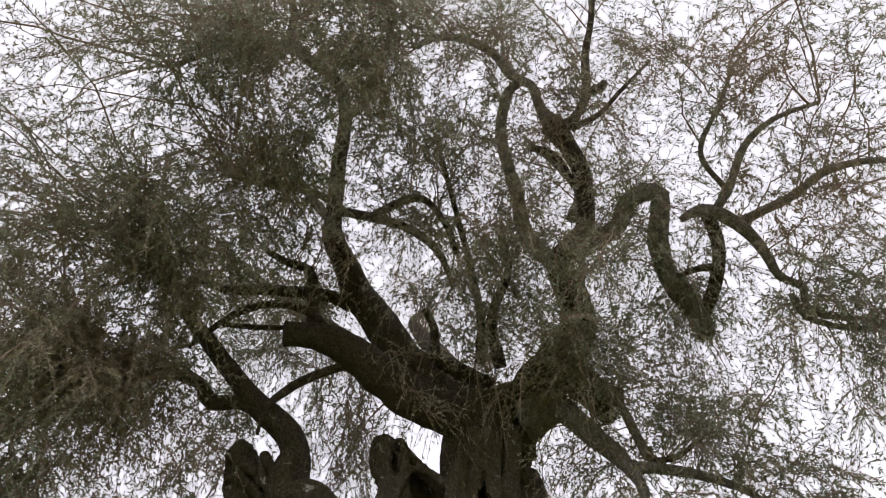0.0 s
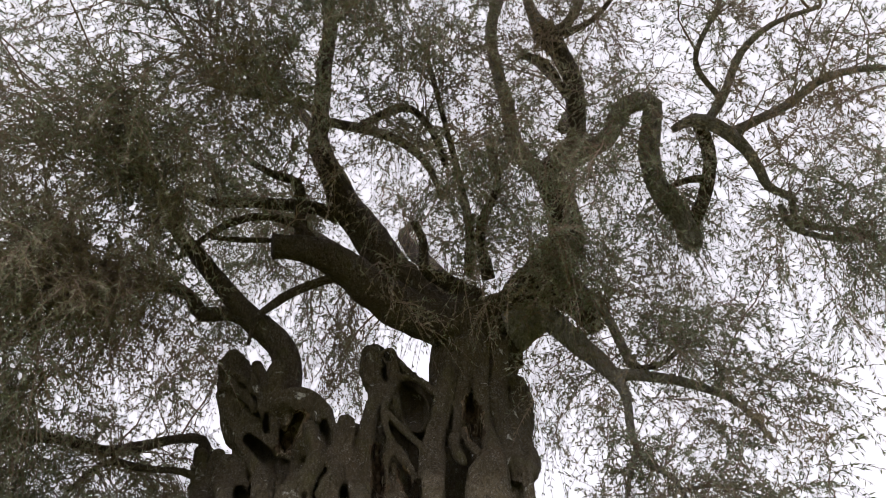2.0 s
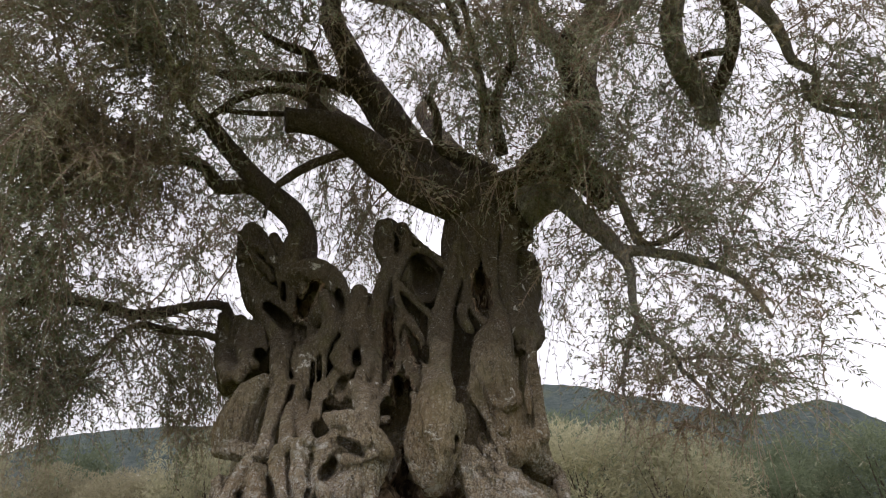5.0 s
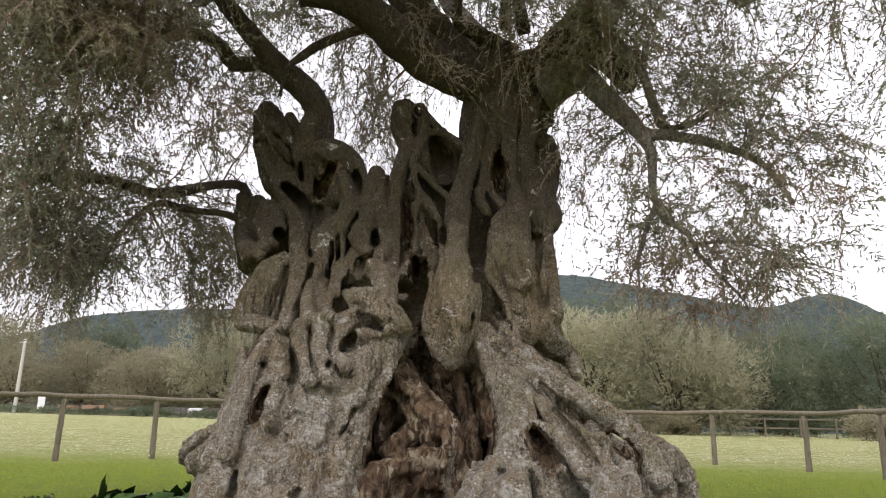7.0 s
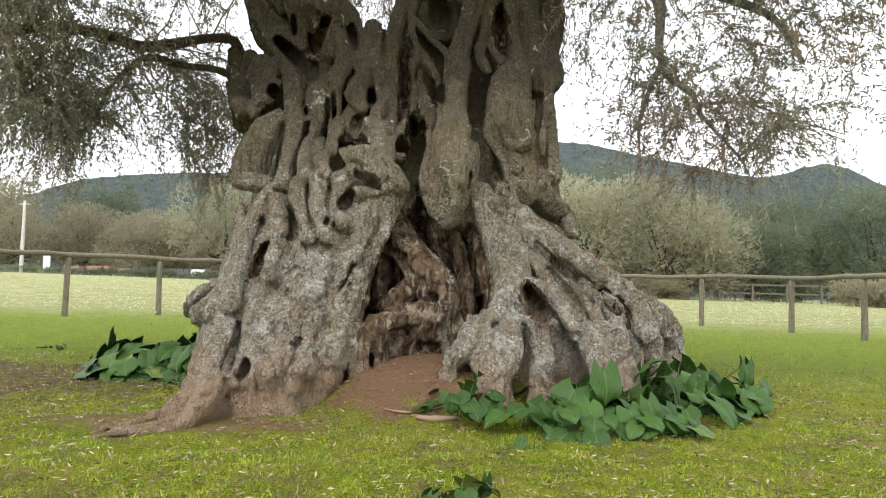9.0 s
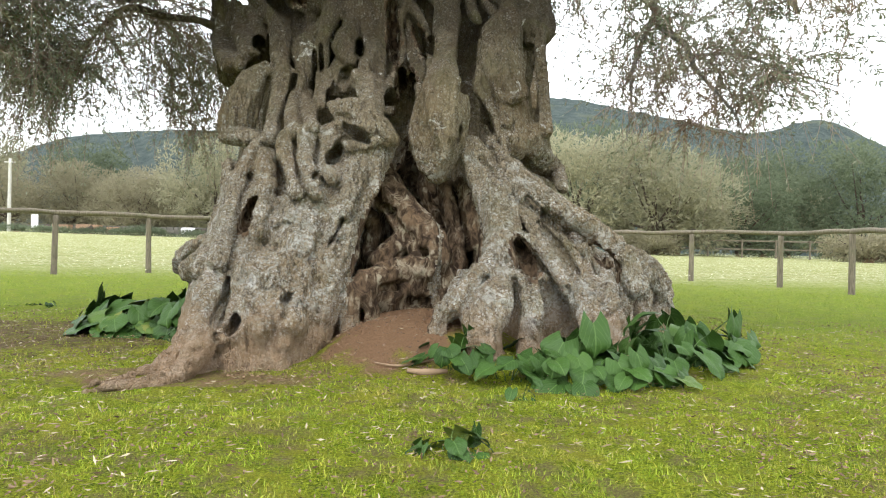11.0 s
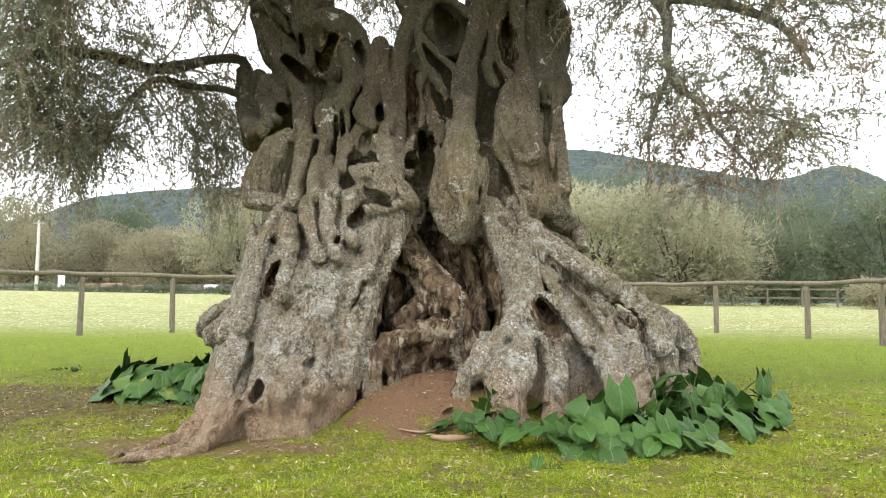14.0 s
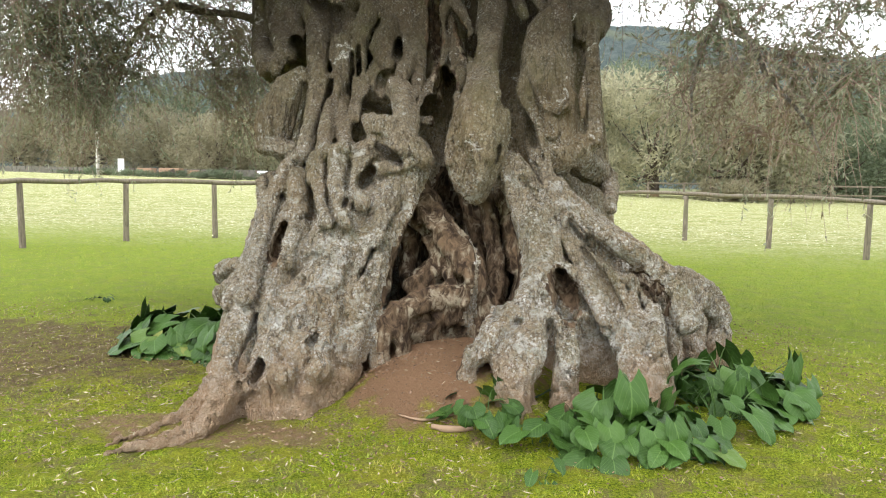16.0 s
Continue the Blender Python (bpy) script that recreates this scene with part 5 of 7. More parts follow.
rib((-0.30, 6.12, 0.80, 0.082), (-0.38, 6.03, 0.69, 0.094), (-0.47, 5.91, 0.63, 0.070), k=0.012)  # cavity loop
rib((-0.49, 5.74, 0.32, 0.110), (-0.32, 5.89, 0.35, 0.170), (-0.12, 6.01, 0.41, 0.195), (0.04, 6.10, 0.47, 0.175), (0.10, 6.01, 0.29, 0.128), k=0.012)  # cavity log
rib((-0.65, 6.41, 1.10, 0.067), (-0.56, 6.41, 0.90, 0.077), (-0.60, 6.36, 0.70, 0.066), (-0.51, 6.15, 0.56, 0.064), k=0.012)  # cavity side
rib((-0.12, 6.97, 1.40, 0.105), (-0.03, 6.93, 1.06, 0.114), (0.04, 6.82, 0.74, 0.111), (0.10, 6.61, 0.44, 0.098), (0.13, 6.35, 0.21, 0.084), k=0.012)  # cavity board
rib((0.04, 6.75, 1.38, 0.081), (0.13, 6.71, 1.06, 0.090), (0.19, 6.55, 0.74, 0.087), (0.19, 6.34, 0.45, 0.075), (0.10, 6.03, 0.22, 0.062), k=0.012)  # cavity board b
rib((0.20, 6.59, 1.31, 0.069), (0.26, 6.54, 1.00, 0.068), (0.28, 6.42, 0.75, 0.048), k=0.012)  # cavity board c
hollow((-0.10, 5.88, 0.71, 0.046), (-0.08, 5.88, 0.68, 0.046), deep=0.12)  # tangle eye
hollow((-0.43, 6.15, 1.09, 0.036), (-0.39, 6.12, 1.04, 0.042), deep=0.1)  # tangle eye
hollow((-0.41, 5.62, 0.42, 0.033), (-0.31, 5.70, 0.42, 0.044), deep=0.12)  # tangle eye
hollow((-0.18, 5.80, 0.31, 0.056), (-0.05, 5.85, 0.31, 0.051), deep=0.12)  # tangle eye

# the far side of the trunk
for q in range(9):
    a = radians(20 + 17.5 * q)
    cx, cy = -0.55 + 1.75 * math.cos(a), 8.15 + 1.05 * math.sin(a)
    rib((cx * 1.12 + 0.1, cy + 0.25 * math.sin(a), -0.4, 0.34), (cx, cy, 0.7, 0.27), (cx * 0.9, cy - 0.15, 1.9, 0.24), (cx * 0.85, cy - 0.3, 2.9, 0.18), k=0.08, flute=0.09, cords=0)


def surface(field):
    """Surface nets: a quad mesh of the field's zero level."""
    neg = field < 0
    n = np.array(field.shape)
    act = np.zeros(n - 1, dtype=np.int8)
    for c in range(8):
        o = ((c >> 2) & 1, (c >> 1) & 1, c & 1)
        act += neg[tuple(slice(q, q + m - 1) for q, m in zip(o, n))]
    ids = np.nonzero((act > 0) & (act < 8))
    index = np.full(n - 1, -1, dtype=np.int32)
    index[ids] = np.arange(len(ids[0]))
    base = np.stack(ids, -1)
    total, count = np.zeros((len(base), 3)), np.zeros(len(base))
    for axis in range(3):
        o1, o2 = [q for q in range(3) if q != axis]
        for s1 in (0, 1):
            for s2 in (0, 1):
                a = base.copy()
                a[:, o1] += s1
                a[:, o2] += s2
                b = a.copy()
                b[:, axis] += 1
                da, db = field[tuple(a.T)], field[tuple(b.T)]
                hit = (da < 0) != (db < 0)
                t = np.where(hit, da / np.where(hit, da - db, 1), 0)
                p = a.astype(float)
                p[:, axis] += t
                total += p * hit[:, None]
                count += hit
    at = total / count[:, None]
    verts = np.stack([np.interp(at[:, q], np.arange(N[q]), AX[q]) for q in range(3)], -1)
    faces = []
    for axis in range(3):
        o1, o2 = (axis + 1) % 3, (axis + 2) % 3
        sl = [slice(1, -1)] * 3
        a, b = list(sl), list(sl)
        a[axis], b[axis] = slice(0, -1), slice(1, None)
        na, nb = neg[tuple(a)], neg[tuple(b)]
        g = np.stack(np.nonzero(na != nb), -1) + 1
        g[:, axis] -= 1
        out = na[na != nb]
        q = []
        for s1, s2 in ((0, 0), (-1, 0), (-1, -1), (0, -1)):
            c = g.copy()
            c[:, o1] += s1
            c[:, o2] += s2
            q.append(index[tuple(c.T)])
        q = np.stack(q, -1)
        q[~out] = q[~out][:, ::-1]
        faces.append(q)
    f = np.vstack(faces)
    return verts, f[(f >= 0).all(1)], np.rint(at).astype(int)


FIELD[:, :, :2] = 1.0
verts, faces, cells = surface(FIELD)
# bark relief, pushed out along the normals
va, vb, vc = (verts[faces[:, q]] for q in (0, 1, 2))
fn = np.cross(vb - va, vc - va)
nor = np.zeros_like(verts)
for q in range(4):
    np.add.at(nor, faces[:, q], fn)
nor /= np.linalg.norm(nor, axis=1)[:, None] + 1e-12
relief = np.empty(len(verts))
bare = ROTTEN[tuple(cells.T)]
for q, p in enumerate(verts):
    v = Vector(p)
    g = Vector((p[0], p[1], p[2] * 0.35))
    if bare[q]:
        relief[q] = 0.045 * (0.3 - abs(noise.noise(v * 4 + g * 4))) + 0.02 * (0.25 - abs(noise.noise(v * 11))) + 0.01 * noise.noise(g * 30)
    else:
        relief[q] = 0.011 * noise.noise(v * 3.2) + 0.008 * noise.noise(v * 11) - 0.036 * max(0.0, 0.09 - abs(noise.noise(g * 7 + v * 2))) / 0.09 * (0.45 + noise.noise(v * 2.0 + Vector((5, 0, 0)))) + 0.016 * (0.3 - abs(noise.noise(g * 14 + v * 3))) + 0.008 * noise.noise(g * 30 + v * 4)
        relief[q] *= 1.35 - 0.75 * min(1.0, max(0.0, (p[2] - 1.2) / 0.8))
verts = verts + nor * relief[:, None]
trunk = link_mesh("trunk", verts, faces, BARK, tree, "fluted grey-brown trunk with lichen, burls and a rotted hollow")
# bare brown heartwood lines the rotted hollows, its dark colour also painting their shade
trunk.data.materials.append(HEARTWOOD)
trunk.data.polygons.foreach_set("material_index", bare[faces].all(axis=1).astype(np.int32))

LIMB_AT = []


def limb(*pts, bark=LIMB_BARK):
    path = smooth_path(pts, 0.09)
    v, f = tube(path, 14 if pts[0][3] > 0.08 else 9, 0.16, len(LIMB_AT), 4.0 if pts[0][3] > 0.08 else 9.0)
    LIMB_AT.extend(path[len(path) // 4:].tolist())
    return link_tube("limb", v, f, bark, tree)


limb((0.59, 7.85, 4.90, 0.36), (0.03, 7.70, 4.85, 0.275), (-0.43, 7.50, 5.03, 0.262), (-0.83, 7.30, 5.27, 0.222), (-1.21, 7.10, 5.45, 0.182), (-1.58, 6.95, 5.44, 0.15), (-1.72, 6.90, 5.42, 0.155))  # cut limb
limb((0.17, 7.75, 4.94, 0.207), (-0.28, 7.65, 5.41, 0.217), (-0.64, 7.60, 5.91, 0.222), (-0.95, 7.48, 6.32, 0.202), (-1.13, 7.26, 6.65, 0.173), (-1.29, 7.06, 6.94, 0.136), (-1.29, 6.87, 7.22, 0.114), (-1.23, 6.52, 7.81, 0.097), (-1.14, 6.18, 8.37, 0.090), (-1.26, 5.94, 8.78, 0.083), (-1.60, 5.69, 8.91, 0.075), (-1.85, 5.54, 9.17, 0.068), (-1.78, 5.24, 9.36, 0.052), (-2.02, 5.00, 9.79, 0.037))  # rising limb
limb((0.66, 7.70, 5.10, 0.138), (0.26, 7.70, 5.37, 0.098), (0.01, 7.60, 5.48, 0.077), (-0.01, 7.50, 5.85, 0.056), (-0.13, 7.36, 6.05, 0.042))  # short limb
limb((1.16, 7.60, 5.00, 0.313), (1.48, 7.50, 5.33, 0.274), (1.76, 7.40, 5.75, 0.222), (1.74, 7.27, 6.15, 0.196), (1.61, 7.08, 6.41, 0.188), (1.64, 6.91, 6.54, 0.165), (1.81, 6.62, 6.59, 0.114), (1.88, 6.44, 6.82, 0.113), (1.86, 6.26, 7.04, 0.106), (1.80, 6.12, 7.33, 0.105), (1.66, 5.97, 7.56, 0.119), (1.55, 5.87, 7.71, 0.190), (1.60, 5.82, 7.78, 0.155))  # right leader
limb((1.58, 5.89, 7.68, 0.098), (1.77, 5.80, 7.81, 0.063), (1.93, 5.64, 8.05, 0.064), (1.94, 5.36, 8.48, 0.050), (1.99, 5.02, 8.71, 0.042), (2.05, 4.70, 9.21, 0.028))  # leader tip
limb((1.51, 5.87, 7.71, 0.113), (1.35, 5.72, 7.94, 0.071), (1.25, 5.56, 8.18, 0.057), (1.01, 5.50, 8.28, 0.057), (0.78, 5.34, 8.53, 0.057), (0.42, 5.14, 8.54, 0.049), (0.02, 5.03, 8.41, 0.041), (-0.17, 5.10, 8.32, 0.034), bark=PALE_LIMB)  # leader arch
limb((1.52, 7.05, 6.56, 0.122), (1.27, 6.92, 6.64, 0.107), (1.13, 6.76, 6.88, 0.100), (1.05, 6.44, 7.12, 0.085), (0.94, 6.22, 7.45, 0.078), (0.87, 5.96, 7.85, 0.072), (0.99, 5.65, 8.19, 0.064), (1.18, 5.52, 8.25, 0.050), bark=PALE_LIMB)  # leader side
limb((1.73, 5.87, 7.70, 0.049), (2.05, 5.67, 7.73, 0.035), (2.29, 5.40, 7.85, 0.027), (2.60, 5.09, 8.00, 0.020))  # leader twig
limb((1.88, 5.62, 8.08, 0.057), (2.07, 5.49, 8.00, 0.063), (2.11, 5.39, 8.00, 0.048))  # leader stub
limb((1.77, 6.38, 7.20, 0.043), (1.63, 6.22, 7.44, 0.043), (1.42, 6.13, 7.58, 0.050), (1.21, 6.11, 7.62, 0.036))  # leader inner
limb((1.68, 6.91, 6.53, 0.151), (1.99, 6.60, 6.51, 0.113), (2.19, 6.35, 6.50, 0.110), (2.27, 6.07, 6.61, 0.114), (2.43, 5.88, 6.61, 0.111), (2.61, 5.92, 6.57, 0.111), (2.59, 6.10, 6.36, 0.119), (2.57, 6.25, 6.09, 0.125), (2.66, 6.42, 5.79, 0.125), (2.84, 6.54, 5.55, 0.125), (2.96, 6.60, 5.29, 0.105), (2.96, 6.60, 5.11, 0.098), bark=PALE_LIMB)  # crook limb
limb((2.98, 6.62, 5.36, 0.081), (3.13, 6.40, 5.62, 0.074), (3.18, 6.14, 5.91, 0.073), (3.10, 5.94, 6.13, 0.072), (3.03, 5.85, 6.22, 0.072))  # crook riser
limb((2.71, 5.79, 6.10, 0.041), (2.96, 5.77, 6.21, 0.071), (3.21, 5.78, 6.10, 0.077), (3.37, 5.78, 5.90, 0.070), (3.51, 5.84, 5.65, 0.058), (3.60, 5.91, 5.40, 0.046), (3.85, 6.00, 5.30, 0.040), (3.90, 6.08, 5.04, 0.034), (4.48, 6.00, 4.88, 0.022), bark=PALE_LIMB)  # pale arch
limb((3.30, 5.83, 6.04, 0.065), (3.61, 5.72, 6.15, 0.053), (3.87, 5.50, 6.17, 0.052), (4.06, 5.23, 6.21, 0.044), (4.36, 5.04, 6.18, 0.038), (4.75, 4.82, 5.97, 0.026), bark=PALE_LIMB)  # outer limb
limb((3.08, 5.92, 6.19, 0.057), (3.31, 5.68, 6.48, 0.051), (3.49, 5.39, 6.83, 0.044), (3.75, 5.10, 6.94, 0.031), (4.17, 4.88, 6.95, 0.024), bark=PALE_LIMB)  # outer riser
limb((3.27, 5.70, 6.46, 0.032), (2.99, 5.44, 6.78, 0.032), (3.16, 4.98, 7.09, 0.025), (3.32, 4.70, 7.42, 0.019), bark=PALE_LIMB)  # outer riser b
limb((3.18, 6.24, 5.79, 0.043), (2.92, 6.27, 5.77, 0.037), (2.72, 6.32, 5.71, 0.031))  # crook twig
limb((3.73, 6.04, 5.25, 0.036), (3.83, 6.10, 5.00, 0.035), (4.13, 6.00, 4.79, 0.028), (4.46, 5.90, 4.74, 0.022), bark=PALE_LIMB)  # outer drop
limb((-1.63, 7.75, 3.87, 0.221), (-1.59, 7.60, 4.26, 0.163), (-1.72, 7.50, 4.53, 0.158), (-1.99, 7.40, 4.74, 0.145), (-2.20, 7.30, 4.96, 0.119), (-2.44, 7.20, 5.23, 0.106), (-2.66, 7.10, 5.48, 0.100), (-2.84, 7.00, 5.68, 0.087), (-2.98, 6.77, 5.87, 0.066), (-3.08, 6.42, 6.10, 0.045), (-3.31, 6.12, 6.26, 0.031))  # left arm
limb((-1.96, 7.40, 4.71, 0.092), (-2.29, 7.35, 4.81, 0.085), (-2.52, 7.30, 4.77, 0.091), (-2.69, 7.20, 4.98, 0.078), (-2.93, 7.10, 5.04, 0.065), (-3.34, 7.00, 4.95, 0.051), (-3.70, 6.80, 4.67, 0.037), (-3.99, 6.60, 4.27, 0.023))  # left arm fork
limb((-2.29, 8.10, 2.62, 0.157), (-2.47, 8.10, 3.00, 0.100), (-2.49, 8.10, 3.34, 0.074), (-2.53, 8.00, 3.55, 0.061), (-2.76, 7.90, 3.54, 0.053), (-3.11, 7.80, 3.44, 0.059), (-3.46, 7.70, 3.36, 0.065), (-3.83, 7.50, 3.43, 0.057), (-4.30, 7.20, 3.37, 0.049), (-4.80, 6.90, 3.12, 0.035))  # low left arm
limb((-2.50, 8.05, 3.12, 0.060), (-2.68, 7.90, 3.18, 0.039), (-3.08, 7.80, 3.20, 0.039), (-3.37, 7.70, 3.25, 0.036), (-3.62, 7.70, 3.1, 0.026), (-3.8, 7.60, 2.75, 0.016), (-3.9, 7.60, 2.4, 0.01))  # low left arm under
limb((1.02, 7.60, 4.62, 0.279), (1.37, 7.40, 4.68, 0.16), (1.56, 7.20, 4.38, 0.125), (1.74, 7.00, 4.04, 0.11), (1.88, 6.80, 3.73, 0.075), (1.95, 6.70, 3.43, 0.05), (1.94, 6.70, 3.11, 0.038), (1.99, 6.60, 2.79, 0.028), (2.18, 6.50, 2.60, 0.026), (2.28, 6.50, 2.36, 0.021), bark=PALE_LIMB)  # right arm
limb((1.63, 7.30, 5.11, 0.104), (1.82, 7.20, 4.90, 0.083), (1.96, 7.00, 4.54, 0.055), (2.05, 6.90, 4.12, 0.048), (2.09, 6.80, 3.82, 0.052), bark=PALE_LIMB)  # right arm upper
limb((1.91, 6.80, 3.71, 0.075), (2.05, 6.70, 3.67, 0.062), (2.40, 6.60, 3.57, 0.050), (2.68, 6.50, 3.43, 0.044), (2.91, 6.40, 3.23, 0.032), (3.09, 6.30, 2.83, 0.021), bark=PALE_LIMB)  # right arm out
limb((2.10, 6.75, 3.76, 0.040), (2.31, 6.60, 3.73, 0.028), (2.57, 6.50, 3.89, 0.022))  # right arm twig
limb((1.66, 7.40, 4.95, 0.170), (1.81, 7.25, 4.64, 0.127), (1.88, 7.15, 4.43, 0.100))  # cut stub
limb((-1.46, 7.15, 5.64, 0.081), (-1.49, 7.09, 6.13, 0.076), (-1.54, 6.98, 6.39, 0.062), (-1.79, 6.82, 6.40, 0.048), (-2.01, 6.64, 6.43, 0.033))  # cut limb spur
limb((-1.07, 7.47, 6.23, 0.108), (-1.30, 7.37, 6.27, 0.086), (-1.64, 7.24, 6.24, 0.077), (-2.10, 7.12, 6.21, 0.069), (-2.51, 7.02, 6.14, 0.055), (-2.84, 6.85, 6.17, 0.040))  # side branch
limb((-1.32, 7.10, 5.64, 0.060), (-1.54, 7.07, 5.85, 0.054), (-1.91, 7.02, 5.92, 0.047), (-2.25, 6.96, 5.80, 0.047), (-2.51, 7.00, 5.65, 0.040), (-2.78, 6.90, 5.27, 0.026))  # thin branch
limb((-1.70, 7.00, 5.56, 0.033), (-2.13, 7.00, 5.58, 0.033), (-2.48, 7.00, 5.62, 0.027))  # thin branch b
limb((-0.99, 7.30, 5.25, 0.060), (-1.42, 7.30, 5.09, 0.053), (-1.72, 7.30, 4.90, 0.053), (-1.89, 7.20, 4.65, 0.032), (-1.94, 7.20, 4.33, 0.019))  # under branch
limb((-1.27, 6.85, 7.28, 0.066), (-0.81, 6.80, 7.11, 0.065), (-0.35, 6.77, 6.90, 0.057), (0.02, 6.82, 6.58, 0.049), (0.22, 6.96, 6.16, 0.028))  # centre branch
limb((-0.81, 6.80, 7.11, 0.051), (-0.40, 6.59, 7.17, 0.057), (-0.12, 6.47, 7.10, 0.049), (0.13, 6.63, 6.86, 0.042), (0.29, 6.76, 6.44, 0.035))  # centre branch b
limb((-1.27, 6.80, 7.36, 0.059), (-1.55, 6.52, 7.30, 0.043), (-1.99, 6.28, 7.17, 0.035), (-2.47, 6.00, 7.09, 0.027))  # centre branch c
limb((0.55, 7.60, 5.42, 0.069), (0.58, 7.50, 6.02, 0.057), (0.44, 7.00, 6.54, 0.043), (0.24, 6.46, 7.11, 0.035), (0.04, 5.92, 7.66, 0.028))  # centre up
limb((0.79, 7.60, 5.34, 0.083), (0.71, 7.40, 5.95, 0.064), (0.91, 6.88, 6.26, 0.048), (0.77, 6.46, 6.63, 0.034))  # centre up b
limb((-1.14, 6.18, 8.37, 0.060), (-0.90, 5.92, 8.22, 0.044), (-0.59, 5.40, 8.46, 0.035), (-0.42, 4.84, 8.70, 0.027))  # crown left
limb((-1.60, 5.69, 8.91, 0.052), (-1.93, 5.48, 8.96, 0.052), (-2.29, 5.24, 8.73, 0.043), (-2.61, 5.12, 8.32, 0.034), (-3.03, 5.04, 7.88, 0.026))  # crown left b
limb((0.6, 8.0, 4.9, 0.2), (0.2, 8.7, 6.0, 0.15), (-0.3, 9.5, 7.2, 0.1), (-0.2, 10.3, 8.0, 0.05))  # rear limb
limb((0.9, 8.0, 4.9, 0.18), (1.8, 8.7, 6.2, 0.14), (2.3, 9.2, 7.4, 0.09), (2.6, 9.6, 8.6, 0.04))  # rear limb right
limb((0.1, 7.9, 5.0, 0.18), (-1.2, 8.5, 6.3, 0.14), (-2.3, 9.0, 7.4, 0.1), (-3.2, 9.4, 8.4, 0.04))  # rear limb left
limb((-1.4, 7.5, 7.6, 0.08), (-2.0, 7.9, 8.8, 0.06), (-2.4, 8.4, 10.0, 0.03))  # high limb left
limb((1.9, 7.2, 7.4, 0.08), (2.2, 7.8, 8.6, 0.06), (1.6, 8.2, 10.2, 0.03))  # high limb right
limb((1.97, 6.70, 2.96, 0.03), (1.78, 6.64, 2.51, 0.02), (1.74, 6.64, 2.25, 0.015), (1.75, 6.62, 2.04, 0.009), (1.71, 6.64, 1.8, 0.005), bark=PALE_LIMB)  # hanging twig
limb((2.25, 6.49, 2.42, 0.021), (2.40, 6.42, 2.20, 0.016), (2.55, 6.35, 2.0, 0.013), (2.62, 6.35, 1.88, 0.009), (2.68, 6.35, 1.74, 0.005), bark=PALE_LIMB)  # hanging twig b
limb((2.22, 6.49, 2.50, 0.018), (2.62, 6.42, 2.50, 0.014), (2.99, 6.35, 2.35, 0.009), (3.37, 6.16, 2.17, 0.005), bark=PALE_LIMB)  # hanging twig c

# ---- the crown: branchlets, twigs and leaves ----
RNG = np.random.default_rng(7)
LIMB_AT = np.array(LIMB_AT)


def strands(paths, radii, sides=3):
    """Thin tubes for many strands with equal numbers of points: paths (n, m, 3), radii (n, m)."""
    n, m, _ = paths.shape
    tan = np.gradient(paths, axis=1)
    tan /= np.linalg.norm(tan, axis=2)[..., None] + 1e-9
    u = np.cross(tan, np.array((0.35, 0.8, 0.5)))
    u /= np.linalg.norm(u, axis=2)[..., None] + 1e-9
    w = np.cross(tan, u)
    ang = np.linspace(0, 2 * np.pi, sides, endpoint=False)
    v = paths[:, :, None] + radii[:, :, None, None] * (np.cos(ang)[:, None] * u[:, :, None] + np.sin(ang)[:, None] * w[:, :, None])
    a, i, j = np.meshgrid(np.arange(n), np.arange(m - 1), np.arange(sides), indexing="ij")
    q = (a * m + i) * sides + j
    q2 = (a * m + i) * sides + (j + 1) % sides
    return v.reshape(-1, 3), np.stack([q, q2, q2 + sides, q + sides], -1).reshape(-1, 4)


def blades(base, way, side, length, width):
    """Pointed leaves as folded quads."""
    mid = base + way * (0.45 * length)[:, None]
    v = np.stack([base, mid + side * (0.5 * width)[:, None], base + way * length[:, None], mid - side * (0.5 * width)[:, None]], 1)
    return v.reshape(-1, 3), np.arange(len(base) * 4).reshape(-1, 4)


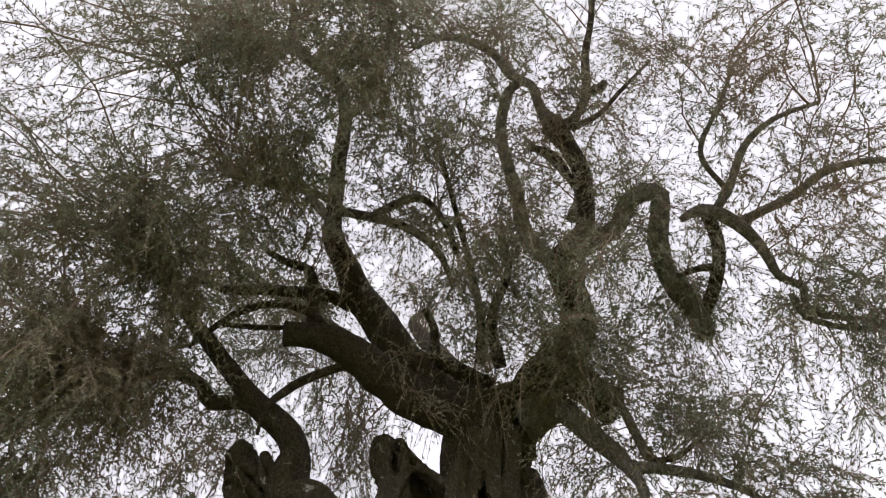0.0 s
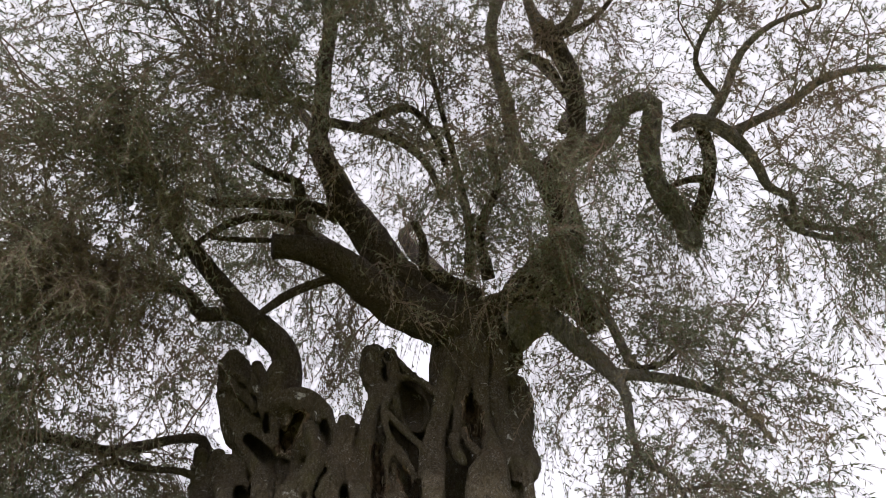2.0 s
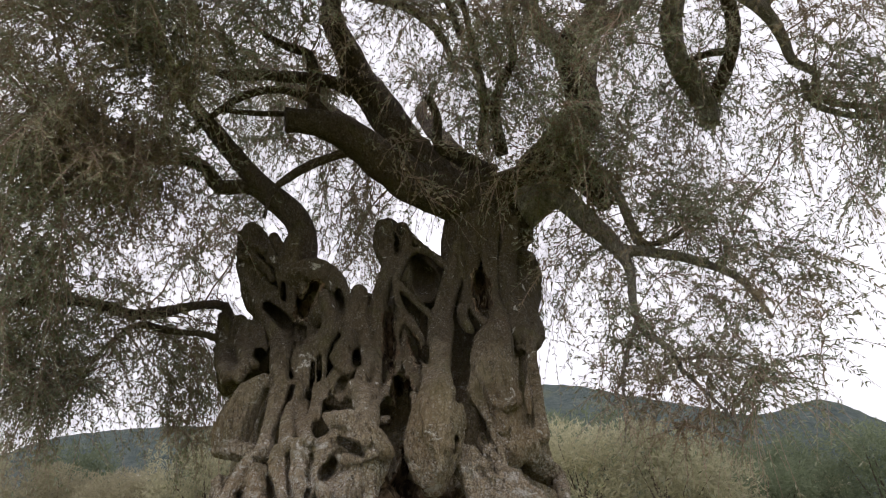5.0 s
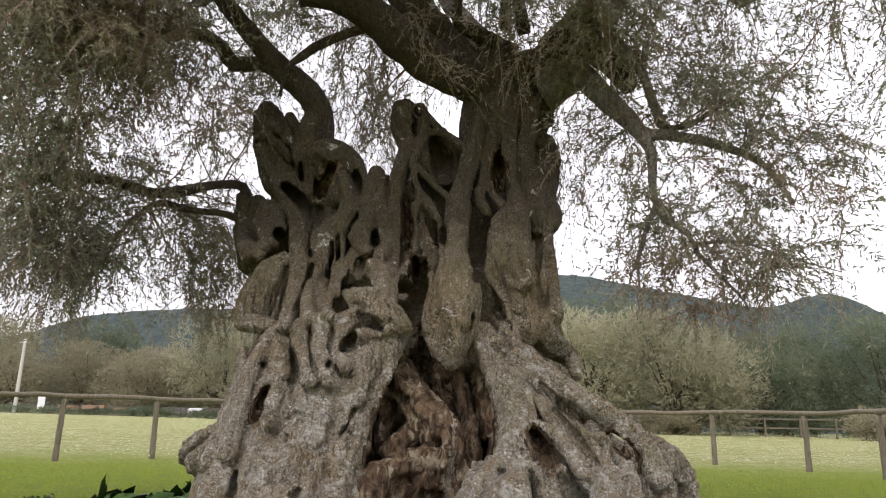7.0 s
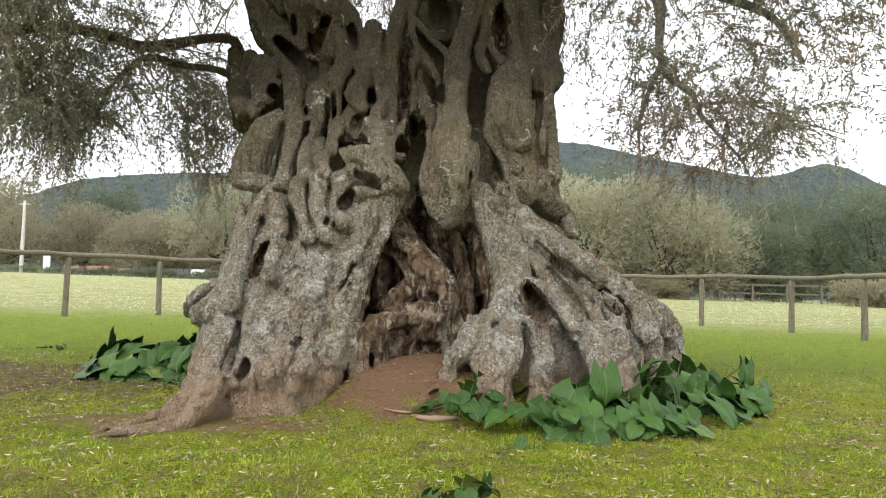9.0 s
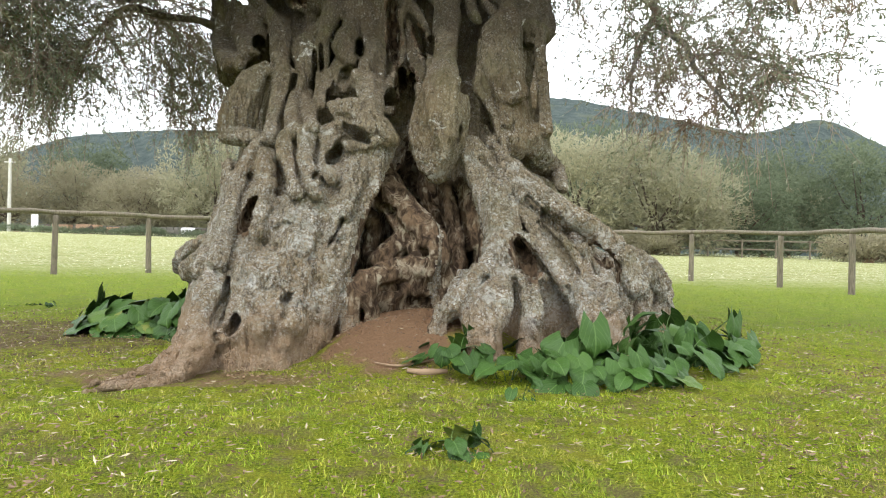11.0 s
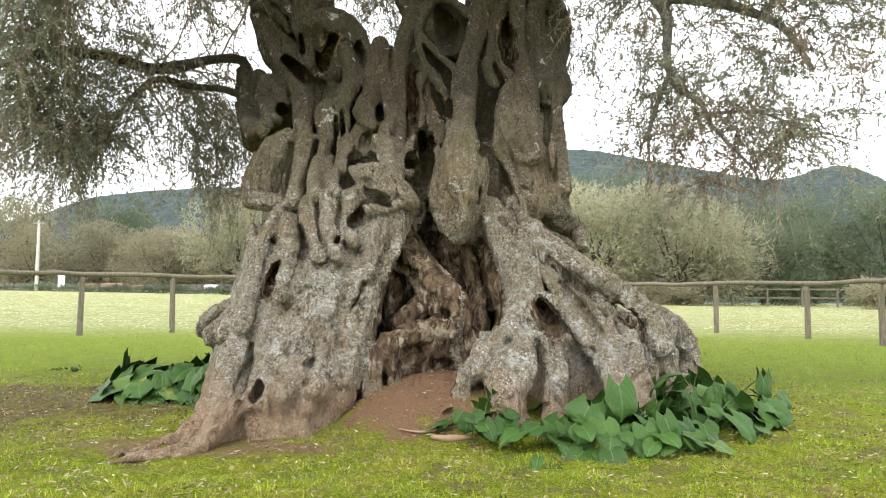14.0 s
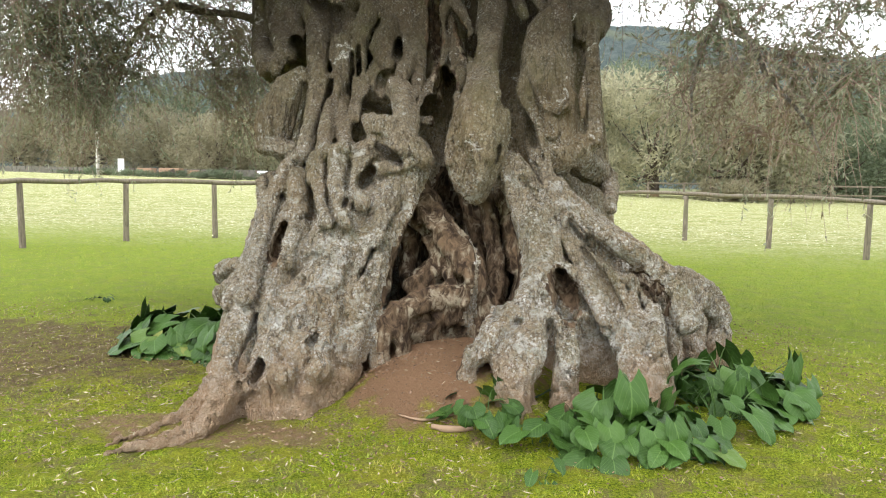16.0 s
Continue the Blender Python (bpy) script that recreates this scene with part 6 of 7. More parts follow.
def crown_part(centre, radii, count, leafy):
    """Branchlets that reach from the limbs into a part of the crown, with drooping twigs and leaves."""
    centre, radii = np.array(centre), np.array(radii)
    d = RNG.normal(size=(count, 3))
    ends = centre + unit(d) * radii * RNG.random((count, 1)) ** 0.45
    steps = 12
    s = np.linspace(0, 1, steps)[None, :, None]
    near = np.linalg.norm(LIMB_AT[None, :, :3] - (ends * 0.75 + centre * 0.25)[:, None], axis=2)
    pick = np.argsort(near, axis=1)[np.arange(count), RNG.integers(0, 20, count)]
    start = LIMB_AT[pick, :3]
    far = np.linalg.norm(ends - start, axis=1)
    bow = RNG.normal(size=(count, 1, 3)) * 0.16 * far[:, None, None] + np.array((0, 0, 0.22)) * far[:, None, None]
    path = start[:, None] * (1 - s) + ends[:, None] * s + bow * (s * (1 - s) * 4) * 0.6
    path += np.cumsum(RNG.normal(size=(count, steps, 3)) * 0.03, axis=1) * np.minimum(1, s * 4)
    thick = np.clip(0.003 + 0.004 * far, 0.005, 0.016)[:, None] * (1.15 - 0.85 * s[:, :, 0])
    v1, f1 = strands(path, thick, 4)
    # side shoots
    per = 21
    at = np.clip(RNG.beta(2.2, 1.1, (count, per)), 0.2, 0.999) * (steps - 1)
    i = at.astype(int)
    fr = (at - i)[..., None]
    a = np.arange(count)[:, None]
    root = (path[a, i] * (1 - fr) + path[a, np.minimum(i + 1, steps - 1)] * fr).reshape(-1, 3)
    along = unit(path[a, np.minimum(i + 1, steps - 1)] - path[a, i] + 1e-6).reshape(-1, 3)
    m = len(root)
    go = unit(along * 0.7 + RNG.normal(size=(m, 3)) * 0.75 + np.array((0, 0, 0.1)))
    length = RNG.uniform(0.25, 0.75, m)
    t = np.linspace(0, 1, 4)[None, :, None]
    droop = RNG.uniform(0.15, 0.9, (m, 1, 1))
    shoot = root[:, None] + go[:, None] * (t * length[:, None, None]) + np.array((0, 0, -1.0)) * (t * t * length[:, None, None]) * droop
    shoot += np.cumsum(RNG.normal(size=(m, 4, 3)) * 0.012, axis=1)
    v2, f2 = strands(shoot, np.linspace(0.0042, 0.0016, 4)[None].repeat(m, 0), 3)
    link_mesh("twig_mass", np.vstack([v1, v2]), np.vstack([f1, f2 + len(v1)]), TWIG, tree)["kind"] = "stuff"
    # leaves in pairs along the shoots
    per = int(28 * leafy)
    k = RNG.uniform(0.15, 1, (m, per)) * 2.999
    i = k.astype(int)
    fr = (k - i)[..., None]
    a = np.arange(m)[:, None]
    base = (shoot[a, i] * (1 - fr) + shoot[a, i + 1] * fr).reshape(-1, 3)
    along = unit(shoot[a, i + 1] - shoot[a, i]).reshape(-1, 3)
    keep = RNG.random(len(base)) < 0.9
    base, along = base[keep], along[keep]
    way = unit(along * 0.8 + unit(RNG.normal(size=base.shape)) * 0.9 + np.array((0, 0, -0.15)))
    side = unit(np.cross(way, RNG.normal(size=base.shape)))
    v3, f3 = blades(base, way, side, RNG.uniform(0.035, 0.075, len(base)), RNG.uniform(0.01, 0.018, len(base)))
    link_mesh("foliage", v3, f3, LEAF, tree, smooth=False)["kind"] = "stuff"


crown_part((-4.46, 3.69, 7.50), (1.02, 1.00, 0.82), 6, 1.05)
crown_part((-2.72, 3.55, 6.86), (0.95, 1.00, 0.77), 8, 1.05)
crown_part((-2.46, 4.61, 9.02), (1.27, 1.00, 1.03), 18, 1.05)
crown_part((-1.10, 4.14, 7.73), (1.10, 1.00, 0.89), 31, 0.80)
crown_part((0.44, 4.66, 9.14), (1.30, 1.00, 1.05), 13, 0.80)
crown_part((1.57, 4.25, 7.93), (1.14, 1.00, 0.92), 7, 0.80)
crown_part((3.08, 4.70, 8.80), (1.28, 1.00, 1.03), 6, 0.80)
crown_part((3.27, 3.40, 6.94), (0.95, 1.00, 0.77), 4, 0.80)
crown_part((4.73, 3.75, 7.40), (1.04, 1.00, 0.84), 4, 0.80)
crown_part((-4.64, 4.83, 7.11), (1.11, 1.00, 0.90), 8, 1.05)
crown_part((-3.19, 4.51, 6.91), (1.06, 1.00, 0.86), 10, 1.05)
crown_part((-2.08, 4.73, 7.42), (1.13, 1.00, 0.92), 24, 1.05)
crown_part((-1.07, 4.64, 6.99), (1.09, 1.00, 0.88), 32, 0.80)
crown_part((0.49, 4.98, 7.62), (1.19, 1.00, 0.96), 14, 0.80)
crown_part((1.56, 4.93, 7.49), (1.17, 1.00, 0.95), 9, 0.80)
crown_part((2.61, 4.88, 7.24), (1.15, 1.00, 0.93), 6, 0.80)
crown_part((3.35, 4.32, 6.68), (1.03, 1.00, 0.84), 5, 0.80)
crown_part((4.41, 4.21, 6.46), (1.00, 1.00, 0.81), 6, 0.80)
crown_part((-4.59, 4.94, 5.88), (1.01, 1.00, 0.82), 18, 1.05)
crown_part((-3.30, 5.52, 6.29), (1.11, 1.00, 0.90), 24, 1.05)
crown_part((-1.93, 5.31, 6.16), (1.08, 1.00, 0.88), 26, 1.05)
crown_part((-0.98, 5.63, 6.43), (1.15, 1.00, 0.93), 18, 0.80)
crown_part((0.18, 5.53, 6.67), (1.16, 1.00, 0.94), 15, 0.80)
crown_part((1.41, 5.61, 6.79), (1.19, 1.00, 0.96), 18, 0.80)
crown_part((2.74, 5.34, 6.30), (1.11, 1.00, 0.90), 9, 0.80)
crown_part((3.41, 4.53, 5.45), (0.94, 1.00, 0.76), 6, 0.80)
crown_part((4.04, 4.47, 5.48), (0.94, 1.00, 0.76), 6, 0.80)
crown_part((-4.98, 5.94, 5.57), (1.09, 1.00, 0.88), 18, 1.05)
crown_part((-3.33, 5.60, 5.26), (1.03, 1.00, 0.83), 21, 1.05)
crown_part((-2.53, 7.72, 6.89), (1.42, 1.00, 1.15), 16, 1.05)
crown_part((-1.49, 7.29, 6.58), (1.35, 1.00, 1.09), 9, 0.80)
crown_part((0.43, 7.30, 6.50), (1.35, 1.00, 1.09), 22, 0.80)
crown_part((1.25, 5.93, 5.57), (1.11, 1.00, 0.90), 28, 0.80)
crown_part((2.49, 6.09, 5.74), (1.14, 1.00, 0.93), 13, 0.80)
crown_part((3.79, 5.64, 5.21), (1.05, 1.00, 0.85), 8, 0.80)
crown_part((4.75, 5.62, 5.03), (1.03, 1.00, 0.84), 8, 0.80)
crown_part((-4.68, 6.30, 4.55), (1.03, 1.00, 0.84), 29, 1.05)
crown_part((-3.47, 6.62, 4.79), (1.10, 1.00, 0.89), 29, 1.05)
crown_part((-2.56, 8.24, 5.76), (1.38, 1.00, 1.12), 14, 1.05)
crown_part((-1.37, 8.12, 5.48), (1.34, 1.00, 1.09), 9, 0.80)
crown_part((0.50, 8.37, 5.55), (1.38, 1.00, 1.12), 16, 0.80)
crown_part((1.66, 6.93, 5.10), (1.18, 1.00, 0.95), 26, 0.80)
crown_part((2.59, 7.17, 5.20), (1.22, 1.00, 0.99), 16, 0.80)
crown_part((3.41, 5.91, 4.15), (0.98, 1.00, 0.79), 12, 0.80)
crown_part((4.43, 5.57, 4.26), (0.95, 1.00, 0.77), 10, 0.80)
crown_part((-3.89, 6.00, 3.68), (0.79, 0.90, 0.68), 7, 0.90)
crown_part((-3.56, 7.00, 4.03), (0.79, 0.80, 0.79), 5, 0.90)
crown_part((-3.34, 8.40, 4.68), (0.80, 0.70, 0.80), 5, 0.90)
crown_part((-1.52, 9.30, 5.02), (1.04, 0.60, 0.56), 5, 0.80)
crown_part((-4.27, 6.60, 3.06), (0.67, 0.70, 0.56), 6, 1.00)
crown_part((-4.07, 7.40, 3.14), (0.68, 0.60, 0.62), 6, 1.00)
crown_part((-3.49, 7.80, 3.14), (0.52, 0.50, 0.59), 3, 0.90)
crown_part((-4.39, 7.20, 2.27), (0.59, 0.50, 0.41), 5, 1.00)
crown_part((-3.89, 7.60, 2.42), (0.56, 0.50, 0.37), 4, 1.00)
crown_part((-3.23, 9.40, 2.66), (0.46, 0.50, 0.61), 4, 1.00)
crown_part((-3.44, 8.00, 3.76), (0.68, 0.60, 0.54), 3, 0.90)
crown_part((1.56, 7.30, 3.92), (0.43, 0.50, 0.80), 4, 0.80)
crown_part((2.24, 6.70, 3.91), (0.68, 0.70, 0.74), 8, 1.00)
crown_part((2.89, 6.30, 3.61), (0.69, 0.70, 0.69), 7, 1.00)
crown_part((3.33, 5.90, 3.38), (0.44, 0.70, 0.59), 4, 1.00)
crown_part((2.09, 6.60, 2.92), (0.49, 0.60, 0.59), 6, 0.90)
crown_part((2.60, 6.30, 2.73), (0.51, 0.60, 0.56), 7, 0.90)
crown_part((3.10, 6.10, 2.57), (0.39, 0.60, 0.44), 4, 1.00)
crown_part((2.40, 6.40, 2.22), (0.61, 0.50, 0.31), 4, 0.90)
crown_part((1.72, 6.70, 2.50), (0.32, 0.40, 0.32), 2, 0.80)
crown_part((1.29, 6.60, 4.67), (0.52, 0.50, 0.46), 3, 0.90)
crown_part((0.80, 6.90, 4.91), (0.54, 0.50, 0.36), 2, 0.70)
crown_part((0.08, 7.00, 4.77), (0.49, 0.50, 0.37), 2, 0.60)
crown_part((-3.2, 9.5, 7.5), (1.8, 1.2, 1.3), 10, 0.7)
crown_part((-0.5, 9.8, 8.2), (1.8, 1.2, 1.3), 10, 0.7)
crown_part((2.4, 9.4, 7.8), (1.8, 1.2, 1.3), 10, 0.7)
crown_part((-2, 8.6, 10), (1.8, 1.4, 1.2), 8, 0.7)
crown_part((1, 8.4, 10.4), (1.8, 1.4, 1.2), 8, 0.7)
crown_part((3.6, 7.6, 9.2), (1.6, 1.4, 1.3), 7, 0.7)
crown_part((-4.6, 7.4, 9), (1.6, 1.4, 1.3), 8, 0.7)
crown_part((-1, 6.2, 10.6), (2.2, 1.4, 1), 8, 0.7)
crown_part((2.2, 5.6, 10.4), (2, 1.4, 1), 7, 0.7)
crown_part((0, 11, 6.5), (2.4, 1, 1.4), 7, 0.7)
crown_part((-4.44, 7.20, 2.54), (0.58, 0.50, 0.41), 10, 1.00)
crown_part((-4.41, 7.30, 2.12), (0.53, 0.50, 0.29), 7, 1.00)
crown_part((-3.94, 7.50, 2.47), (0.48, 0.50, 0.39), 8, 1.00)
crown_part((-3.0, 8.70, 2.28), (0.35, 0.40, 0.42), 11, 1.00)
crown_part((-3.12, 8.90, 4.71), (0.45, 0.50, 0.60), 9, 1.00)
crown_part((-1.18, 9.30, 4.51), (0.38, 0.50, 0.46), 8, 1.00)
crown_part((1.39, 8.00, 3.39), (0.19, 0.30, 0.51), 3, 1.00)
crown_part((-3.0, 9.20, 2.88), (0.38, 0.40, 0.45), 10, 1.00)
crown_part((-5.32, 6.90, 3.86), (0.49, 0.60, 0.55), 9, 1.00)
crown_part((-5.29, 7.10, 2.98), (0.49, 0.50, 0.55), 9, 1.00)
crown_part((-5.52, 7.20, 2.26), (0.43, 0.50, 0.37), 5, 1.00)
crown_part((-3.61, 5.20, 5.45), (0.70, 0.80, 0.54), 8, 0.90)
crown_part((-3.10, 5.80, 6.11), (0.79, 0.80, 0.61), 8, 0.90)
crown_part((-2.78, 6.20, 5.80), (0.81, 0.80, 0.62), 10, 0.90)
crown_part((-1.48, 5.00, 8.02), (0.86, 0.80, 0.66), 9, 0.90)
crown_part((-0.71, 5.40, 7.89), (0.88, 0.80, 0.68), 8, 0.90)
crown_part((-3.65, 5.40, 4.68), (0.67, 0.80, 0.51), 6, 0.90)
crown_part((1.01, 6.00, 6.05), (0.81, 0.80, 0.63), 6, 0.90)
crown_part((-3.50, 5.60, 3.99), (0.64, 0.80, 0.49), 9, 0.90)
crown_part((-3.04, 6.40, 4.16), (0.71, 0.80, 0.55), 9, 0.90)
crown_part((-3.43, 6.40, 3.66), (0.68, 0.80, 0.52), 8, 0.90)
# the low hanging twigs at the end of the right arm
crown_part((1.76, 6.62, 2.25), (0.20, 0.30, 0.30), 3, 0.70)
crown_part((2.25, 6.45, 2.45), (0.40, 0.40, 0.25), 3, 0.80)
crown_part((2.50, 6.40, 2.15), (0.25, 0.30, 0.22), 3, 0.70)
crown_part((3.10, 6.30, 2.36), (0.32, 0.30, 0.12), 2, 0.80)


# ---- fence ----
fence = thing("fence", (0, 0, 0), "rustic round-pole fence of weathered grey wood on the grass", "fence")
LINE = [(-9.75, 10.7), (-9.2, 13.0), (-8.36, 15.15), (-6.82, 16.3), (-4.9, 17.6), (-2.8, 18.6), (-0.5, 19.3), (1.9, 19.7), (4.5, 19.3), (6.05, 17.7), (7.4, 15.9), (7.75, 13.7), (7.6, 11.4)]
TOP = 1.2
RISE = (0.08, 0.1, 0.12, 0.1, 0.06, 0.02, 0, 0, 0, 0, 0, 0, 0)
for q, (x, y) in enumerate(LINE):
    r = random.Random(q)
    z = float(ground_z(x, y)) + RISE[q]
    lean = r.uniform(-0.03, 0.03)
    path = smooth_path([(x, y, z - 0.3, 0.066), (x + lean * 0.5, y, z + 0.5, 0.06), (x + lean, y, z + TOP - 0.05, 0.056)], 0.12)
    v, f = tube(path, 10, 0.06, q, 7.0)
    link_tube("post", v, f, POST, fence)
for q, ((x0, y0), (x1, y1)) in enumerate(zip(LINE[:-1], LINE[1:])):
    r = random.Random(50 + q)
    za, zb = float(ground_z(x0, y0)) + TOP + RISE[q], float(ground_z(x1, y1)) + TOP + RISE[q + 1]
    dx, dy = (x1 - x0) * 0.03, (y1 - y0) * 0.03
    thick = r.uniform(0.047, 0.056)
    pts = [(x0 - dx, y0 - dy, za, thick * 1.08)]
    for s in (0.25, 0.5, 0.75):
        pts.append((x0 + (x1 - x0) * s + r.uniform(-0.03, 0.03), y0 + (y1 - y0) * s, za + (zb - za) * s + r.uniform(-0.025, 0.02), thick))
    pts.append((x1 + dx, y1 + dy, zb, thick * 0.92))
    v, f = tube(smooth_path(pts, 0.15), 10, 0.07, q, 5.0)
    link_tube("rail", v, f, POST, fence)


# ---- arum plants ----
def arum_leaf_mesh(seed, length, width, bend, stalk):
    """An arrow-shaped, waved leaf on a bowed stalk; the stalk starts at the origin."""
    r = random.Random(seed)
    rows, half = 9, 3
    v, f = [], []
    a = r.uniform(0.3, 0.8)
    tip = Vector((0, math.sin(a) * stalk * 0.75, math.cos(a) * stalk))
    for i in range(6):
        t = i / 5
        c = Vector((0, tip.y * t * t, tip.z * (1.35 * t - 0.35 * t * t)))
        for j in range(4):
            b = j * math.pi / 2
            v.append(c + Vector((math.cos(b), math.sin(b) * 0.7, math.sin(b) * 0.7)) * (0.009 - 0.004 * t))
    for i in range(5):
        for j in range(4):
            f.append((i * 4 + j, i * 4 + (j + 1) % 4, i * 4 + 4 + (j + 1) % 4, i * 4 + 4 + j))
    base = len(v)
    pitch = r.uniform(-1.05, -0.15)
    p = tip.copy()
    for i in range(rows):
        t = i / (rows - 1)
        w = width * (0.52 + 0.48 * math.sin(min(1, t / 0.3) * math.pi / 2)) * max(0.0, 1 - max(0, (t - 0.3) / 0.7) ** 2.0)
        d = Vector((0, math.cos(pitch), math.sin(pitch)))
        up = Vector((0, -math.sin(pitch), math.cos(pitch)))
        for j in range(-half, half + 1):
            s = j / half
            lobe = -0.36 * length * abs(s) ** 1.3 * max(0, 1 - t / 0.28)
            wave = 0.014 * math.sin(t * 11 + s * 3 + seed) * abs(s)
            v.append(p + Vector((s * w * 0.5, 0, 0)) + up * (0.24 * w * abs(s) + wave - 0.2 * w * s * s) + d * lobe)
        p = p + d * (length / (rows - 1))
        pitch -= bend / rows * (0.6 + 0.8 * t)
    k = 2 * half + 1
    for i in range(rows - 1):
        for j in range(k - 1):
            q = base + i * k + j
            f.append((q, q + 1, q + 1 + k, q + k))
    me = bpy.data.meshes.new("leaf")
    me.from_pydata([tuple(q) for q in v], [], f)
    for q in me.polygons:
        q.use_smooth = True
    me.materials.append(ARUM)
    return me


ARUM_LEAVES = [arum_leaf_mesh(q, 0.2 + 0.03 * (q % 3), 0.2 + 0.028 * (q % 4), 0.7 + 0.08 * q, 0.2 + 0.06 * (q % 5)) for q in range(9)]


def arum(x, y, count, spread, size, seed, name="arum_plant", label="clump of broad glossy dark green arum leaves in the grass"):
    r = random.Random(seed)
    z = float(ground_z(x, y)) - 0.02
    ob = thing(name, (x, y, z), label, "plant", "arum plants round the tree")
    for q in range(count):
        leaf = new("leaf", r.choice(ARUM_LEAVES))
        leaf.parent = ob
        a, d = r.uniform(0, 2 * math.pi), spread * math.sqrt(r.random())
        out = Vector((math.cos(a), math.sin(a), 0)) * 0.9 + Vector((x + 0.4, y - 7.2, 0)).normalized() * 0.4
        turn = math.degrees(math.atan2(-out.x, out.y)) + r.uniform(-55, 55)
        k = size * r.uniform(0.55, 1.02)
        leaf.matrix_basis = pose(math.cos(a) * d, math.sin(a) * d, 0, r.uniform(-30, 4), r.uniform(-20, 20), turn) @ Matrix.Diagonal((k, k, k * 1.08 * (1.1 - 0.55 * d / spread) * r.uniform(0.8, 1.1), 1))
    return ob


arum(0.13, 4.8, 18, 0.17, 0.72, 1)
arum(0.5, 4.74, 24, 0.22, 0.74, 2)
arum(0.98, 4.6, 40, 0.26, 0.78, 3)
arum(1.3, 4.7, 54, 0.25, 0.74, 4)
arum(0.9, 4.96, 20, 0.12, 1.2, 5)
arum(2.0, 5.72, 80, 0.34, 1.15, 16)
arum(1.72, 5.2, 26, 0.22, 0.95, 17)
arum(-2.5, 6.45, 130, 0.42, 1.25, 7)
arum(-2.0, 6.2, 60, 0.26, 1.25, 12)
arum(-1.85, 5.75, 9, 0.14, 0.75, 8)
arum(0.13, 3.0, 22, 0.09, 0.44, 9, label="small young arum plant alone in the grass")
arum(0.52, 4.1, 7, 0.08, 0.4, 10, label="small young arum plant alone in the grass")
arum(-4.6, 8.3, 8, 0.14, 0.45, 11, label="small young arum plant alone in the grass")


# ---- distant trees ----
def far_tree(name, label, seed, height, spread, leaf_mat, leaf, quads, group):
    """A bushy tree of the field's edge: trunk, limbs and a ragged crown of leaf sprays."""
    r = np.random.default_rng(seed)
    ob = thing(name, (0, 0, 0), label, "tree", group)
    v, f = tube(smooth_path([(0, 0, -0.3, 0.34), (0.15, 0.05, 0.9, 0.26), (-0.1, 0.1, height * 0.35, 0.2), (0.1, 0, height * 0.55, 0.1)], 0.3), 8, 0.15, seed, 2.0)
    link_tube("trunk", v, f, LIMB_BARK, ob)
    blobs = []
    for q in range(15):
        a = q * 2.4 + r.uniform(-0.4, 0.4)
        rad = spread * r.uniform(0.3, 0.85)
        h = height * (r.uniform(0.16, 0.45) if q % 2 else r.uniform(0.45, 0.86))
        e = np.array((math.cos(a) * rad, math.sin(a) * rad, h))
        v, f = tube(smooth_path([(0, 0, height * 0.22, 0.15), (e[0] * 0.5, e[1] * 0.5, h * 0.62, 0.06), (*e, 0.02)], 0.4), 5)
        link_tube("limb", v, f, LIMB_BARK, ob)
        blobs.append((e, spread * r.uniform(0.3, 0.5), height * r.uniform(0.16, 0.3)))
    blobs.append((np.array((0, 0, height * 0.78)), spread * 0.45, height * 0.24))
    base, out = [], []
    for e, br, bh in blobs:
        m = quads // len(blobs)
        d = unit(r.normal(size=(m, 3)))
        base.append(e + d * np.array((br, br, bh)) * (0.3 + 0.75 * r.random((m, 1)) ** 0.6))
        out.append(d)
    base, out = np.vstack(base), np.vstack(out)
    out = out[base[:, 2] > height * 0.02].repeat(3, axis=0)
    base = base[base[:, 2] > height * 0.02]
    # sprays of a few leaves each
    base = (base[:, None] + r.normal(size=(len(base), 3, 3)) * leaf * 0.8).reshape(-1, 3)
    way = unit(r.normal(size=base.shape) * 0.8 + out + np.array((0, 0, 0.15)))
    side = unit(np.cross(way, r.normal(size=base.shape)))
    v, f = blades(base, way, side, r.uniform(1.6, 3.6, len(base)) * leaf, r.uniform(0.45, 0.9, len(base)) * leaf)
    link_mesh("crown", v, f, leaf_mat, ob, smooth=False)
    return ob


GREYS = [far_tree("grey_olive", "bushy grey-brown olive tree at the meadow's edge", q, 8.0, 4.6, FAR_LEAF, 0.15, 3600, "trees behind the meadow") for q in (1, 2)]
DARKS = [far_tree("green_oak", "dark green rounded oak at the meadow's edge", q, 8.5, 4.4, FAR_LEAF_DARK, 0.15, 3600, "trees behind the meadow") for q in (3, 4)]
BROWNS = [far_tree("bare_shrub_tree", "brownish half-bare wild tree at the meadow's edge", q, 6.5, 4.0, FAR_LEAF_BROWN, 0.14, 3400, "trees behind the meadow") for q in (5, 6)]
for q, ob in enumerate(GREYS + DARKS + BROWNS):
    x, y = [(13.5, 47), (9.0, 50), (25.5, 58), (31, 54), (-34, 72), (-30, 68)][q]
    ob.matrix_basis = pose(x, y, float(ground_z(x, y)), 0, 0, 40 * q)
KINDS = {"g": GREYS, "d": DARKS, "b": BROWNS}
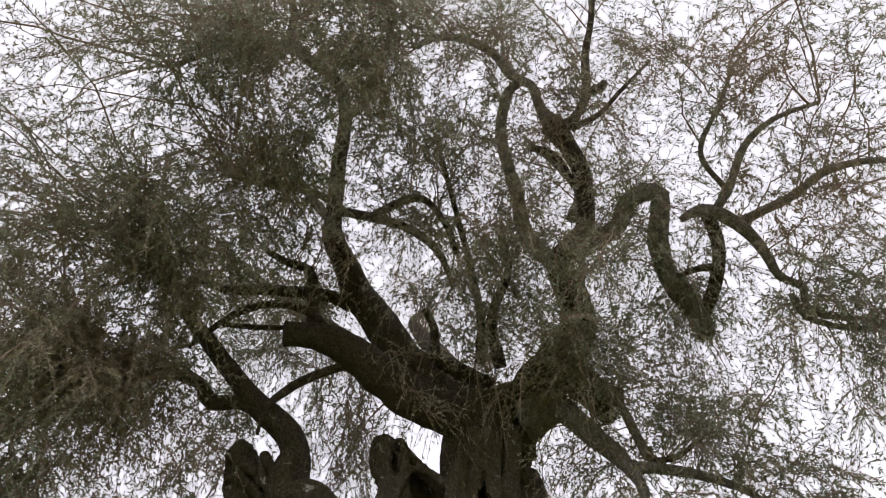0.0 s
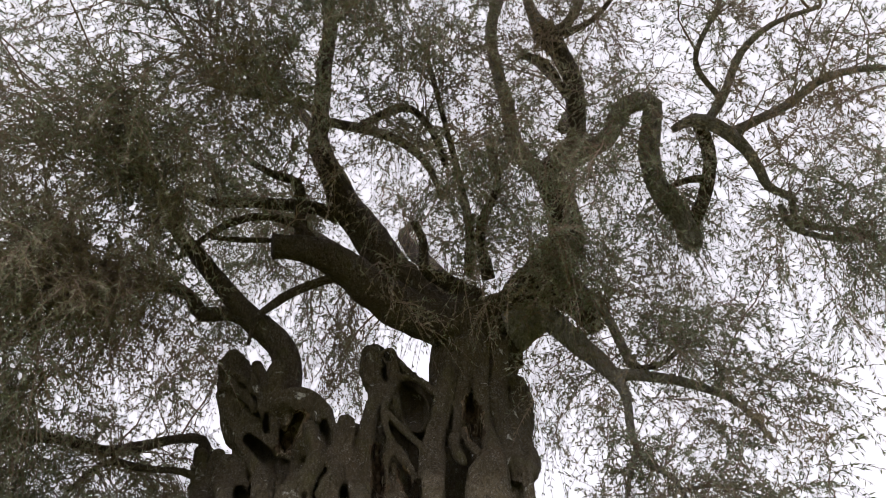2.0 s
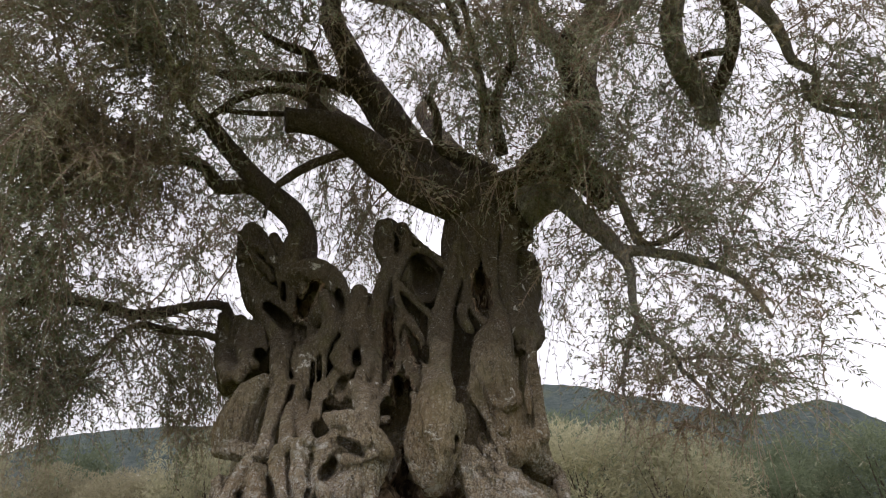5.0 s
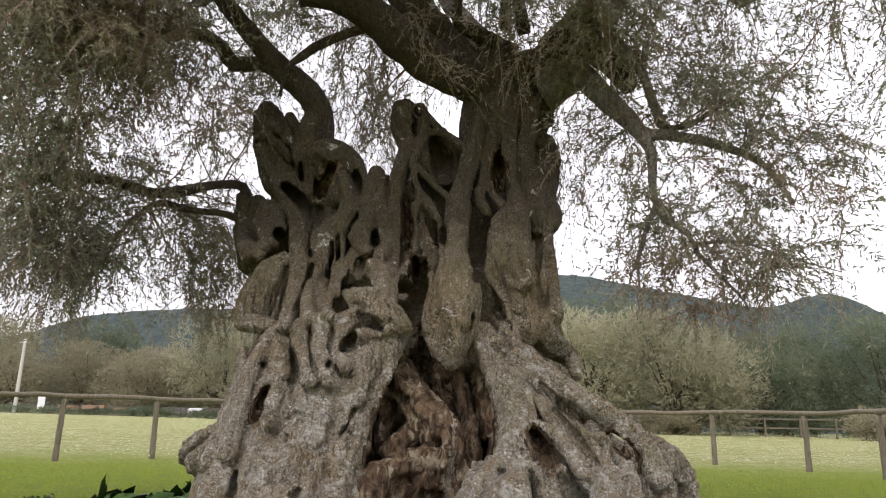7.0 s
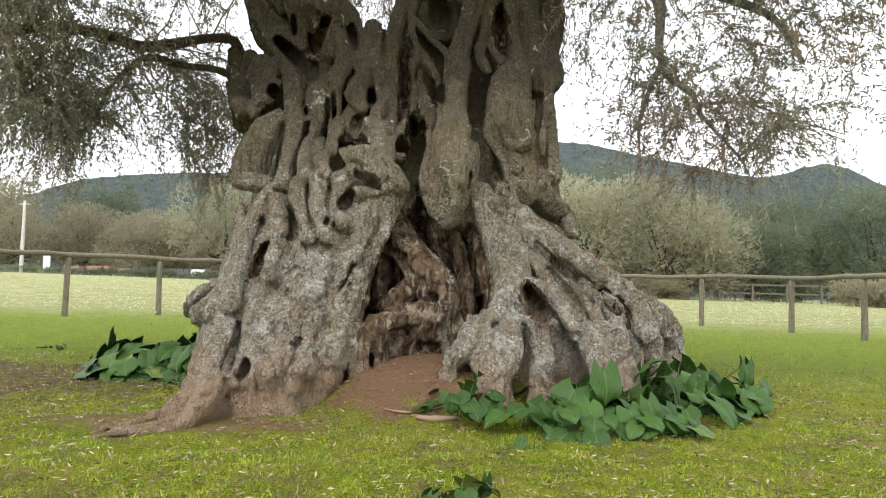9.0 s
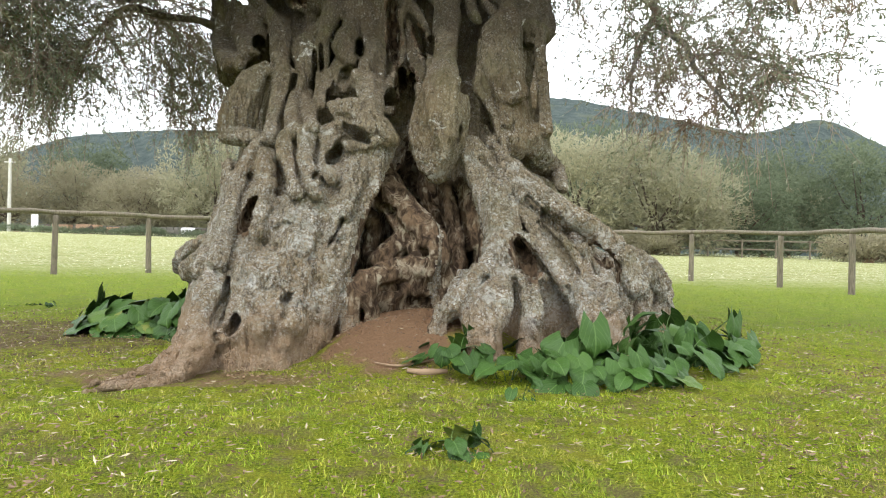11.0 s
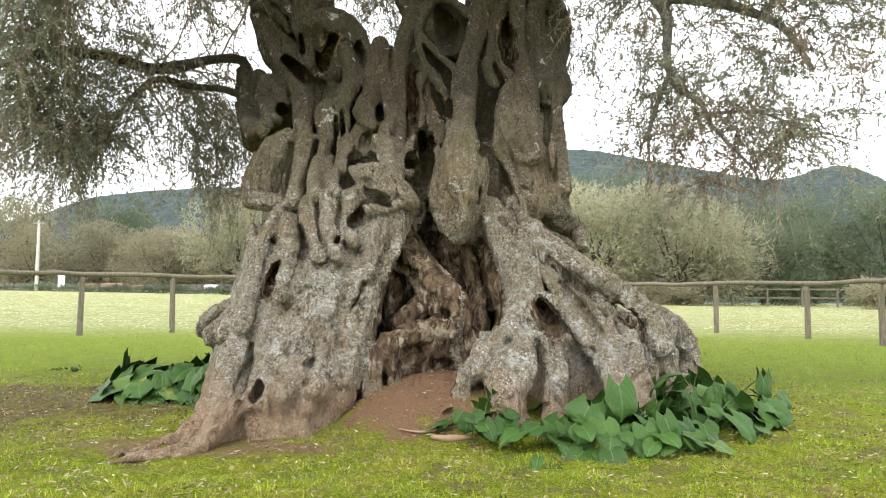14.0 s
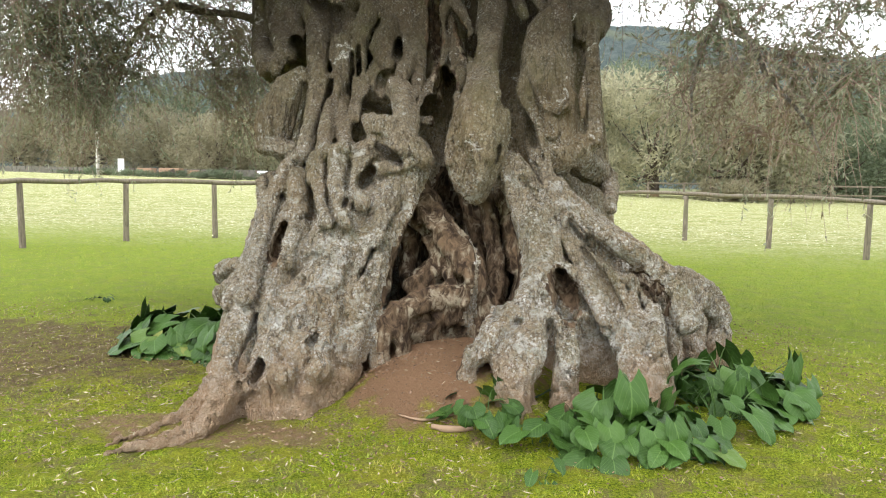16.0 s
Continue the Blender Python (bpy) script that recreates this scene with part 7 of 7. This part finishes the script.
for q, (k, x, y, s) in enumerate([
    ("g", 15.8, 50, 0.92), ("g", 4.5, 53, 1.05), ("d", 21.5, 53, 0.86), ("d", 36, 52, 0.82), ("d", 20, 66, 1.2), ("g", 28.5, 62, 1.0), ("d", 41, 54, 1.05), ("d", 47, 58, 1.1),
    ("g", -22, 66, 1.0), ("g", -17, 62, 0.9), ("b", -26, 70, 1.1), ("b", -39, 74, 1.1), ("b", -44, 70, 1.15), ("g", -50, 76, 1.1), ("b", -56, 74, 1.2),
    ("g", -12, 68, 1.0), ("b", -8, 66, 1.1), ("g", -3, 70, 1.1), ("d", 1, 76, 1.1), ("d", -28, 84, 1.1), ("g", -37, 88, 1.2), ("d", -46, 90, 1.2), ("g", -18, 82, 1.2), ("d", 12, 70, 1.2), ("g", 53, 56, 1.0), ("d", 33, 70, 1.3),
]):
    src = KINDS[k][q % 2]
    c = copy_thing(src, pose(x, y, float(ground_z(x, y)), 0, 0, 67 * q))
    c.scale = (s, s, s * (0.72 + 0.11 * (q * 3 % 5)))

# ---- small things at the meadow's far edge ----
pole = thing("utility_pole", (-37.6, 60, float(ground_z(-37.6, 60))), "pale concrete utility pole beside the far trees", "pole")
v, f = tube(smooth_path([(0, 0, -0.3, 0.17), (0, 0, 3.5, 0.14), (0, 0, 6.2, 0.11)], 0.5), 10)
link_tube("shaft", v, f, CONCRETE, pole)
v, f = tube(smooth_path([(-0.5, 0, 5.9, 0.05), (0.5, 0, 5.9, 0.05)], 0.5), 6)
link_tube("crossarm", v, f, CONCRETE, pole)


def block(name, size, mat, parent, at, label="", bevel=0.03):
    bm = bmesh.new()
    bmesh.ops.create_cube(bm, size=1)
    bmesh.ops.scale(bm, vec=size, verts=bm.verts)
    bmesh.ops.bevel(bm, geom=bm.edges[:], offset=bevel, segments=2, affect="EDGES")
    ob = part(name, bm, mat, parent, label, False)
    ob.matrix_basis = pose(*at)
    return ob


board = thing("notice_board", (-35.4, 60, float(ground_z(-35.4, 60))), "blank white board on short legs in the meadow", "board")
block("panel", (0.62, 0.05, 1.15), WHITE, board, (0, 0, 0.95))
for sx in (-0.25, 0.25):
    block("leg", (0.05, 0.05, 0.9), POST, board, (sx, 0.06, 0.4))

# ---- grass, flowers and fallen leaves ----
def scatter(count, x0, x1, y0, y1, seed, power=1.0):
    r = np.random.default_rng(seed)
    x, y = r.uniform(x0, x1, count), y0 + (y1 - y0) * r.random(count) ** power
    return r, np.stack([x, y, ground_z(x, y) + np.array([humps(a, b) for a, b in zip(x, y)])], -1)


LAWN_SEEDS = ((230000, -3.3, 3.6, 1.5, 5.4, 41, 1.2, 0.6), (200000, -6.2, 6.2, 1.2, 8.8, 21, 1.3, 0.95), (34000, -9.5, 8.5, 6.5, 17.0, 31, 1.3, 1.5))
v, f = [], []
for count, x0, x1, y0, y1, seed, power, size in LAWN_SEEDS:
    r, p = scatter(count, x0, x1, y0, y1, seed, power)
    bare = (((p[:, 0] + 0.2) / 0.8) ** 2 + ((p[:, 1] - 5.7) / 1.1) ** 2 < 1) | (((p[:, 0] + 1.6) / 0.95) ** 2 + ((p[:, 1] - 4.4) / 0.3) ** 2 < 1)
    thin = ((p[:, 0] + 4.3) / 2.4) ** 2 + ((p[:, 1] - 6.0) / 1.2) ** 2 < 1
    worn = np.array([0.7 * noise.noise(Vector((q[0] * 1.3, q[1] * 1.3, 3.0))) + 0.6 * noise.noise(Vector((q[0] * 4, q[1] * 4, 0))) + 0.5 * noise.noise(Vector((q[0] * 11, q[1] * 11, 2.0))) for q in p])
    edge = np.clip((p[:, 1] - y0) / 0.9, 0, 1) * np.clip((x1 - p[:, 0]) / 1.2, 0, 1) * np.clip((p[:, 0] - x0) / 1.2, 0, 1) * np.clip((y1 - p[:, 1]) / 1.5, 0, 1)
    p = p[(r.random(len(p)) < edge) & ~bare & ~(thin & (r.random(len(p)) < 0.72)) & (worn < 0.3 + 0.9 * r.random(len(p)))]
    tall = size * np.array([max(0.45, 0.85 + 1.1 * noise.noise(Vector((q[0] * 7, q[1] * 7, 9.0)))) for q in p])
    way = unit(r.normal(size=p.shape) * 0.8 + np.array((0, 0, 0.95)))
    side = unit(np.cross(way, r.normal(size=p.shape)))
    p = p - np.array((0, 0, 0.006))
    w = (r.uniform(0.0022, 0.0042, len(p)) * size)[:, None]
    v.append(np.stack([p - side * w, p + side * w, p + way * (r.uniform(0.018, 0.044, len(p)) * tall)[:, None]], 1).reshape(-1, 3))
v = np.vstack(v)
f = np.arange(len(v)).reshape(-1, 3)
tagged(link_mesh("grass", v, f, GRASS, None, smooth=False), "short yellow-green lawn grass", "grass", kind="stuff")

r, p = scatter(13000, -5.5, 5.0, 1.2, 8.0, 22, 1.3)
p = p[r.random(len(p)) < np.clip((p[:, 1] - 1.2) / 1.0, 0, 1)]
keep = np.array([noise.noise(Vector((q[0] * 1.3, q[1] * 1.3, 3.0))) for q in p]) + 0.5 * r.random(len(p)) > 0.12
p = p[keep | ((((p[:, 0] + 3.2) / 2.0) ** 2 + ((p[:, 1] - 5.2) / 1.3) ** 2 < 1) & (r.random(len(p)) < 0.5))]
way = unit(r.normal(size=p.shape) * np.array((1, 1, 0.15)))
side = unit(np.cross(way, np.array((0, 0, 1.0)) + r.normal(size=p.shape) * 0.4))
v, f = blades(p + np.array((0, 0, 0.022)), way, side, r.uniform(0.025, 0.062, len(p)), r.uniform(0.005, 0.011, len(p)))
tagged(link_mesh("fallen_leaves", v, f, LITTER, None, smooth=False), "dry pale olive leaves scattered on the lawn", "leaves", kind="stuff")

r, p = scatter(42000, -6.2, 5.0, 1.2, 8.5, 27, 1.4)
p = p[r.random(len(p)) < np.clip((p[:, 1] - 1.2) / 1.0, 0, 1)]
patchy = np.array([noise.noise(Vector((q[0] * 0.9 + 4, q[1] * 0.9, 7.0))) for q in p]) + 0.5 * r.random(len(p)) + 0.3 * np.exp(-((p[:, 0] + 3.6) / 2.0) ** 2 - ((p[:, 1] - 5.4) / 1.3) ** 2) > 0.16
p = p[patchy]
way = unit(r.normal(size=p.shape) * np.array((1, 1, 0.3)))
side = unit(np.cross(way, np.array((0, 0, 1.0)) + r.normal(size=p.shape) * 0.6))
v, f = blades(p + np.array((0, 0, 0.024)), way, side, r.uniform(0.012, 0.04, len(p)), r.uniform(0.005, 0.013, len(p)))
tagged(link_mesh("dry_litter", v, f, DEBRIS, None, smooth=False), "brown crumbled leaf litter in the grass", "litter", kind="stuff")

r, p = scatter(30000, -48, 44, 16, 56, 23, 0.8)
p[:, 2] += r.uniform(0.05, 0.22, len(p))
way = unit(r.normal(size=p.shape) * np.array((1, 1, 0.4)))
side = unit(np.cross(way, np.array((0, 0, 1.0)) + r.normal(size=p.shape) * 0.5))
v, f = blades(p, way, side, r.uniform(0.03, 0.06, len(p)), r.uniform(0.015, 0.035, len(p)))
tagged(link_mesh("meadow_flowers", v, f, MEADOW, None, smooth=False), "white and pale yellow wildflowers in the meadow", "flowers", kind="stuff")

# clods, pebbles and bits of root on the red soil
r, p = scatter(170, -0.85, 0.55, 4.55, 5.5, 24)
v, f = [], []
for q in p:
    s = float(r.uniform(0.004, 0.014))
    bm = bmesh.new()
    bmesh.ops.create_icosphere(bm, subdivisions=1, radius=s)
    k = r.uniform(0.6, 1.3, 3)
    n0 = len(v)
    v += [(q[0] + a.co.x * k[0], q[1] + a.co.y * k[1], q[2] + s * 0.2 + a.co.z * k[2] * 0.7) for a in bm.verts]
    f += [[n0 + a.index for a in b.verts] for b in bm.faces]
    bm.free()
tagged(link_mesh("soil_clods", v, f, CLOD, None), "small clods and pebbles on the bare red soil", "soil", kind="stuff")
for q, pts in enumerate((((-0.36, 4.78, 0.005), (-0.2, 4.75, 0.008), (-0.02, 4.8, 0.006), (0.12, 4.85, 0.004)), ((-0.14, 4.7, 0.014), (-0.02, 4.68, 0.024), (0.12, 4.7, 0.014)))):
    path = smooth_path([(x, y, float(ground_z(x, y)) + 0.012, w) for x, y, w in pts], 0.04)
    a, b = tube(path, 7, 0.3, q, 25.0)
    link_tube("surface_root", a, b, DRY_WOOD, tree, "pale dry root lying bare on the soil")

# ---- far edge of the meadow: dry wall, stacks, trough, second fence, dry shrubs ----
wall = thing("dry_stone_wall", (-32, 63.5, float(ground_z(-32, 63.5))), "low grey dry stone wall before the far trees", "wall")
r = random.Random(5)
v, f = [], []
for row in range(3):
    x = -20.0
    while x < 20:
        w, h = r.uniform(0.35, 0.8), r.uniform(0.24, 0.32)
        bm = bmesh.new()
        bmesh.ops.create_cube(bm, size=1)
        n0 = len(v)
        v += [(x + w / 2 + a.co.x * w * r.uniform(0.8, 1), a.co.y * r.uniform(0.35, 0.5), row * 0.27 + 0.1 + a.co.z * h * r.uniform(0.85, 1)) for a in bm.verts]
        f += [[n0 + a.index for a in b.verts] for b in bm.faces]
        bm.free()
        x += w
stones = link_mesh("stones", v, f, STONE, wall, "rough grey field stones", False)
stones["kind"] = "stuff"
for q, (x, w, h) in enumerate(((-34.3, 1.5, 0.42), (-31.9, 2.0, 0.5), (-29.6, 1.2, 0.35))):
    st = thing("brick_stack", (x, 62.3, float(ground_z(x, 62.3))), "stack of orange clay bricks before the far trees", "bricks", "brick stacks at the wall")
    for k in range(4):
        block("brick_layer", (w - 0.05 * (k % 2), 0.9, h / 4 - 0.01), CLAY, st, (0, 0, 0.35 + h / 8 + k * h / 4), bevel=0.02)
    block("pallet", (w, 0.95, 0.3), POST, st, (0, 0, 0.18))
tub = thing("white_tank", (-22.9, 62.0, float(ground_z(-22.9, 62.0))), "low white plastic water tank by the far trees", "tank")
block("body", (1.25, 0.9, 0.6), WHITE, tub, (0, 0, 0.55), bevel=0.08)
block("foot", (1.1, 0.75, 0.26), STONE, tub, (0, 0, 0.1))
back_fence = thing("far_fence", (8.0, 46.5, float(ground_z(19, 46.5))), "thin wooden rail fence under the far trees", "fence")
for q in range(12):
    block("post", (0.12, 0.12, 1.3), POST, back_fence, (q * 2.2, 0, 0.55), bevel=0.02)
    if q < 11:
        for z in (0.55, 1.1):
            block("rail", (2.16, 0.07, 0.1), POST, back_fence, (q * 2.2 + 1.1, 0.09, z), bevel=0.02)
shrub = far_tree("dry_shrub", "low dry reddish-grey shrub at the meadow's edge", 9, 1.5, 2.3, FAR_LEAF_BROWN, 0.12, 1500, "dry shrubs at the meadow's edge")
shrub.matrix_basis = pose(24.5, 42, float(ground_z(24.5, 42)))
for q, (x, y, s) in enumerate(((28.0, 42.6, 1.1), (34, 43, 0.9), (12.5, 45, 0.8))):
    c = copy_thing(shrub, pose(x, y, float(ground_z(x, y)), 0, 0, 70 * q + 30))
    c.scale = (s, s, s)
weed = far_tree("low_bush", "low dark green bush at the foot of the far trees", 12, 0.75, 1.5, FAR_LEAF_DARK, 0.09, 900, "low bushes at the meadow's edge")
weed.matrix_basis = pose(-26, 60.4, float(ground_z(-26, 60.4)))
for q in range(13):
    x, y = -41 + 2.05 * q + 0.6 * math.sin(q * 2.3), 61.0 + 0.5 * math.sin(q * 1.7)
    c = copy_thing(weed, pose(x, y, float(ground_z(x, y)), 0, 0, 50 * q))
    k = 0.7 + 0.25 * (q * 5 % 4) / 3
    c.scale = (k * 1.1, k, k * (0.6 + 0.12 * (q * 3 % 4)))
